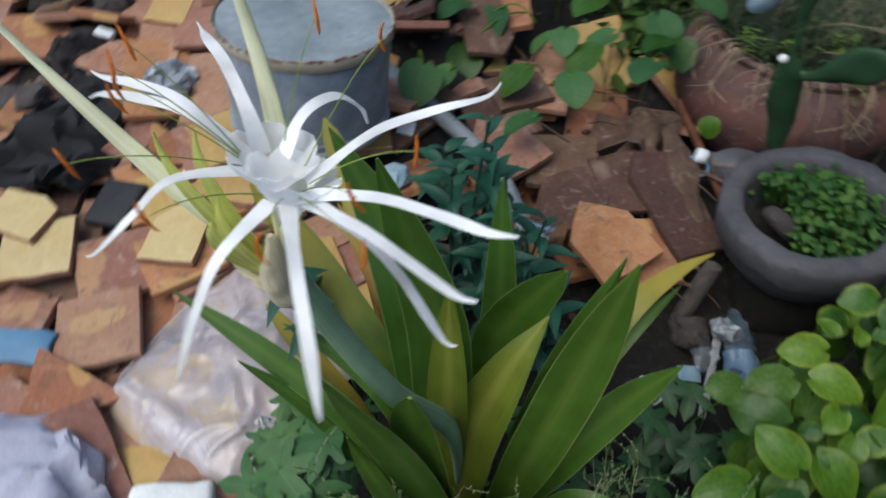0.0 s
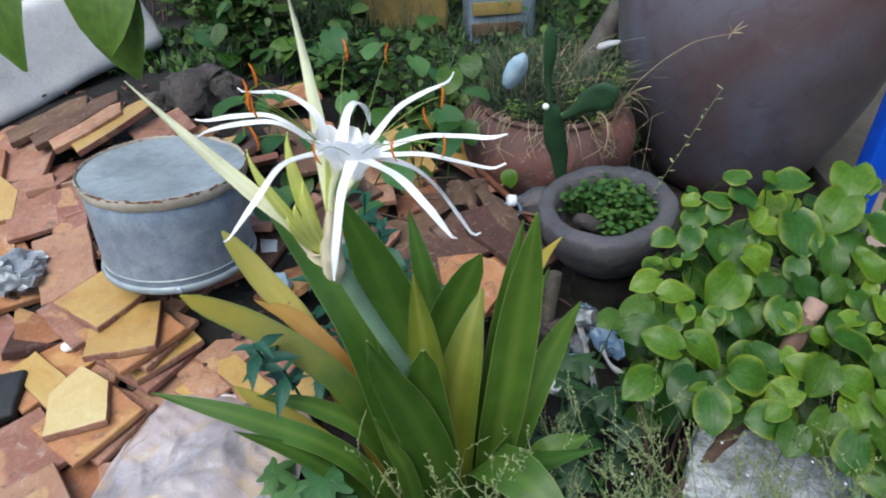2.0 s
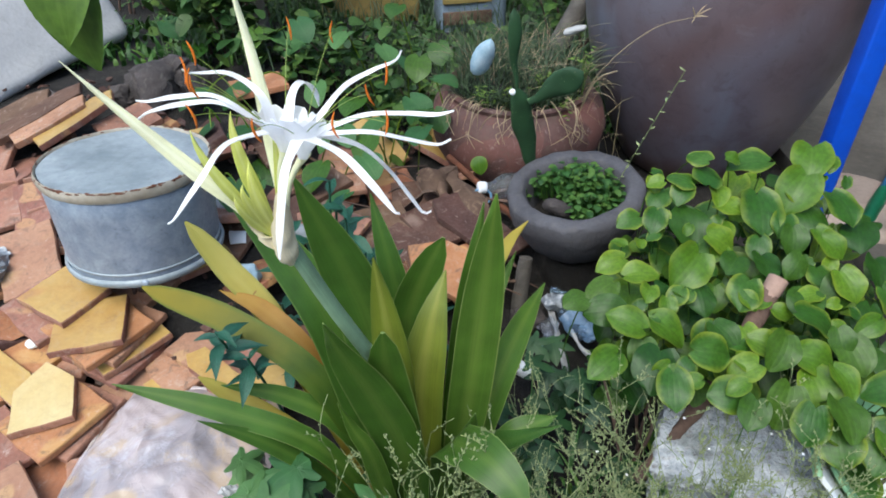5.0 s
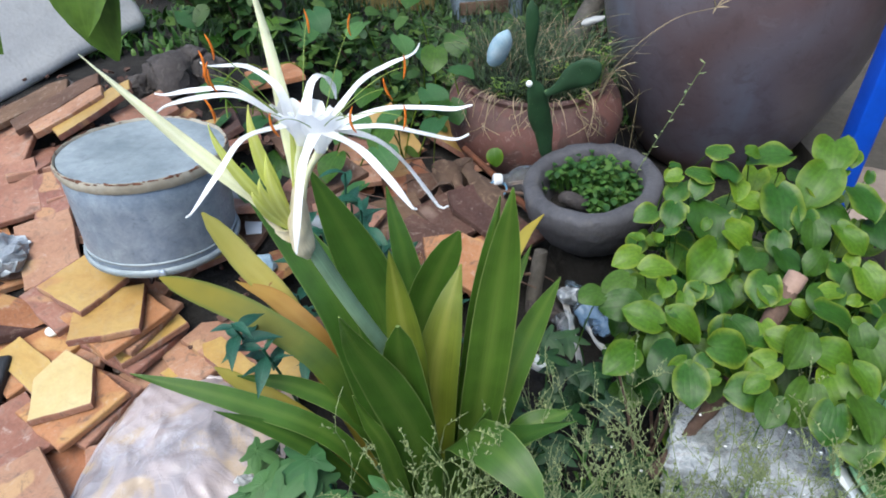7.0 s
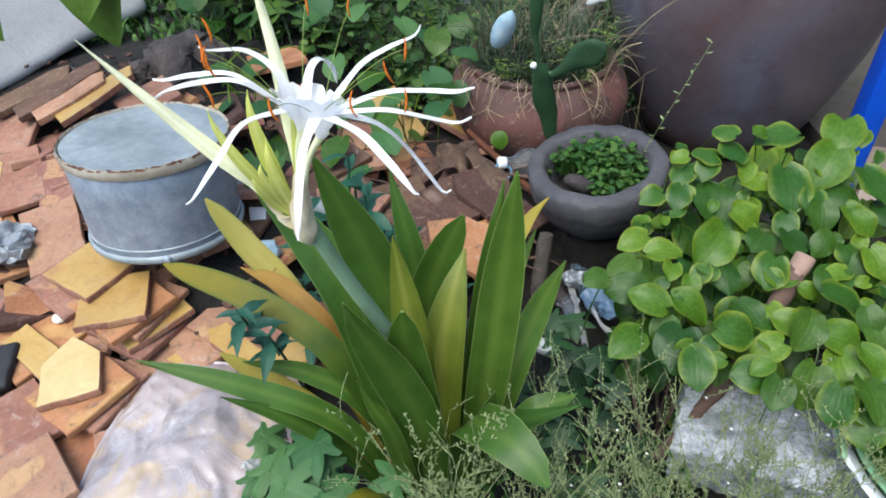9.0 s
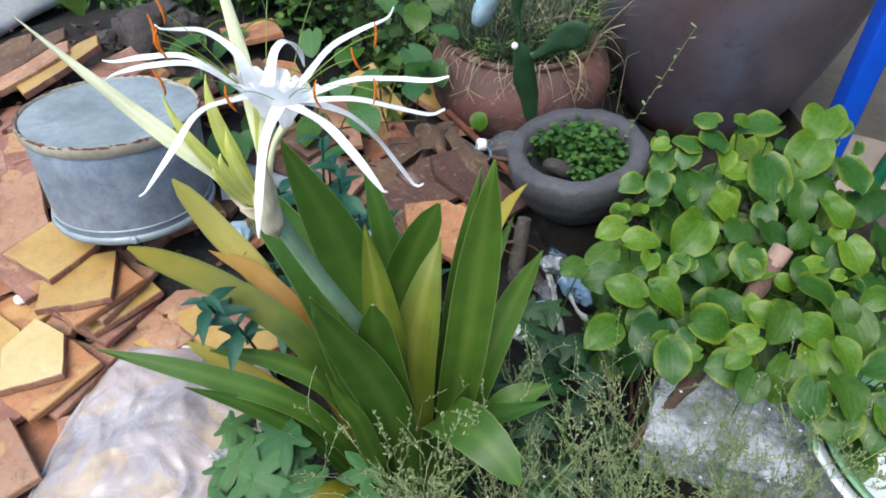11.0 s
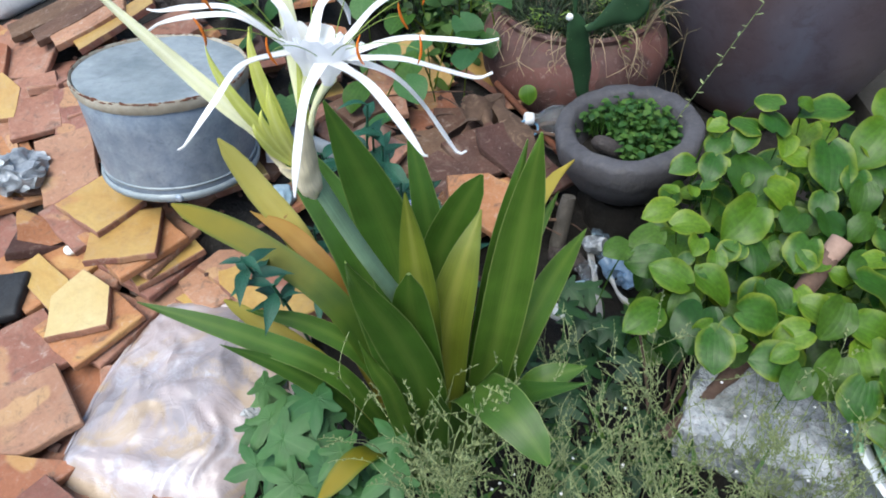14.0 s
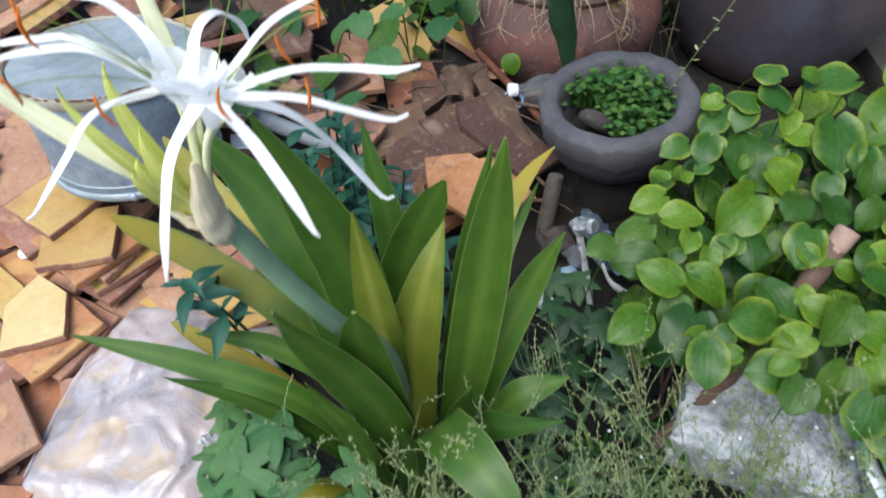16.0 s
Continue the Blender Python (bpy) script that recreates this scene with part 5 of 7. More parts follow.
def spider_lily():
    e = thing("spider_lily", "white flowering spider lily with strap leaves, some yellowed", "flowering plant", LILYAT)
    leaves = []
    leaves += [
        (0.054, LILY, (1, 0.25, 0), (0.06, 0.06, 0.09), (0.09, 0.092, 0.33), (0.107, 0.125, 0.46), (0.123, 0.147, 0.60)),
        (0.054, LILY_PALE, (1, 0.1, 0), (0.02, 0.055, 0.09), (0.026, 0.064, 0.34), (0.043, 0.098, 0.44), (0.064, 0.142, 0.497)),
        (0.043, LILY_PALE, (1, 0, 0), (0.0, 0.06, 0.09), (0.0, 0.065, 0.40), (-0.014, 0.093, 0.557)),
        (0.047, LILY, (1, 0.2, 0.15), (0.015, 0.03, 0.09), (0.010, -0.002, 0.335), (-0.013, -0.020, 0.462), (-0.034, -0.035, 0.54), (-0.043, -0.048, 0.596)),
        (0.062, LILY_DARK, (1, 0.2, 0), (-0.01, 0.07, 0.09), (-0.025, 0.10, 0.40), (-0.046, 0.112, 0.51), (-0.09, 0.115, 0.648)),
    ]
    leaves += [
        (0.058, LILY_DARK, (1, 0.5, 0), (-0.02, 0.075, 0.09), (-0.075, 0.135, 0.38), (-0.135, 0.18, 0.49), (-0.20, 0.198, 0.578)),
        (0.038, LILY_DARK, (1, 0, 0), (0.02, 0.10, 0.09), (0.0, 0.19, 0.38), (-0.032, 0.251, 0.538)),
        (-0.048, LILY, (1, 0.15, 0.1), (0.020, 0.09, 0.09), (0.012, 0.150, 0.38), (0.021, 0.165, 0.427), (0.041, 0.175, 0.475), (0.062, 0.185, 0.513)),
        (0.030, LILY, (1, 0.3, 0), (0.05, 0.08, 0.09), (0.085, 0.13, 0.43), (0.111, 0.175, 0.571)),
        (0.040, LILY, (0.8, -0.4, 0.2), (0.07, 0.08, 0.09), (0.12, 0.13, 0.26), (0.158, 0.175, 0.345), (0.195, 0.197, 0.425)),
        (0.030, LILY_TIP, (1, -0.2, 0), (0.055, 0.11, 0.09), (0.118, 0.27, 0.33), (0.158, 0.35, 0.37), (0.197, 0.400, 0.382)),
    ]
    leaves += [
        (0.022, LILY, (1, -0.2, 0), (0.06, 0.10, 0.08), (0.125, 0.25, 0.30), (0.175, 0.36, 0.352)),
        (0.028, LILY, (0.1, 1, 0.55), (-0.02, 0.04, 0.09), (-0.10, 0.045, 0.28), (-0.205, 0.045, 0.36), (-0.326, 0.042, 0.419)),
        (0.021, LILY_DARK, (0.1, 1, 0.45), (-0.02, 0.02, 0.09), (-0.10, 0.03, 0.24), (-0.165, 0.03, 0.32), (-0.23, 0.018, 0.38)),
        (0.028, LILY, (0.0, 1, 0.5), (-0.02, 0.06, 0.09), (-0.08, 0.09, 0.26), (-0.15, 0.10, 0.32), (-0.225, 0.088, 0.36)),
        (0.034, LILY_OLD, (0.3, 0.8, 0.55), (-0.02, 0.065, 0.09), (-0.10, 0.11, 0.32), (-0.21, 0.158, 0.395), (-0.354, 0.215, 0.418)),
        (0.022, LILY_YELLOW, (0.1, 1, 0.5), (-0.05, 0.06, 0.10), (-0.12, 0.07, 0.255), (-0.174, 0.08, 0.312), (-0.216, 0.09, 0.335), (-0.257, 0.10, 0.363)),
    ]
    leaves += [
        (0.028, LILY_ORANGE, (0.4, 1, 0.3), (-0.03, 0.10, 0.09), (-0.11, 0.16, 0.29), (-0.195, 0.225, 0.355), (-0.29, 0.30, 0.335)),
        (0.037, LILY_YELLOW, (0.6, 1, 0.3), (-0.05, 0.10, 0.09), (-0.19, 0.24, 0.31), (-0.275, 0.315, 0.365), (-0.338, 0.36, 0.424)),
        (-0.042, LILY, (1, 0.1, 0.1), (0.018, 0.035, 0.09), (0.010, 0.006, 0.36), (0.001, -0.002, 0.47), (0.002, -0.008, 0.543)),
        (0.022, LILY, (0.8, 0.6, 0), (0.0, 0.0, 0.09), (-0.022, -0.028, 0.36), (-0.037, -0.03, 0.418), (-0.048, -0.032, 0.468)),
        (0.040, LILY, (0, 1, 0.3), (0.08, 0.06, 0.09), (0.14, 0.08, 0.24), (0.213, 0.108, 0.26)),
    ]
    leaves += [
        (0.030, LILY_OLD, (1, -0.5, 0.2), (-0.01, 0.02, 0.09), (-0.05, -0.05, 0.28), (-0.10, -0.11, 0.28)),
        (-0.047, LILY_DARK, (0.75, 0.5, 0.3), (0.045, 0.02, 0.09), (0.06, -0.02, 0.36), (0.078, -0.055, 0.425), (0.103, -0.085, 0.442), (0.125, -0.108, 0.434), (0.139, -0.122, 0.420)),
        (0.034, LILY_DARK, (0.4, 1, 0.3), (0.06, 0.03, 0.09), (0.10, -0.01, 0.34), (0.135, -0.035, 0.405), (0.181, -0.04, 0.436)),
        (0.034, LILY_DARK, (1, 0, 0), (0.02, 0.0, 0.09), (0.025, -0.01, 0.28), (0.03, -0.03, 0.38)),
        (0.034, LILY_DARK, (1, 0.2, 0), (0.06, 0.02, 0.09), (0.075, 0.03, 0.26), (0.095, 0.02, 0.38)),
    ]
    for w, mat, side, *knots in leaves:
        label = {LILY_TIP: "green leaf with yellowed tip", LILY_YELLOW: "withered yellow leaf", LILY_ORANGE: "withered orange brown leaf", LILY_PALE: "yellowish green leaf"}.get(mat, "")
        lily_leaf(e, knots, w, mat, V(side), label=label)
    # flattened stalk
    bm = bmesh.new()
    pts = spline([(0.02, 0.075, 0.09), (0.012, 0.055, 0.36), (-0.017, 0.006, 0.502), (-0.042, -0.011, 0.585), (-0.066, -0.023, 0.668)], 18)
    tube(bm, pts, [0.0122 - 0.003 * i / 18 for i in range(19)], 14, squash=0.6)
    part("stalk", bm, SCAPE, e, "flat blue green flower stalk")
    # papery sheaths under the umbel
    knot = V((-0.066, -0.028, 0.672))
    bm = bmesh.new()
    n = 14
    tube(bm, spline([(-0.066, -0.024, 0.652), (-0.0655, -0.033, 0.680), (-0.060, -0.037, 0.728)], n), [0.0125 * math.sin(math.pi * (0.17 + 0.82 * (i / n) ** 0.85)) ** 0.8 + 0.0006 for i in range(n + 1)], 20, squash=0.7)
    rough_up(bm, 0.0025, 60)
    rough_up(bm, 0.0012, 150)
    part("sheath", bm, SPATHE, e, "papery cream bud sheath")
    bm = bmesh.new()
    ribbon(bm, spline([(-0.066, -0.03, 0.662), (-0.079, -0.041, 0.690), (-0.094, -0.046, 0.724)], n), [0.011 * math.sin(math.pi * (0.2 + 0.78 * i / n)) for i in range(n + 1)], (0.4, 0.3, -1), 0.0008, 0.5, 4, out=(0, -1, 0.3))
    part("sheath", bm, SPATHE, e, "papery cream bud sheath")
    # buds
    for tip, mid, w, mat, lab in (
        ((-0.176, -0.057, 0.842), (-0.124, -0.046, 0.762), 0.0108, BUD, "long pale yellow bud"),
        ((-0.074, -0.012, 0.890), (-0.067, -0.006, 0.780), 0.0108, BUD, "long pale yellow bud"),
        ((-0.080, -0.044, 0.798), (-0.079, -0.045, 0.752), 0.0105, BUD_GREEN, "broad yellow green bract"),
        ((-0.0735, -0.049, 0.763), (-0.0735, -0.050, 0.727), 0.0092, BUD_GREEN, "broad yellow green bract"),
        ((-0.081, -0.052, 0.744), (-0.0795, -0.051, 0.722), 0.0075, BUD_GREEN, "short green bract"),
        ((-0.112, -0.043, 0.784), (-0.100, -0.043, 0.742), 0.0080, BUD_GREEN, "slender green bract"),
        ((-0.090, -0.050, 0.732), (-0.084, -0.049, 0.713), 0.0078, BUD_GREEN, "short green bract"),
        ((-0.060, -0.020, 0.778), (-0.062, -0.026, 0.725), 0.0075, BUD_GREEN, "slender green bract"),
        ((-0.104, -0.042, 0.726), (-0.086, -0.036, 0.700), 0.0120, BUD, "pale swollen bud base"),
    ):
        bm = bmesh.new()
        n = 16
        prof = lambda t: w * (0.45 + 0.55 * smooth01(0.08, 0.42, t)) * (1 if t < 0.42 else max(0.06, 1 - ((t - 0.42) / 0.58) ** 1.25))
        if lab.startswith("long") or lab.endswith("bract"):
            pts = bez(through_mid(knot, mid, tip), n)
            d = (pts[-1] - pts[0]).normalized()
            ribbon(bm, pts, [1.15 * prof(i / n) for i in range(n + 1)], d.cross(V((0.12, -0.6, 0.55))), 0.004 if lab.startswith("long") else 0.0016, 0.12, 6, out=(0.12, -0.6, 0.55))
            part("bud" if lab.startswith("long") else "bract", bm, mat, e, lab)
            continue
        tube(bm, bez(through_mid(knot, mid, tip), n), [0.5 * prof(i / n) for i in range(n + 1)], 12, squash=0.5 if w < 0.017 and tip[2] < 0.83 else 0.95)
        part("bud", bm, mat, e, lab)
    # two open flowers, cups side by side
    cups = [V((-0.034, -0.043, 0.770)), V((-0.049, -0.035, 0.772))]
    for c, tilt in zip(cups, (-22, -8)):
        bm = bmesh.new()
        tube(bm, bez([knot + V((0.004, 0, 0.004)), knot.lerp(c, 0.45) + V((-0.010, 0.006, 0.022)), c - V((0, 0, 0.012)), c - V((0, 0, 0.006))], 10), [0.0026, 0.0024, 0.0023, 0.0023, 0.0023, 0.0024, 0.0026, 0.0029, 0.0034, 0.004, 0.005], 10)
        part("flower_tube", bm, BUD, e, "pale green flower tube")
        bm = bmesh.new()
        prof = [(0.003, -0.010), (0.0055, -0.004), (0.0115, 0.004), (0.017, 0.0105), (0.0215, 0.0165)]
        uvl = bm.loops.layers.uv.verify()
        rings, segs = [], 48
        for off in (0.0, 0.0007):
            for i, (r, z) in enumerate(prof if off == 0 else list(reversed(prof))):
                row = []
                for k in range(segs):
                    a = 2 * math.pi * k / segs
                    top = i == (4 if off == 0 else 0)
                    tooth = 0.0035 * max(0, math.cos(6 * a)) ** 2 - 0.002 * math.cos(12 * a) if top else 0
                    q = r * (1 + 0.05 * math.cos(6 * a) * r / 0.0205 + 0.02 * math.cos(18 * a)) - off
                    row.append(bm.verts.new((q * math.cos(a), q * math.sin(a), z + tooth)))
                rings.append(row)
        for ra, rb in zip(rings, rings[1:]):
            for k in range(segs):
                bm.faces.new((ra[k], ra[(k + 1) % segs], rb[(k + 1) % segs], rb[k]))
        bmesh.ops.transform(bm, matrix=Matrix.Translation(c) @ pose(0, 0, 0, -tilt * -1, 8, 10), verts=bm.verts)
        part("flower_cup", bm, CUP, e, "white toothed flower cup")
    for cup, w, *knots in (
        (0, 0.0064, (-0.007, -0.009, 0.797), (0.012, 0.014, 0.800), (0.030, 0.036, 0.800), (0.035, 0.042, 0.806)),
        (0, 0.0066, (0.011, -0.037, 0.789), (0.039, -0.033, 0.788), (0.062, -0.030, 0.785), (0.075, -0.028, 0.787)),
        (0, 0.0064, (0.012, -0.052, 0.784), (0.039, -0.057, 0.781), (0.062, -0.061, 0.778), (0.072, -0.063, 0.783)),
        (0, 0.0062, (0.006, -0.044, 0.769), (0.025, -0.044, 0.750), (0.040, -0.045, 0.726), (0.050, -0.045, 0.710), (0.056, -0.045, 0.712)),
        (0, 0.0064, (-0.001, -0.081, 0.784), (0.019, -0.104, 0.776), (0.036, -0.124, 0.766), (0.039, -0.127, 0.767)),
        (0, 0.0068, (-0.037, -0.087, 0.777), (-0.039, -0.107, 0.760), (-0.041, -0.125, 0.737), (-0.041, -0.128, 0.733)),
        (1, 0.0066, (-0.080, -0.065, 0.784), (-0.097, -0.080, 0.767), (-0.116, -0.096, 0.746), (-0.121, -0.099, 0.743)),
        (1, 0.0060, (-0.088, -0.038, 0.806), (-0.116, -0.038, 0.807), (-0.137, -0.039, 0.805), (-0.145, -0.039, 0.806)),
        (1, 0.0060, (-0.085, -0.040, 0.802), (-0.111, -0.043, 0.804), (-0.135, -0.045, 0.800), (-0.145, -0.046, 0.795)),
        (1, 0.0068, (-0.063, -0.026, 0.803), (-0.086, -0.010, 0.811), (-0.114, 0.009, 0.805), (-0.129, 0.020, 0.801), (-0.133, 0.022, 0.803)),
        (1, 0.0068, (-0.042, -0.012, 0.798), (-0.038, 0.008, 0.796), (-0.034, 0.022, 0.782), (-0.033, 0.027, 0.768)),
    ):
        c = cups[cup]
        d = V(knots[1]) - c
        flat = V((d.x, d.y, 0)).normalized()
        n = 26
        pts = spline([c + flat * 0.010 + V((0, 0, 0.009)), *knots], n)
        wid = [w * (0.9 + 0.45 * smooth01(0.3, 0.0, i / n)) * (1 if i / n < 0.72 else max(0.14, 1 - 0.9 * ((i / n - 0.72) / 0.28) ** 1.8)) for i in range(n + 1)]
        bm = bmesh.new()
        ribbon(bm, pts, wid, V((-flat.y, flat.x, 0)), 0.0011, 0.22, 4, wavy=0.0003, turn=rng.uniform(-0.3, 0.3), out=(0, 0, 1))
        part("petal", bm, PETAL, e, "long narrow white recurved petal")
    for cup, end, vert in (
        (0, (0.028, -0.030, 0.817), 1), (0, (0.020, -0.062, 0.816), 0.6), (0, (0.030, -0.076, 0.803), 1), (0, (0.002, -0.096, 0.812), 1),
        (1, (-0.043, 0.010, 0.836), 1), (0, (-0.013, 0.018, 0.830), 1), (1, (-0.095, -0.060, 0.828), 1), (1, (-0.099, -0.058, 0.834), 0.8),
        (1, (-0.094, -0.050, 0.842), 1), (1, (-0.091, -0.066, 0.826), 0.7), (1, (-0.083, -0.102, 0.823), 1), (0, (-0.045, -0.104, 0.814), 1),
    ):
        c, end = cups[cup], V(end)
        flat = V((end.x - c.x, end.y - c.y, 0)).normalized()
        a = c + flat * 0.0125 + V((0, 0, 0.016))
        bm = bmesh.new()
        tube(bm, bez([a, a.lerp(end, 0.6) + V((0, 0, 0.010)), end], 10), [0.00034 - 0.0001 * i / 10 for i in range(11)], 6)
        fil = part("filament", bm, FILAMENT, e, "thin green filament")
        bm = bmesh.new()
        k = V((rng.uniform(-0.2, 0.2), rng.uniform(-0.2, 0.2), vert)).normalized()
        tube(bm, bez([end - k * 0.0085, end + V((rng.choice((-1, 1)) * rng.uniform(0.002, 0.005), -0.002, 0)), end + k * 0.0085], 8), [0.0003, 0.0006, 0.0008, 0.0009, 0.0008, 0.0008, 0.0007, 0.0006, 0.0003], 7)
        part("anther", bm, ANTHER, fil, "curved orange anther")


spider_lily()


# ---- leaves as shared pieces ----
def leaf_mesh(name, mat, profile, length, width, droop, fold, notch=0.0, across=6, wave=0.03, lobes=0):
    """A broad leaf that starts at the origin and runs along +y, face up. notch: how far the base lobes reach back."""
    bm = bmesh.new()
    uvl = bm.loops.layers.uv.verify()
    n, ph = len(profile) - 1, rng.uniform(0, 6)
    for low in (0, 1):
        rows = []
        for i, q in enumerate(profile):
            f, row = i / n, []
            for k in range(across + 1):
                a = 2 * k / across - 1
                z = -droop * length * f * f + 0.06 * length * math.sin(math.pi * f) + fold * abs(a) ** 1.4 * width * q / 2 + wave * width * abs(a) ** 2 * math.sin(ph + 9 * f + 2 * a) + 0.05 * length * lobes * (1 - f) ** 4 * abs(a)
                row.append((bm.verts.new((a * q * width / 2, length * (f - notch * (1 - (1 - abs(a)) ** 2.5) * (1 - f) ** 3), z - 0.008 * length * low * (1 - abs(a)))), (k / across, f)))
            rows.append(row)
        for ra, rb in zip(rows, rows[1:]):
            for k in range(across):
                q = [ra[k], ra[k + 1], rb[k + 1], rb[k]]
                f = bm.faces.new([v for v, _ in (reversed(q) if low else q)])
                for loop, (_, uv) in zip(f.loops, reversed(q) if low else q):
                    loop[uvl].uv = uv
    me = bpy.data.meshes.new(name)
    bm.to_mesh(me)
    bm.free()
    me.materials.append(mat)
    me.polygons.foreach_set("use_smooth", [True] * len(me.polygons))
    return me


HEART = [0.34, 0.74, 0.95, 1.05, 1.1, 1.11, 1.08, 1.01, 0.89, 0.71, 0.46, 0.1]
ROUND = [0.56, 0.84, 0.98, 1.07, 1.12, 1.13, 1.12, 1.08, 1.0, 0.88, 0.7, 0.46, 0.12]
OVAL = [0.06, 0.55, 0.86, 1.0, 0.95, 0.78, 0.5, 0.04]
VINE_MESH = [leaf_mesh("leaf", m, p, 1.0, w, d, f, n, 8, v, 1) for m, p, w, d, f, n, v in (
    (IVY, ROUND, 0.88, 0.10, 0.16, 0.13, 0.05), (IVY, ROUND, 0.93, 0.20, -0.14, 0.16, 0.06), (IVY, ROUND, 0.84, 0.26, 0.22, 0.12, 0.05), (IVY, HEART, 0.84, 0.32, -0.18, 0.16, 0.06), (IVY_RIM, HEART, 0.88, 0.24, 0.1, 0.17, 0.07),
    (IVY_RIM, ROUND, 0.9, 0.16, -0.12, 0.15, 0.06), (IVY_YOUNG, ROUND, 0.86, 0.2, 0.24, 0.12, 0.06), (IVY_YOUNG, HEART, 0.8, 0.26, 0.3, 0.14, 0.05))]


def put_leaf(parent, mesh, m, name="leaf"):
    ob = new(name, mesh)
    ob.parent = parent
    ob.matrix_parent_inverse = parent.matrix_basis.inverted()
    ob.matrix_basis = m
    return ob


def vine():
    r = random.Random(11)
    e = thing("trailing_vine", "bright green vine with heart-shaped leaves over stones", "vine", (0.5, 0.3, 0.0))
    # leaves on top, which catch the light: place, size, turn, and kind (0 plain, 1 yellowed rim, 2 young)
    tops = []
    tops += [
        (0.692, 0.51, 0.427, 0.087, 156, 2), (0.654, 0.459, 0.391, 0.091, 138, 2), (0.585, 0.508, 0.421, 0.077, 87, 0), (0.511, 0.49, 0.407, 0.058, -8, 1),
        (0.5, 0.517, 0.424, 0.044, 44, 1), (0.467, 0.485, 0.402, 0.049, 66, 1), (0.425, 0.465, 0.387, 0.046, 128, 1), (0.464, 0.465, 0.389, 0.047, 149, 0),
        (0.525, 0.462, 0.389, 0.048, 178, 0), (0.469, 0.425, 0.361, 0.087, 5, 0), (0.539, 0.439, 0.373, 0.052, -132, 2), (0.587, 0.425, 0.365, 0.096, 177, 0),
        (0.505, 0.371, 0.345, 0.059, -110, 2), (0.37, 0.427, 0.359, 0.045, 117, 1), (0.41, 0.419, 0.355, 0.049, 160, 1), (0.326, 0.342, 0.345, 0.052, 116, 2),
    ]
    tops += [
        (0.382, 0.391, 0.345, 0.027, -1, 2), (0.343, 0.378, 0.345, 0.027, 54, 2), (0.298, 0.28, 0.345, 0.056, 126, 0), (0.361, 0.3, 0.345, 0.056, -92, 2),
        (0.432, 0.304, 0.345, 0.085, 146, 0), (0.501, 0.251, 0.345, 0.059, 154, 1), (0.571, 0.373, 0.345, 0.047, 159, 0), (0.624, 0.374, 0.345, 0.054, 175, 0),
        (0.677, 0.382, 0.345, 0.043, -152, 2), (0.596, 0.303, 0.345, 0.047, 152, 0), (0.64, 0.3, 0.345, 0.052, 174, 0), (0.582, 0.235, 0.345, 0.064, 146, 0),
        (0.643, 0.259, 0.345, 0.063, 160, 0), (0.574, 0.184, 0.345, 0.071, -108, 1), (0.72, 0.427, 0.37, 0.079, -170, 0), (0.617, 0.403, 0.35, 0.052, 153, 0),
    ]
    tops += [
        (0.315, 0.195, 0.345, 0.063, 74, 2), (0.375, 0.197, 0.345, 0.071, -123, 0), (0.293, 0.228, 0.345, 0.059, 102, 0), (0.277, 0.139, 0.339, 0.065, 132, 0),
        (0.343, 0.129, 0.338, 0.077, 158, 0), (0.354, 0.087, 0.331, 0.055, 172, 0), (0.416, 0.136, 0.339, 0.068, -91, 0), (0.478, 0.173, 0.345, 0.04, -178, 2),
        (0.497, 0.154, 0.342, 0.053, -124, 2), (0.459, 0.126, 0.338, 0.047, 101, 2), (0.504, 0.134, 0.339, 0.063, 158, 0), (0.553, 0.13, 0.339, 0.058, -106, 2),
        (0.427, 0.087, 0.332, 0.057, 95, 1), (0.449, 0.062, 0.327, 0.047, 153, 0), (0.492, 0.069, 0.329, 0.069, 154, 0), (0.544, 0.089, 0.332, 0.067, 179, 0),
    ]
    tops += [
        (0.505, 0.031, 0.325, 0.054, 156, 0), (0.444, 0.263, 0.345, 0.056, -177, 0), (0.446, 0.173, 0.345, 0.051, -154, 0), (0.251, 0.244, 0.345, 0.041, 115, 0),
        (0.597, 0.156, 0.343, 0.043, 176, 0), (0.55, 0.038, 0.325, 0.067, 179, 0), (0.668, 0.416, 0.361, 0.064, 173, 0), (0.511, 0.326, 0.345, 0.05, 144, 0),
        (0.559, 0.319, 0.345, 0.055, 178, 0), (0.522, 0.408, 0.351, 0.051, 161, 0), (0.361, 0.256, 0.345, 0.035, 160, 2), (0.57, 0.089, 0.332, 0.052, -157, 2),
        (0.555, 0.505, 0.419, 0.032, -93, 0),
    ]
    tops += [
        (0.669, 0.209, 0.335, 0.066, 165, 0), (0.655, 0.26, 0.345, 0.056, -165, 2), (0.731, 0.307, 0.34, 0.06, 175, 0), (0.618, 0.076, 0.335, 0.06, 80, 1),
        (0.613, 0.141, 0.33, 0.058, -170, 0), (0.543, 0.023, 0.31, 0.075, 170, 0), (0.74, 0.389, 0.35, 0.07, 160, 0), (0.724, 0.249, 0.325, 0.055, -150, 0),
        (0.638, 0.172, 0.345, 0.042, 120, 2), (0.673, 0.349, 0.355, 0.05, -140, 2), (0.76, 0.34, 0.32, 0.05, 170, 0), (0.70, 0.17, 0.29, 0.05, 150, 0),
    ]
    spots = [(*q, True) for q in tops]
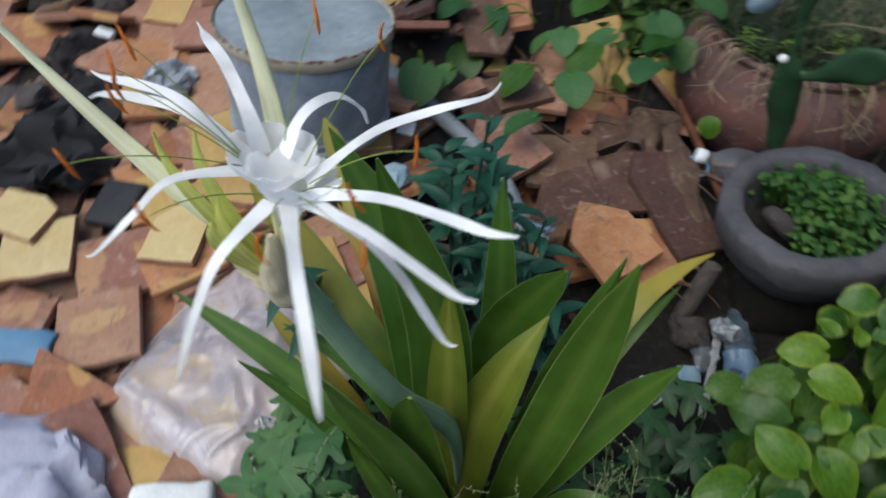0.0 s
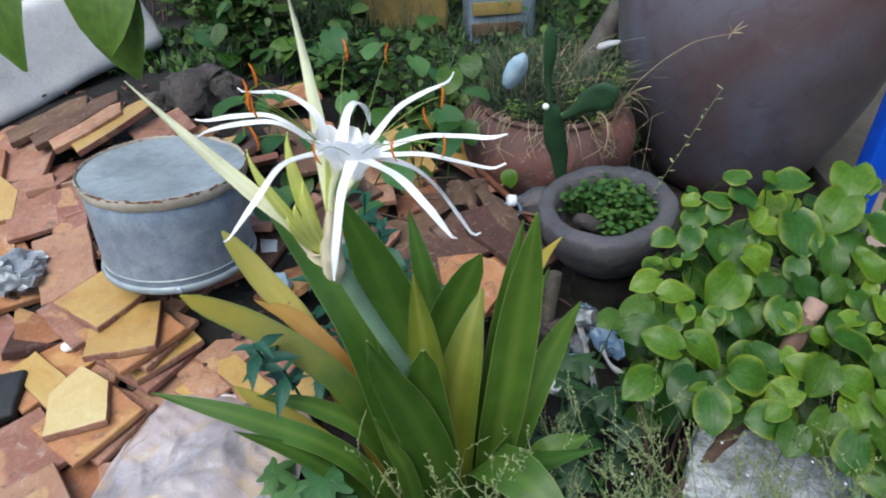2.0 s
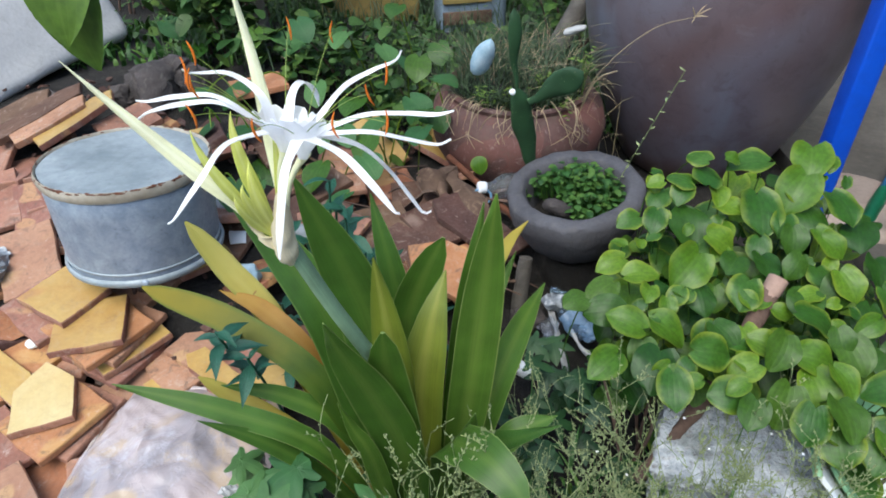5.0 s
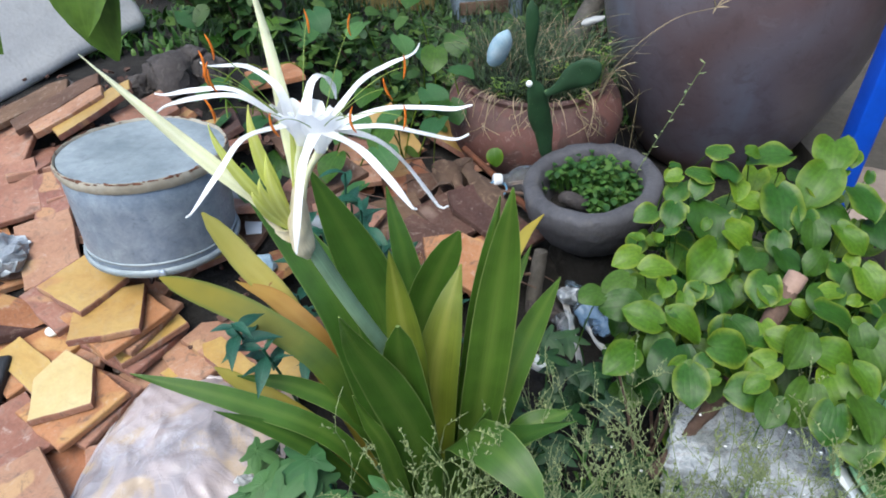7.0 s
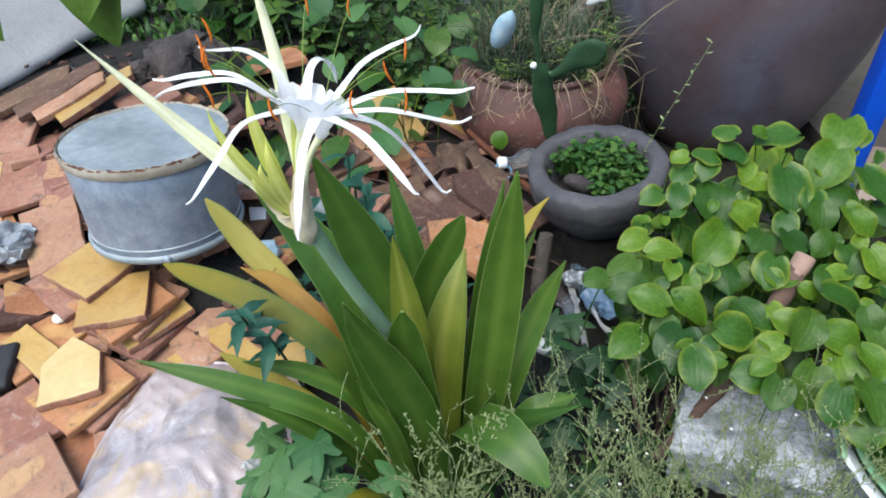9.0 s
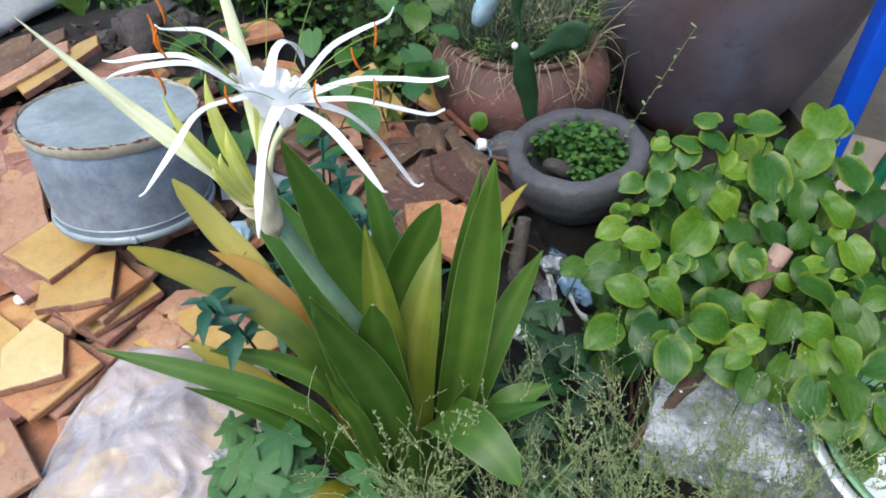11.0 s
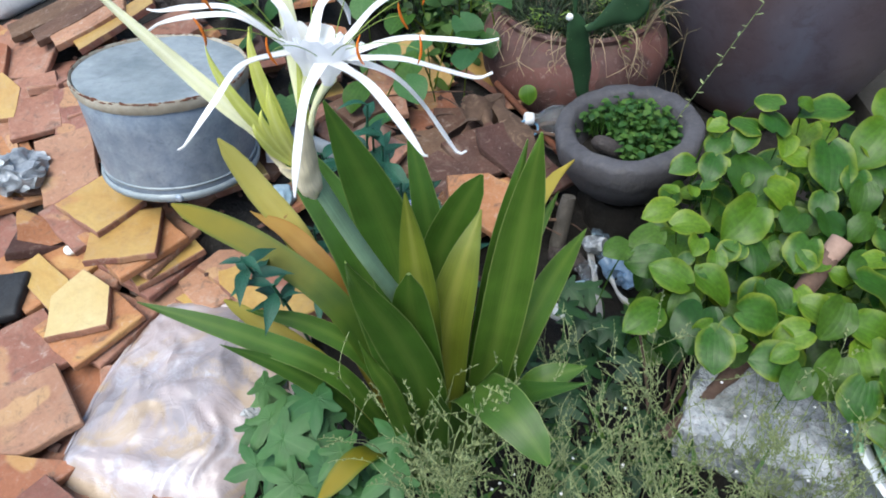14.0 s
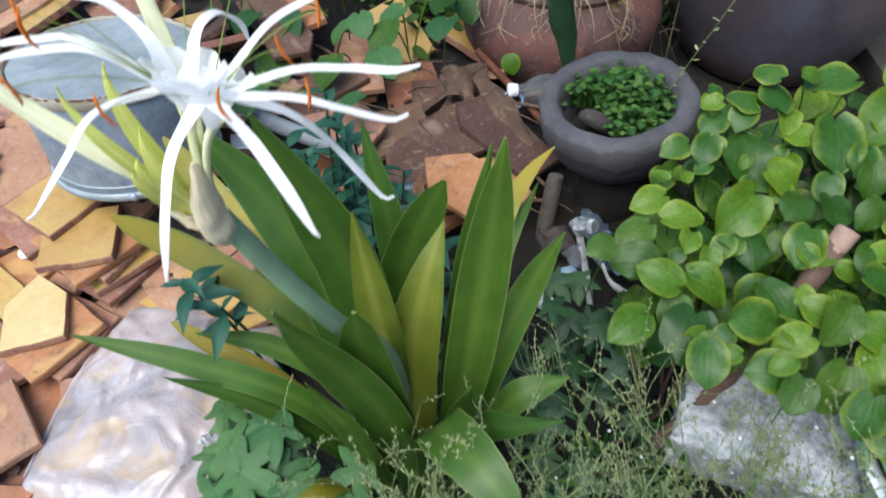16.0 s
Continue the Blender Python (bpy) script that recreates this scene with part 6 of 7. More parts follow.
    # small young leaves that push up between the large ones
    for k in range(60):
        y = r.uniform(0.08, 0.5)
        spots.append((r.uniform(0.34 + 0.6 * max(0, y - 0.36), 0.56 + 0.4 * y), y, 0.335 + 0.08 * smooth01(0.38, 0.52, y), r.uniform(0.022, 0.04), r.uniform(90, 260), r.choice((0, 1, 2, 2)), True))
    while len(spots) < 500:
        x, y = r.uniform(0.25, 0.80), r.uniform(-0.0, 0.58)
        # an uneven patch: narrow in front, wide behind
        if x < 0.315 + 0.55 * max(0, 0.17 - y) + 0.55 * max(0, y - 0.36) or x > 0.62 + 0.55 * y or math.hypot(x - 0.338, y - 0.672) < 0.17 or (y < 0.15 and x < 0.52):
            continue
        kind = r.choices((0, 1, 2), (7, 1, 2))[0]
        spots.append((x, y, r.uniform(0.12, 0.315) + 0.04 * smooth01(0.4, 0.6, y), r.uniform(0.034, 0.058), r.uniform(-70, 70) + 180 * (r.random() < 0.6), kind, False))
    for x, y, z, s, turn, kind, top in spots:
        if top and kind == 0 and r.random() < 0.22:
            kind = r.choice((1, 2))
        tilt = r.uniform(0, 38) if top else r.uniform(-15, 35)
        m = Matrix.Translation((x, y, z + (r.uniform(-0.012, 0.012) if top else 0))) @ pose(0, 0, 0, tilt, r.uniform(-16, 16), 0) @ pose(0, 0, 0, 0, 0, turn)
        s *= (0.82 if s > 0.06 else 0.9) if top else 1.0
        c = m @ V((0, -0.46 * s, 0))
        mesh = VINE_MESH[r.choice(((0, 1, 2, 3, 4), (4, 5), (6, 7))[kind])]
        put_leaf(e, mesh, Matrix.Translation(c) @ m.to_3x3().to_4x4() @ Matrix.Diagonal((s, s, s, 1)))
        foot = V((x + r.uniform(-0.03, 0.05), y + r.uniform(-0.01, 0.06), max(0.0, z - r.uniform(0.05, 0.12))))
        bm = bmesh.new()
        tube(bm, bez([foot, foot.lerp(c, 0.4) + V((0, 0, 0.03)), c], 5), [0.0011] * 6, 4)
        part("leaf_stalk", bm, IVY, e)
    for k in range(9):
        bm = bmesh.new()
        a = V((r.uniform(0.3, 0.7), r.uniform(0.05, 0.5), -0.02))
        b = a + V((r.uniform(-0.12, 0.12), r.uniform(-0.1, 0.1), r.uniform(0.22, 0.3)))
        tube(bm, bez([a, a.lerp(b, 0.5) + V((r.uniform(-0.06, 0.06), r.uniform(-0.06, 0.06), 0.05)), b], 10), [0.0032 - 0.0001 * i for i in range(11)], 6)
        part("stem", bm, BARK, e, "thin brown vine stem")


vine()


def lobed(bm, m, s, r):
    """A palmate leaf of three broad points and two small ones."""
    uvl = bm.loops.layers.uv.verify()
    rim = []
    for k in range(41):
        a = -math.pi * 0.5 + 2 * math.pi * (k / 40)
        off = abs(a - math.pi / 2)
        lobe = max(0.36, 1.0 - 1.25 * off ** 1.3, 0.95 - 1.7 * abs(off - 1.1) ** 1.3, 0.72 - 1.5 * abs(off - 2.1) ** 1.3)
        back = 1.0
        q = s * 0.62 * lobe * back * (1 + 0.04 * math.sin(17 * a))
        rim.append((q * math.cos(a), q * math.sin(a)))
    for z0, flip in ((0.0, False), (-0.0008, True)):
        mid = bm.verts.new(m @ V((0, 0, z0)))
        inner = [bm.verts.new(m @ V((0.5 * x, 0.5 * y, z0 + 0.012 * s * math.sin(3 * k)))) for k, (x, y) in enumerate(rim[:-1])]
        outer = [bm.verts.new(m @ V((x, y, z0 - 0.10 * s * (x * x + y * y) / (s * s * 0.3)))) for x, y in rim[:-1]]
        for k in range(40):
            j = (k + 1) % 40
            for f, us in ((bm.faces.new((mid, inner[k], inner[j])), ((0, 0), rim[k], rim[j])), (bm.faces.new((inner[k], outer[k], outer[j], inner[j])), (rim[k], rim[k], rim[j], rim[j]))):
                for loop, (x, y) in zip(f.loops, us):
                    loop[uvl].uv = (0.5 + x / s, 0.5 + y / s)


def creeper():
    r = random.Random(3)
    e = thing("lobed_creeper", "low creeper with lobed dull green leaves under lily", "creeper", (-0.1, -0.02, 0.05))
    spots = []
    spots += [(-0.165, 0.03, 0.215, 0.075), (-0.12, -0.03, 0.26, 0.07), (-0.19, -0.02, 0.2, 0.06), (-0.15, -0.09, 0.22, 0.075), (-0.07, -0.09, 0.25, 0.07), (-0.2, 0.06, 0.17, 0.055), (-0.1, -0.14, 0.22, 0.07), (0.0, -0.13, 0.24, 0.07), (0.15, 0.14, 0.16, 0.07), (0.18, 0.2, 0.12, 0.075), (0.21, 0.14, 0.14, 0.06), (0.14, 0.24, 0.1, 0.06), (0.24, 0.22, 0.1, 0.06), (0.19, 0.08, 0.2, 0.06), (0.26, 0.3, 0.06, 0.07), (-0.03, -0.05, 0.2, 0.06), (-0.12, 0.02, 0.15, 0.06), (0.05, -0.16, 0.26, 0.06)]
    spots += [(-0.22, -0.08, 0.15, 0.06), (-0.18, -0.15, 0.16, 0.07), (0.12, -0.1, 0.2, 0.06), (0.2, -0.02, 0.18, 0.055), (0.23, 0.27, 0.16, 0.07), (0.25, 0.36, 0.14, 0.07), (0.21, 0.33, 0.17, 0.065), (0.27, 0.24, 0.18, 0.06), (0.2, 0.26, 0.2, 0.06), (0.29, 0.17, 0.19, 0.06), (-0.2, -0.1, 0.2, 0.07), (-0.13, -0.12, 0.25, 0.07), (-0.06, -0.16, 0.27, 0.065), (-0.17, -0.05, 0.24, 0.07), (-0.147, 0.039, 0.25, 0.09), (-0.194, 0.006, 0.245, 0.085), (-0.126, -0.002, 0.26, 0.085), (-0.215, 0.05, 0.23, 0.07)]
    spots += [(-0.129, 0.016, 0.285, 0.085), (-0.162, -0.035, 0.27, 0.095), (-0.1, -0.07, 0.265, 0.09), (-0.087, -0.049, 0.275, 0.07), (-0.019, -0.072, 0.28, 0.075), (-0.024, -0.031, 0.28, 0.07), (-0.214, 0.052, 0.25, 0.06), (-0.216, -0.002, 0.235, 0.06), (-0.138, -0.085, 0.26, 0.08), (-0.195, -0.057, 0.235, 0.07)]
    for k in range(30):
        spots.append((r.uniform(0.14, 0.36), r.uniform(-0.05, 0.34), r.uniform(0.05, 0.13), r.uniform(0.045, 0.07)))
    for k in range(26):
        a, q = r.uniform(0, 6.28), r.uniform(0.05, 0.2)
        spots.append((0.02 + q * 1.1 * math.cos(a), 0.02 + q * math.sin(a), r.uniform(0.1, 0.17), r.uniform(0.045, 0.07)))
    for x, y, z, s in spots:
        bm = bmesh.new()
        lobed(bm, pose(x, y, z, r.uniform(-5, 30), r.uniform(-15, 15), 0) @ pose(0, 0, 0, 0, 0, r.uniform(90, 270)), s, r)
        # leaves right of the lily take the colour with shade painted in
        part("leaf", bm, LOBED_SHADED if x > 0.1 else LOBED, e)
        foot = V((x + r.uniform(-0.04, 0.04), y + r.uniform(-0.04, 0.04), 0.02))
        bm = bmesh.new()
        tube(bm, bez([foot, (foot.x, foot.y, z), (x, y, z - 0.003)], 6), [0.0013] * 7, 5)
        part("leaf_stalk", bm, LOBED, e)


creeper()


# ---- dark seedlings ----
SEED_MESH = leaf_mesh("leaf", SEEDLING, [0.05, 0.6, 0.95, 1.0, 0.85, 0.6, 0.3, 0.02], 1.0, 0.36, 0.28, 0.3, across=4)


def seedling(x, y, z, top, r, n=15, low=0.2, size=1.0):
    e = thing("balsam_seedling", "dark blue green pointed-leaf seedling growing in rubble", "seedling", (x, y, z), "dark seedlings")
    bm = bmesh.new()
    lean = V((r.uniform(-0.03, 0.03), r.uniform(-0.03, 0.03), 0)) if n > 9 else V((-0.02, -0.06, 0))
    tip = V((x, y, top)) + lean
    tube(bm, bez([(x, y, z), (x, y, (z + top) / 2), tip], 8), [0.0028 - 0.0001 * i for i in range(9)], 7)
    part("stem", bm, SEEDLING, e)
    for k in range(n):
        f = low + (1 - low) * k / (n - 1)
        c = V((x, y, z)).lerp(tip, f)
        s = size * r.uniform(0.042, 0.074) * (1 if k < n - 2 else 0.8)
        put_leaf(e, SEED_MESH, Matrix.Translation(c) @ pose(0, 0, 0, r.uniform(-10, 35), r.uniform(-15, 15), 137.5 * k + r.uniform(-15, 15)) @ Matrix.Diagonal((s, s, s, 1)))


_r = random.Random(8)
for _x, _y, _t in ((-0.10, 0.42, 0.33), (-0.17, 0.48, 0.31), (-0.015, 0.385, 0.30), (0.03, 0.36, 0.25), (-0.24, 0.55, 0.28), (-0.22, 0.36, 0.27), (-0.07, 0.34, 0.36), (-0.16, 0.40, 0.34), (-0.147, 0.42, 0.45), (-0.11, 0.42, 0.41), (-0.05, 0.43, 0.30), (-0.135, 0.46, 0.40), (-0.09, 0.48, 0.33)):
    seedling(_x, _y, height(_x, _y), _t, _r)
seedling(-0.198, 0.165, height(-0.198, 0.165), 0.437, _r, 8, 0.88, 0.72)
seedling(-0.165, 0.155, height(-0.165, 0.155), 0.402, _r, 7, 0.88, 0.72)


# ---- plants in the pots ----
YOUNG_TUFT = leafy("yellow green tuft", rgb("74923c"), rgb("90a858"), rough=0.5, trans=0.25, vary=0.5, per=island)

def blade_stuff(name, mat, label, category, count, place, length, width, r, lean=0.5, kind="stuff"):
    bm = bmesh.new()
    for k in range(count):
        p = place(r)
        ang, l = r.uniform(0, 6.28), length * r.uniform(0.5, 1.2)
        out = V((math.cos(ang), math.sin(ang), 0)) * l * r.uniform(0, lean)
        up = V((0, 0, l * r.uniform(0.6, 1.0)))
        pts = bez([p, p + up * 0.7 + out * 0.2, p + up * r.uniform(0.6, 1.0) + out], 5)
        ribbon(bm, pts, [width * q for q in (0.7, 1, 0.95, 0.75, 0.45, 0.08)], V((-math.sin(ang), math.cos(ang), 0)), 0.0003, 0.2, 2)
    return solid(name, bm, mat, label, category, kind=kind)


def pot_plants():
    r = random.Random(17)
    bm = bmesh.new()
    uvl = bm.loops.layers.uv.verify()
    for k in range(640):
        a, q = r.uniform(0, 6.28), 0.097 * math.sqrt(r.random())
        x, y = q * math.cos(a), q * math.sin(a)
        if x < -0.035 and y < 0.03 or (x + 0.03) ** 2 + (y + 0.04) ** 2 < 0.0007:
            continue
        top = 0.205 + 0.04 * (1 - (q / 0.1) ** 2) + r.uniform(-0.02, 0.026)
        p = POT @ V((x, y, 0.19))
        t = POT @ V((x + r.uniform(-0.01, 0.01), y + r.uniform(-0.01, 0.01), top))
        tube(bm, [p, p.lerp(t, 0.6), t], [0.0009] * 3, 4, cap=False)
        s = r.uniform(0.008, 0.019)
        ang, tilt = r.uniform(0, 6.28), r.uniform(-0.5, 0.7)
        d = V((math.cos(ang), math.sin(ang), 0.4 * tilt)).normalized()
        ribbon(bm, [t + d * s * f + V((0, 0, -0.25 * s * f * f)) for f in (0, 0.25, 0.5, 0.75, 1)], [s * w for w in (0.2, 0.75, 0.85, 0.6, 0.05)], V((-d.y, d.x, 0)), 0.0003, 0.25, 2, out=(0, 0, 1))
    solid("chickweed", bm, CHICK, "dense bright green small-leaved weeds in the stone pot", "weeds", kind="stuff")
    inside = lambda r: PINKAT + V((0.165 * math.sqrt(r.random()) * math.cos(q := r.uniform(0, 6.28)), 0.165 * math.sqrt(r.random()) * math.sin(q), 0.275))
    blade_stuff("pot_grass", GRASS, "thin grey green grass in the earthenware pot", "grass", 620, inside, 0.16, 0.003, r, 1.2)
    blade_stuff("dry_pot_grass", DRYGRASS, "dry straw-coloured grass in the earthenware pot", "grass", 130, inside, 0.17, 0.0022, r, 1.4)
    def lip(r):
        a = r.uniform(-3.3, 0.3)
        return PINKAT + V((0.172 * math.cos(a), 0.172 * math.sin(a), 0.27))

    bm = bmesh.new()
    for k in range(50):
        p = lip(r)
        d = (p - PINKAT)
        d.z = 0
        d = (d.normalized() + V((r.uniform(-0.8, 0.8), r.uniform(-0.8, 0.8), 0))).normalized()
        l = r.uniform(0.04, 0.11)
        ribbon(bm, bez([p, p + d * l * 0.6 + V((0, 0, 0.05)), p + d * l + V((0, 0, r.uniform(-0.06, 0.03)))], 6), [0.0026 * q for q in (0.7, 1, 1, 0.9, 0.7, 0.45, 0.1)], V((-d.y, d.x, 0)), 0.0003, 0.2, 2)
    def front(r):
        a = r.uniform(-2.9, -0.2)
        return PINKAT + V((0.16 * math.cos(a), 0.16 * math.sin(a), 0.268))

    blade_stuff("lip_grass", GRASS, "thin green grass growing along the earthenware pot's lip", "grass", 240, front, 0.085, 0.0028, r, 1.5)
    solid("overhanging_grass", bm, DRYGRASS, "thin pale grass hanging over the earthenware pot's lip", "grass", kind="stuff")
    # dry roots that hang over the pot's side
    for a in (-2.35, -2.2, -1.95, -1.62, -1.2, -0.95, -0.9):
        d = V((math.cos(a), math.sin(a), 0))
        s = V((-d.y, d.x, 0))
        top, low = PINKAT + d * 0.17 + V((0, 0, 0.29)), PINKAT + d * 0.24 + V((0, 0, r.uniform(0.12, 0.23))) + s * r.uniform(-0.07, 0.07)
        bm = bmesh.new()
        main = bez([top, top + d * 0.07 + s * r.uniform(-0.03, 0.03) + V((0, 0, 0.01)), low], 10)
        tube(bm, main, [0.0015 - 0.0001 * i for i in range(11)], 5)
        for q in range(3):
            f = main[r.randint(4, 8)]
            tube(bm, bez([f, f + d * 0.012 + s * r.uniform(-0.03, 0.03), f + d * 0.012 + s * r.uniform(-0.05, 0.05) - V((0, 0, r.uniform(0.01, 0.05)))], 4), [0.0009] * 5, 4)
        solid("dry_root", bm, DRYGRASS, "pale dry root hanging over the earthenware pot", "root", "dry roots")
    # a long arching grass stalk with a star of spikes, and a bent dry one beside it
    e = thing("grass_stalk", "long arching dry grass stalk with a star-shaped seed head", "grass stalk", (0.40, 1.03, 0.28))
    bm = bmesh.new()
    pts = spline([(0.40, 1.02, 0.28), (0.415, 0.99, 0.36), (0.452, 0.97, 0.425), (0.495, 0.965, 0.468), (0.545, 0.965, 0.498), (0.612, 0.96, 0.515)], 20)
    tube(bm, pts, [0.0014 - 0.00004 * i for i in range(21)], 5)
    part("stalk", bm, DRYGRASS, e)
    for dx, dy, dz in ((0.016, -0.01, 0.03), (0.03, -0.006, 0.02), (-0.012, -0.006, 0.024), (0.022, -0.012, 0.004), (-0.006, -0.006, -0.012)):
        bm = bmesh.new()
        c = V(pts[-1])
        tube(bm, bez([c, c + V((dx, dy, dz)) * 0.5 + V((0, 0, 0.003)), c + V((dx, dy, dz))], 5), [0.0008, 0.0015, 0.0017, 0.0015, 0.001, 0.0003], 5)
        part("spike", bm, DRYGRASS, e)
    bm = bmesh.new()
    tube(bm, spline([(0.395, 1.0, 0.28), (0.408, 0.97, 0.355), (0.425, 0.95, 0.39), (0.455, 0.94, 0.405)], 10), [0.0014] * 11, 5)
    solid("dry_stalk", bm, DRYGRASS, "bent dry stalk leaning out of the earthenware pot", "stalk")
    # tufts of small yellow green leaves among the grass
    for cx, cy, cz in ((0.163, 0.99, 0.33), (0.35, 0.985, 0.29), (0.30, 1.0, 0.36), (0.40, 1.02, 0.40), (0.22, 1.0, 0.32)):
        bm = bmesh.new()
        for k in range(34):
            p = V((cx + r.gauss(0, 0.014), cy + r.gauss(0, 0.01), cz + r.gauss(0, 0.016)))
            a, l = r.uniform(0, 6.28), r.uniform(0.008, 0.014)
            d = V((math.cos(a), math.sin(a), r.uniform(-0.3, 0.6)))
            ribbon(bm, [p + d * l * f for f in (0, 0.35, 0.7, 1)], [l * q for q in (0.15, 0.5, 0.45, 0.05)], V((-d.y, d.x, 0)), 0.0003, 0.2, 2)
        for k in range(5):
            f = V((cx + r.uniform(-0.012, 0.012), cy + 0.03, 0.27))
            tube(bm, [f, V((cx, cy, cz)) + V((r.gauss(0, 0.008), 0, r.gauss(0, 0.008)))], [0.0008, 0.0006], 4)
        solid("leafy_tuft", bm, YOUNG_TUFT, "tuft of small yellow green leaves among pot grass", "weeds", kind="stuff")
    bm = bmesh.new()
    m = leaf_mesh("leaf", IVY_YOUNG, HEART, 0.045, 0.038, 0.2, 0.15)
    ob = tagged(new("fallen_leaf", m), "yellow green heart-shaped leaf hanging before the pot", "leaf")
    ob.matrix_basis = pose(0.143, 0.905, 0.215, -60, 10, 170)


pot_plants()


CHALK = surface("pale spine felt", rgb("8d9670"), rgb("6d7a54"), 90, 0.9)


def cactus():
    e = thing("prickly_pear", "dark green prickly pear cactus with flat pads", "cactus", (0.262, 0.835, 0.13))
    r = random.Random(6)
    for a, b, w, th in (
        ((0.285, 0.85, 0.12), (0.212, 0.792, 0.44), 0.050, 0.016),
        ((0.214, 0.795, 0.42), (0.198, 0.78, 0.60), 0.026, 0.012),
        ((0.238, 0.79, 0.405), (0.335, 0.75, 0.485), 0.058, 0.015),
    ):
        a, b = V(a), V(b)
        bm = bmesh.new()
        n = 14
        pts = [a.lerp(b, i / n) for i in range(n + 1)]
        side = (b - a).cross(V((0.15, -1, 0.25))).normalized()
        nrm = side.cross(b - a).normalized()
        prof = [max(0.05, (0.3 + 0.7 * smooth01(0.1, 0.75, i / n)) * (1 if i / n < 0.7 else math.sqrt(max(0.004, 1 - ((i / n - 0.7) / 0.3) ** 2)))) for i in range(n + 1)]
        rings = []
        for p, q in zip(pts, prof):
            rings.append([bm.verts.new(p + side * (0.5 * w * q * math.cos(t)) + nrm * (0.5 * th * min(1, q * 1.5) * math.sin(t))) for t in [2 * math.pi * k / 20 for k in range(20)]])
        for ra, rb in zip(rings, rings[1:]):
            for k in range(20):
                bm.faces.new((ra[k], ra[(k + 1) % 20], rb[(k + 1) % 20], rb[k]))
        bm.faces.new(rings[0])
        bm.faces.new(rings[-1])
        rough_up(bm, 0.005, 22)
        pad = part("pad", bm, CACTUS, e)
        bm = bmesh.new()
        for k in range(16):
            f = r.uniform(0.3, 0.97)
            q = prof[int(f * n)]
            u = r.uniform(-0.95, 0.95)
            c = a.lerp(b, f) + side * (0.5 * w * q * u) + nrm * (0.5 * th * math.sqrt(1 - u * u) * (1 if nrm.y < 0 else -1))
            bmesh.ops.create_icosphere(bm, subdivisions=1, radius=r.uniform(0.0006, 0.0011), matrix=Matrix.Translation(c))
        tagged(part("areoles", bm, CHALK, pad), "tiny pale spine cushions", kind="stuff")
    bm = bmesh.new()
    bmesh.ops.create_icosphere(bm, subdivisions=2, radius=0.007, matrix=Matrix.Translation((0.203, 0.776, 0.435)))
    part("scar", bm, FOAM, e, "round whitish scar")


cactus()


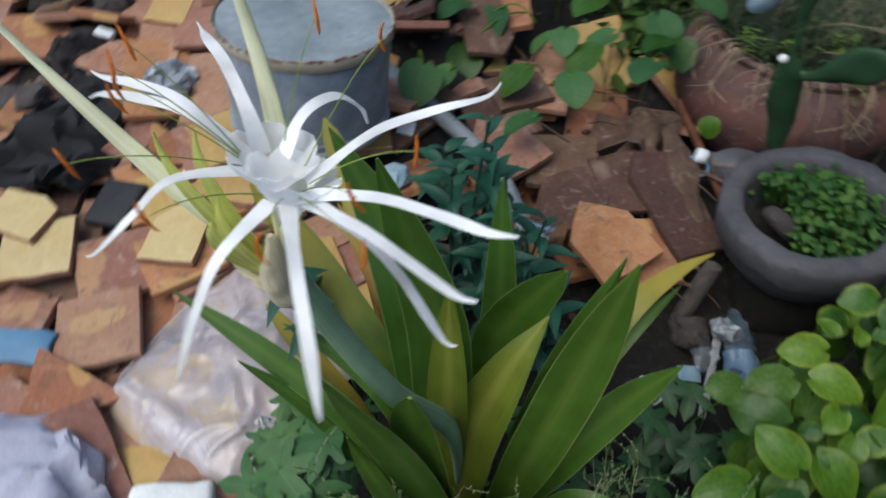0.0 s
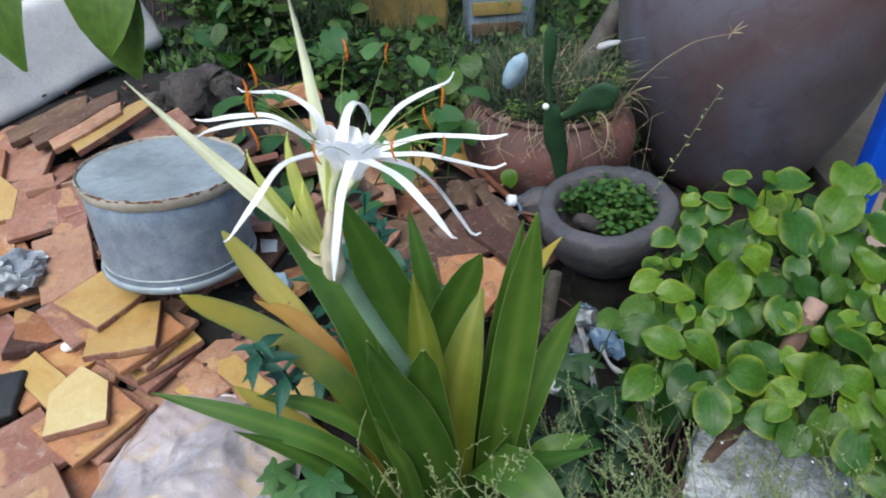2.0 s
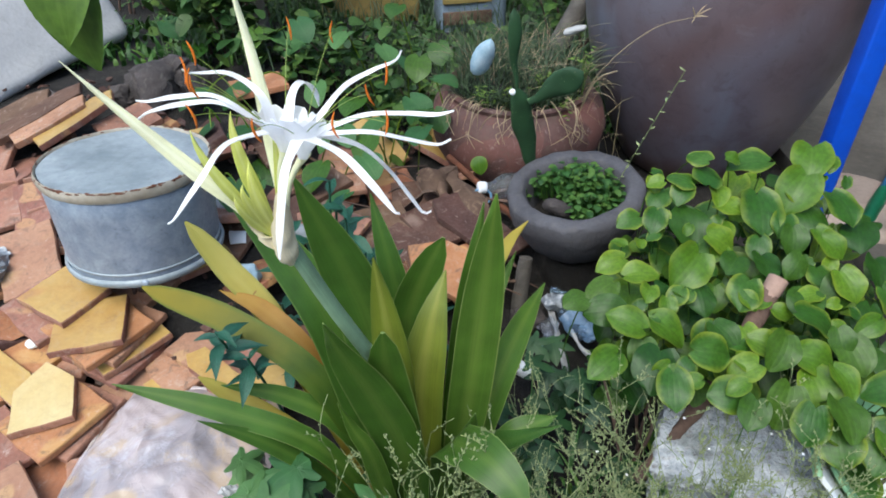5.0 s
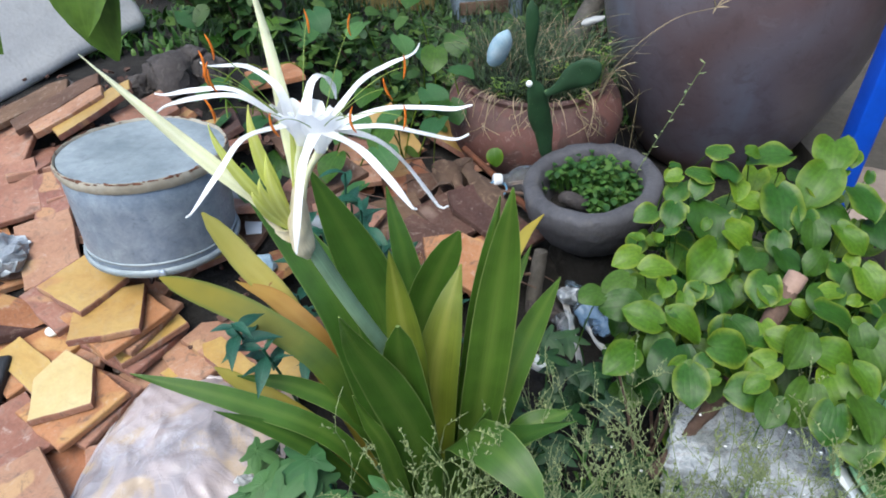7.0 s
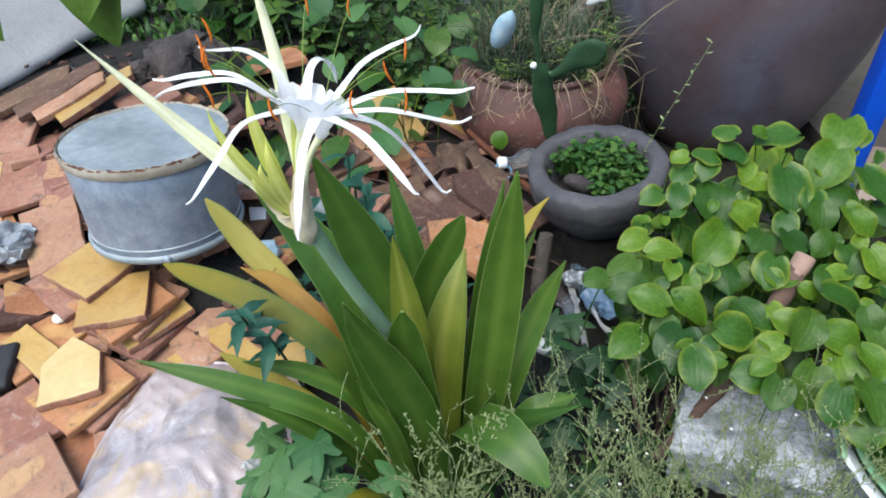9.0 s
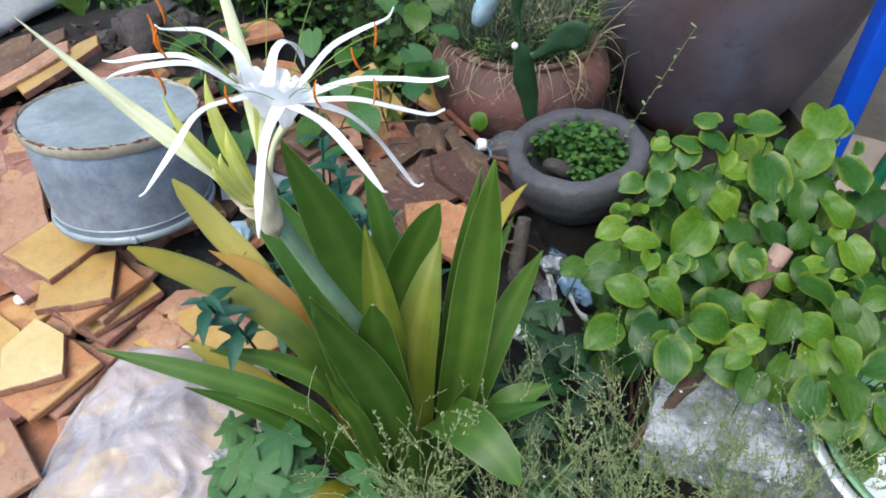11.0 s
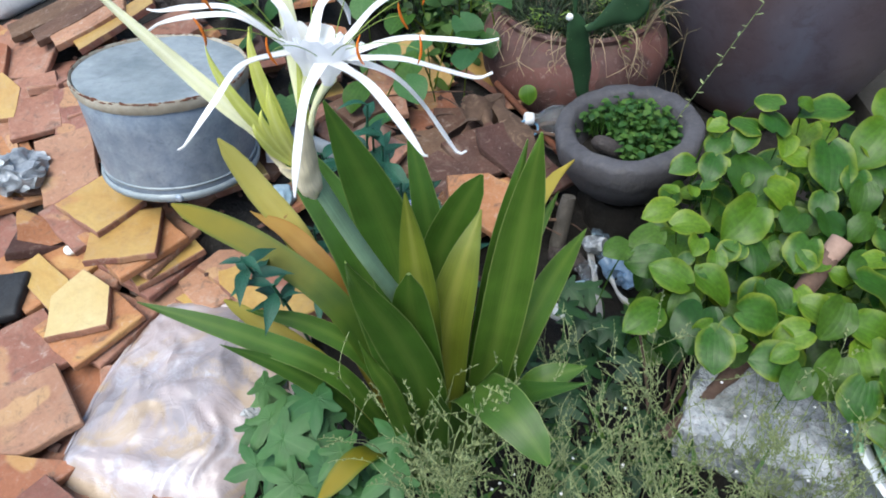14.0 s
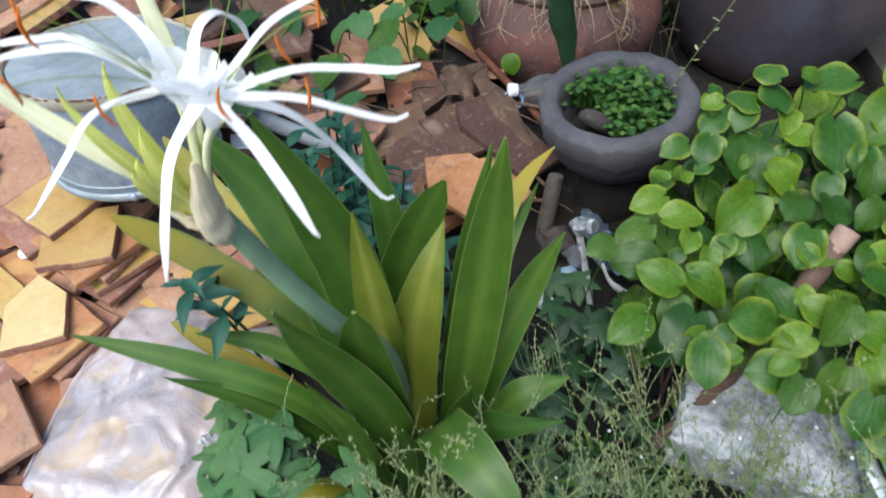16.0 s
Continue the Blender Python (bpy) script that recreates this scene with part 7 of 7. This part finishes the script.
# ---- fine weeds in front ----
def fine_weeds():
    r = random.Random(29)
    bm = bmesh.new()

    def sprig(p, d, l, depth):
        n = 5
        q = p + d * l
        pts = bez([p, p.lerp(q, 0.5) + V((r.uniform(-1, 1), r.uniform(-1, 1), r.uniform(0, 1))) * l * 0.22, q], n)
        tube(bm, pts, [0.0006 if depth == 0 else 0.00038] * (n + 1), 3, cap=False)
        if depth < 2:
            for k in range(r.randint(3, 5) if depth == 0 else r.randint(2, 4)):
                c = pts[r.randint(1, n)]
                dd = (d + V((r.uniform(-1, 1), r.uniform(-1, 1), r.uniform(-0.3, 0.6))) * 0.9).normalized()
                sprig(c, dd, l * r.uniform(0.3, 0.55), depth + 1)
        if depth:
            for k in range(4):
                c = pts[min(n, 1 + k)] + V((r.uniform(-1, 1), r.uniform(-1, 1), r.uniform(-1, 1))) * 0.0015
                tube(bm, [c, c + V((r.uniform(-1, 1), r.uniform(-1, 1), 1)).normalized() * 0.004], [0.00105, 0.0007], 4)

    for k in range(195):
        x, y = r.uniform(-0.02, 0.6), r.uniform(-0.28, 0.13)
        if x > 0.30 and y > 0.0 and r.random() < 0.7 or y > -0.05 + 0.2 * x and (x < 0.17 or r.random() < 0.35):
            continue
        d = V((r.uniform(-0.9, 0.9), r.uniform(-0.7, 0.9), 1)).normalized()
        sprig(V((x, y, r.uniform(0.0, 0.18))), d, r.uniform(0.10, 0.22), 0)
    for x, y, z, dx, dy, l in ((0.05, -0.12, 0.30, 0.05, 0.1, 0.15), (0.07, -0.13, 0.34, -0.5, 0.1, 0.12), (0.06, -0.1, 0.30, 0.5, 0.2, 0.13)):
        sprig(V((x, y, z)), V((dx, dy, 1)).normalized(), l, 0)
    # stalks that lean over the lily's drooping leaf and the concrete block
    for k in range(46):
        x, y, z = (r.uniform(0.06, 0.3), r.uniform(-0.2, -0.1), r.uniform(0.2, 0.28)) if k % 2 else (r.uniform(0.34, 0.56), r.uniform(-0.08, 0.02), r.uniform(0.1, 0.18))
        sprig(V((x, y, z)), V((r.uniform(-0.8, 0.8), r.uniform(-0.2, 0.9), 1)).normalized(), r.uniform(0.1, 0.17), 0)
    solid("wispy_weeds", bm, WEED, "tangle of wispy seeding weed stalks before the lily", "weeds", kind="stuff")
    # small leaves low down between the stalks
    low = lambda r: V((r.uniform(-0.05, 0.42), r.uniform(-0.3, 0.12), r.uniform(0.02, 0.16)))
    blade_stuff("low_weeds", CHICK, "low narrow-leaved green weeds under wispy stalks", "weeds", 380, low, 0.06, 0.007, r, 1.4)
    bm = bmesh.new()
    for k in range(40):
        p = V((r.uniform(0.05, 0.48), r.uniform(-0.22, 0.04), r.uniform(0.2, 0.36)))
        for j in range(5):
            a = 1.256 * j
            ribbon(bm, [p, p + V((math.cos(a), math.sin(a), 0.3)) * 0.0012, p + V((math.cos(a), math.sin(a), 0.2)) * 0.0021], [0.0005, 0.0011, 0.0003], V((-math.sin(a), math.cos(a), 0)), 0.0003, 0.1, 2)
    solid("weed_flowers", bm, PETAL, "scattered tiny white weed flowers", "flowers", kind="stuff")


fine_weeds()


# ---- shrubs and weeds at the back ----
def shrub(name, label, x, y, w, d, h, count, size, r, mat=SHRUB):
    z0 = height(x, y)
    e = thing(name, label, "shrub", (x, y, z0))
    for k in range(5):
        bm = bmesh.new()
        tip = V((x + r.uniform(-w, w) * 0.7, y + r.uniform(-d, d) * 0.7, z0 + h * r.uniform(0.6, 1.0)))
        foot = V((x + r.uniform(-w, w) * 0.3, y + r.uniform(-d, d) * 0.3, z0 - 0.02))
        tube(bm, bez([foot, foot.lerp(tip, 0.5) + V((0, 0, 0.1 * h)), tip], 10), [0.006 - 0.0004 * i for i in range(11)], 6)
        part("stem", bm, BARK, e)
    bm = bmesh.new()
    for k in range(int(2.6 * count)):
        p = V((x + r.gauss(0, 0.5) * w, y + r.gauss(0, 0.5) * d, z0 + h * r.uniform(0.12, 1.0) ** 0.8))
        if noise.noise(p * 6) < -0.18:
            continue
        s = size * (0.2 + 1.15 * r.random() ** 3)
        a, tilt = r.uniform(0, 6.28), r.uniform(-0.7, 0.5)
        q = V((math.cos(a) * math.cos(tilt), math.sin(a) * math.cos(tilt), math.sin(tilt)))
        ribbon(bm, [p + q * s * f + V((0, 0, -0.2 * s * f * f)) for f in (0, 0.15, 0.35, 0.6, 0.85, 1)], [s * 0.8 * v for v in (0.3, 0.85, 1, 0.92, 0.6, 0.05)], V((-q.y, q.x, r.uniform(-0.5, 0.5))), 0.0005, 0.15, 2, out=(0, 0, 1))
    part("foliage", bm, mat, e, "dense small green leaves")


_r = random.Random(31)
for _x, _y, _w, _d, _h, _c, _s in (
    (-0.95, 2.15, 0.25, 0.2, 0.45, 380, 0.05), (-0.62, 1.95, 0.26, 0.25, 0.5, 380, 0.06), (0.0, 1.85, 0.22, 0.2, 0.1, 200, 0.035),
    (-0.3, 1.45, 0.24, 0.15, 0.22, 420, 0.045), (-0.62, 1.55, 0.2, 0.15, 0.26, 360, 0.05), (0.0, 1.3, 0.14, 0.15, 0.2, 260, 0.045), (0.55, 2.0, 0.3, 0.25, 0.5, 380, 0.045),
    (-0.9, 2.7, 0.4, 0.3, 0.7, 420, 0.06), (0.1, 2.75, 0.5, 0.25, 0.5, 420, 0.05), (-1.45, 2.75, 0.3, 0.25, 0.6, 260, 0.06),
):
    shrub("weedy_shrub", "leafy green weedy shrub behind the rubble", _x, _y, _w, _d, _h, _c, _s, _r)


def broad_creeper():
    """Broad-leaved stems that sprawl over the tiles behind the lily."""
    r = random.Random(41)
    e = thing("sprawling_creeper", "sprawling creeper with broad green leaves over tiles", "creeper", (-0.2, 1.1, 0.1))
    mesh = [leaf_mesh("leaf", m, HEART, 1.0, 0.9, 0.2, 0.12, 0.2) for m in (LOBED, IVY)]
    for x, y, z, s in ((0.012, 0.897, 0.297, 0.07), (-0.232, 0.892, 0.21, 0.075), (-0.395, 0.75, 0.25, 0.085), (-0.36, 0.80, 0.22, 0.07), (-0.13, 0.868, 0.24, 0.075), (-0.15, 0.73, 0.23, 0.065), (-0.19, 1.0, 0.25, 0.06), (-0.10, 1.03, 0.25, 0.065), (-0.50, 0.96, 0.28, 0.08), (-0.42, 0.99, 0.26, 0.07), (-0.55, 1.12, 0.30, 0.085), (0.042, 1.09, 0.335, 0.065), (-0.031, 1.215, 0.337, 0.065), (-0.67, 1.42, 0.32, 0.075), (-0.75, 1.45, 0.375, 0.075), (-0.66, 1.45, 0.25, 0.07), (-0.35, 1.42, 0.32, 0.075), (-0.30, 1.44, 0.27, 0.065), (-0.44, 1.45, 0.33, 0.07), (-0.02, 1.05, 0.30, 0.075), (-0.36, 1.02, 0.24, 0.09), (-0.38, 0.92, 0.2, 0.08), (-0.16, 1.12, 0.27, 0.075), (-0.12, 0.98, 0.24, 0.08), (0.0, 1.16, 0.36, 0.07), (0.05, 1.2, 0.38, 0.06), (-0.45, 1.15, 0.3, 0.09), (-0.28, 1.2, 0.28, 0.07), (-0.5, 1.05, 0.22, 0.085), (-0.1, 1.25, 0.36, 0.065), (0.04, 1.02, 0.28, 0.06), (-0.2, 1.3, 0.38, 0.07), (-0.34, 1.35, 0.4, 0.075), (-0.06, 1.4, 0.42, 0.06), (-0.48, 1.4, 0.36, 0.08), (-0.22, 1.02, 0.22, 0.06), (0.02, 0.98, 0.3, 0.065), (-0.62, 1.2, 0.28, 0.08)):
        c = V((x, y, z))
        yaw = r.uniform(120, 240)
        put_leaf(e, r.choice(mesh), Matrix.Translation(c) @ pose(0, 0, 0, r.uniform(-35, 5), r.uniform(-20, 20), yaw) @ Matrix.Diagonal((s, s, s, 1)))
        foot = V((x + r.uniform(-0.1, 0.1), y + r.uniform(0, 0.15), height(x, y) + 0.03))
        bm = bmesh.new()
        tube(bm, bez([foot, foot.lerp(c, 0.4) + V((0, 0, 0.06)), c], 8), [0.002] * 9, 6)
        part("stem", bm, IVY_YOUNG, e)


broad_creeper()


def big_leaf_plant():
    e = thing("broad_leaf_sapling", "sapling with large glossy drooping green leaves", "sapling", (-1.15, 1.75, 0.0))
    mesh = leaf_mesh("leaf", BIGLEAF, OVAL, 1.0, 0.62, 0.2, 0.15, across=8)
    top = V((-0.74, 0.86, 0.98))
    bm = bmesh.new()
    tube(bm, bez([(-1.15, 1.75, -0.02), (-1.15, 1.8, 0.9), (-1.0, 1.3, 1.5), top], 16), [0.012 - 0.0005 * i for i in range(17)], 8)
    part("stem", bm, BARK, e)
    for c, rx, ry, rz, s in (((-0.62, 0.79, 0.748), -70, 6, 172, 0.235), ((-0.605, 0.77, 0.77), -58, -6, 190, 0.2), ((-0.815, 0.80, 0.785), -62, 8, 165, 0.25), ((-0.76, 0.92, 0.90), -30, 0, 300, 0.16)):
        put_leaf(e, mesh, Matrix.Translation(c) @ pose(0, 0, 0, rx, ry, rz) @ Matrix.Diagonal((s, s, s, 1)))
        bm = bmesh.new()
        tube(bm, [top, top.lerp(V(c), 0.6) + V((0, 0, 0.02)), V(c)], [0.0025] * 3, 6)
        part("stalk", bm, IVY_YOUNG, e)


big_leaf_plant()


def grass_at_back():
    r = random.Random(51)
    spots = lambda r: (lambda x, y: V((x, y, height(x, y))))(r.uniform(-0.75, 0.75), r.uniform(1.35, 2.9))
    blade_stuff("yard_grass", GRASS, "rank thin grass between the shrubs", "grass", 2200, spots, 0.2, 0.004, r, 0.8)
    low = lambda r: (lambda x, y: V((x, y, height(x, y))))(r.uniform(-1.2, 0.7), r.uniform(1.4, 3.0))
    blade_stuff("ground_weeds", CHICK, "low green weeds covering soil at the back", "weeds", 3200, low, 0.06, 0.015, r, 1.2)
    tall = lambda r: (lambda x, y: V((x, y, height(x, y))))(r.uniform(0.38, 0.56), r.uniform(0.98, 1.25))
    blade_stuff("dry_stalks", DRYGRASS, "tall dry straw stalks beside the water jar", "grass", 16, tall, 0.4, 0.002, r, 0.7)
    # thin weed with tiny leaves that climbs before the jar
    bm = bmesh.new()
    pts = bez([(0.43, 0.74, 0.22), (0.46, 0.70, 0.36), (0.50, 0.66, 0.52)], 14)
    tube(bm, pts, [0.0009] * 15, 5)
    for k in range(2, 15):
        a = 2.4 * k
        d = V((math.cos(a), math.sin(a), 0.3))
        ribbon(bm, [pts[k], pts[k] + d * 0.007, pts[k] + d * 0.013], [0.002, 0.006, 0.001], V((-d.y, d.x, 0)), 0.0003, 0.1, 2)
    solid("climbing_weed", bm, WEED, "thin weed stalk with tiny leaves before the jar", "weed")


grass_at_back()
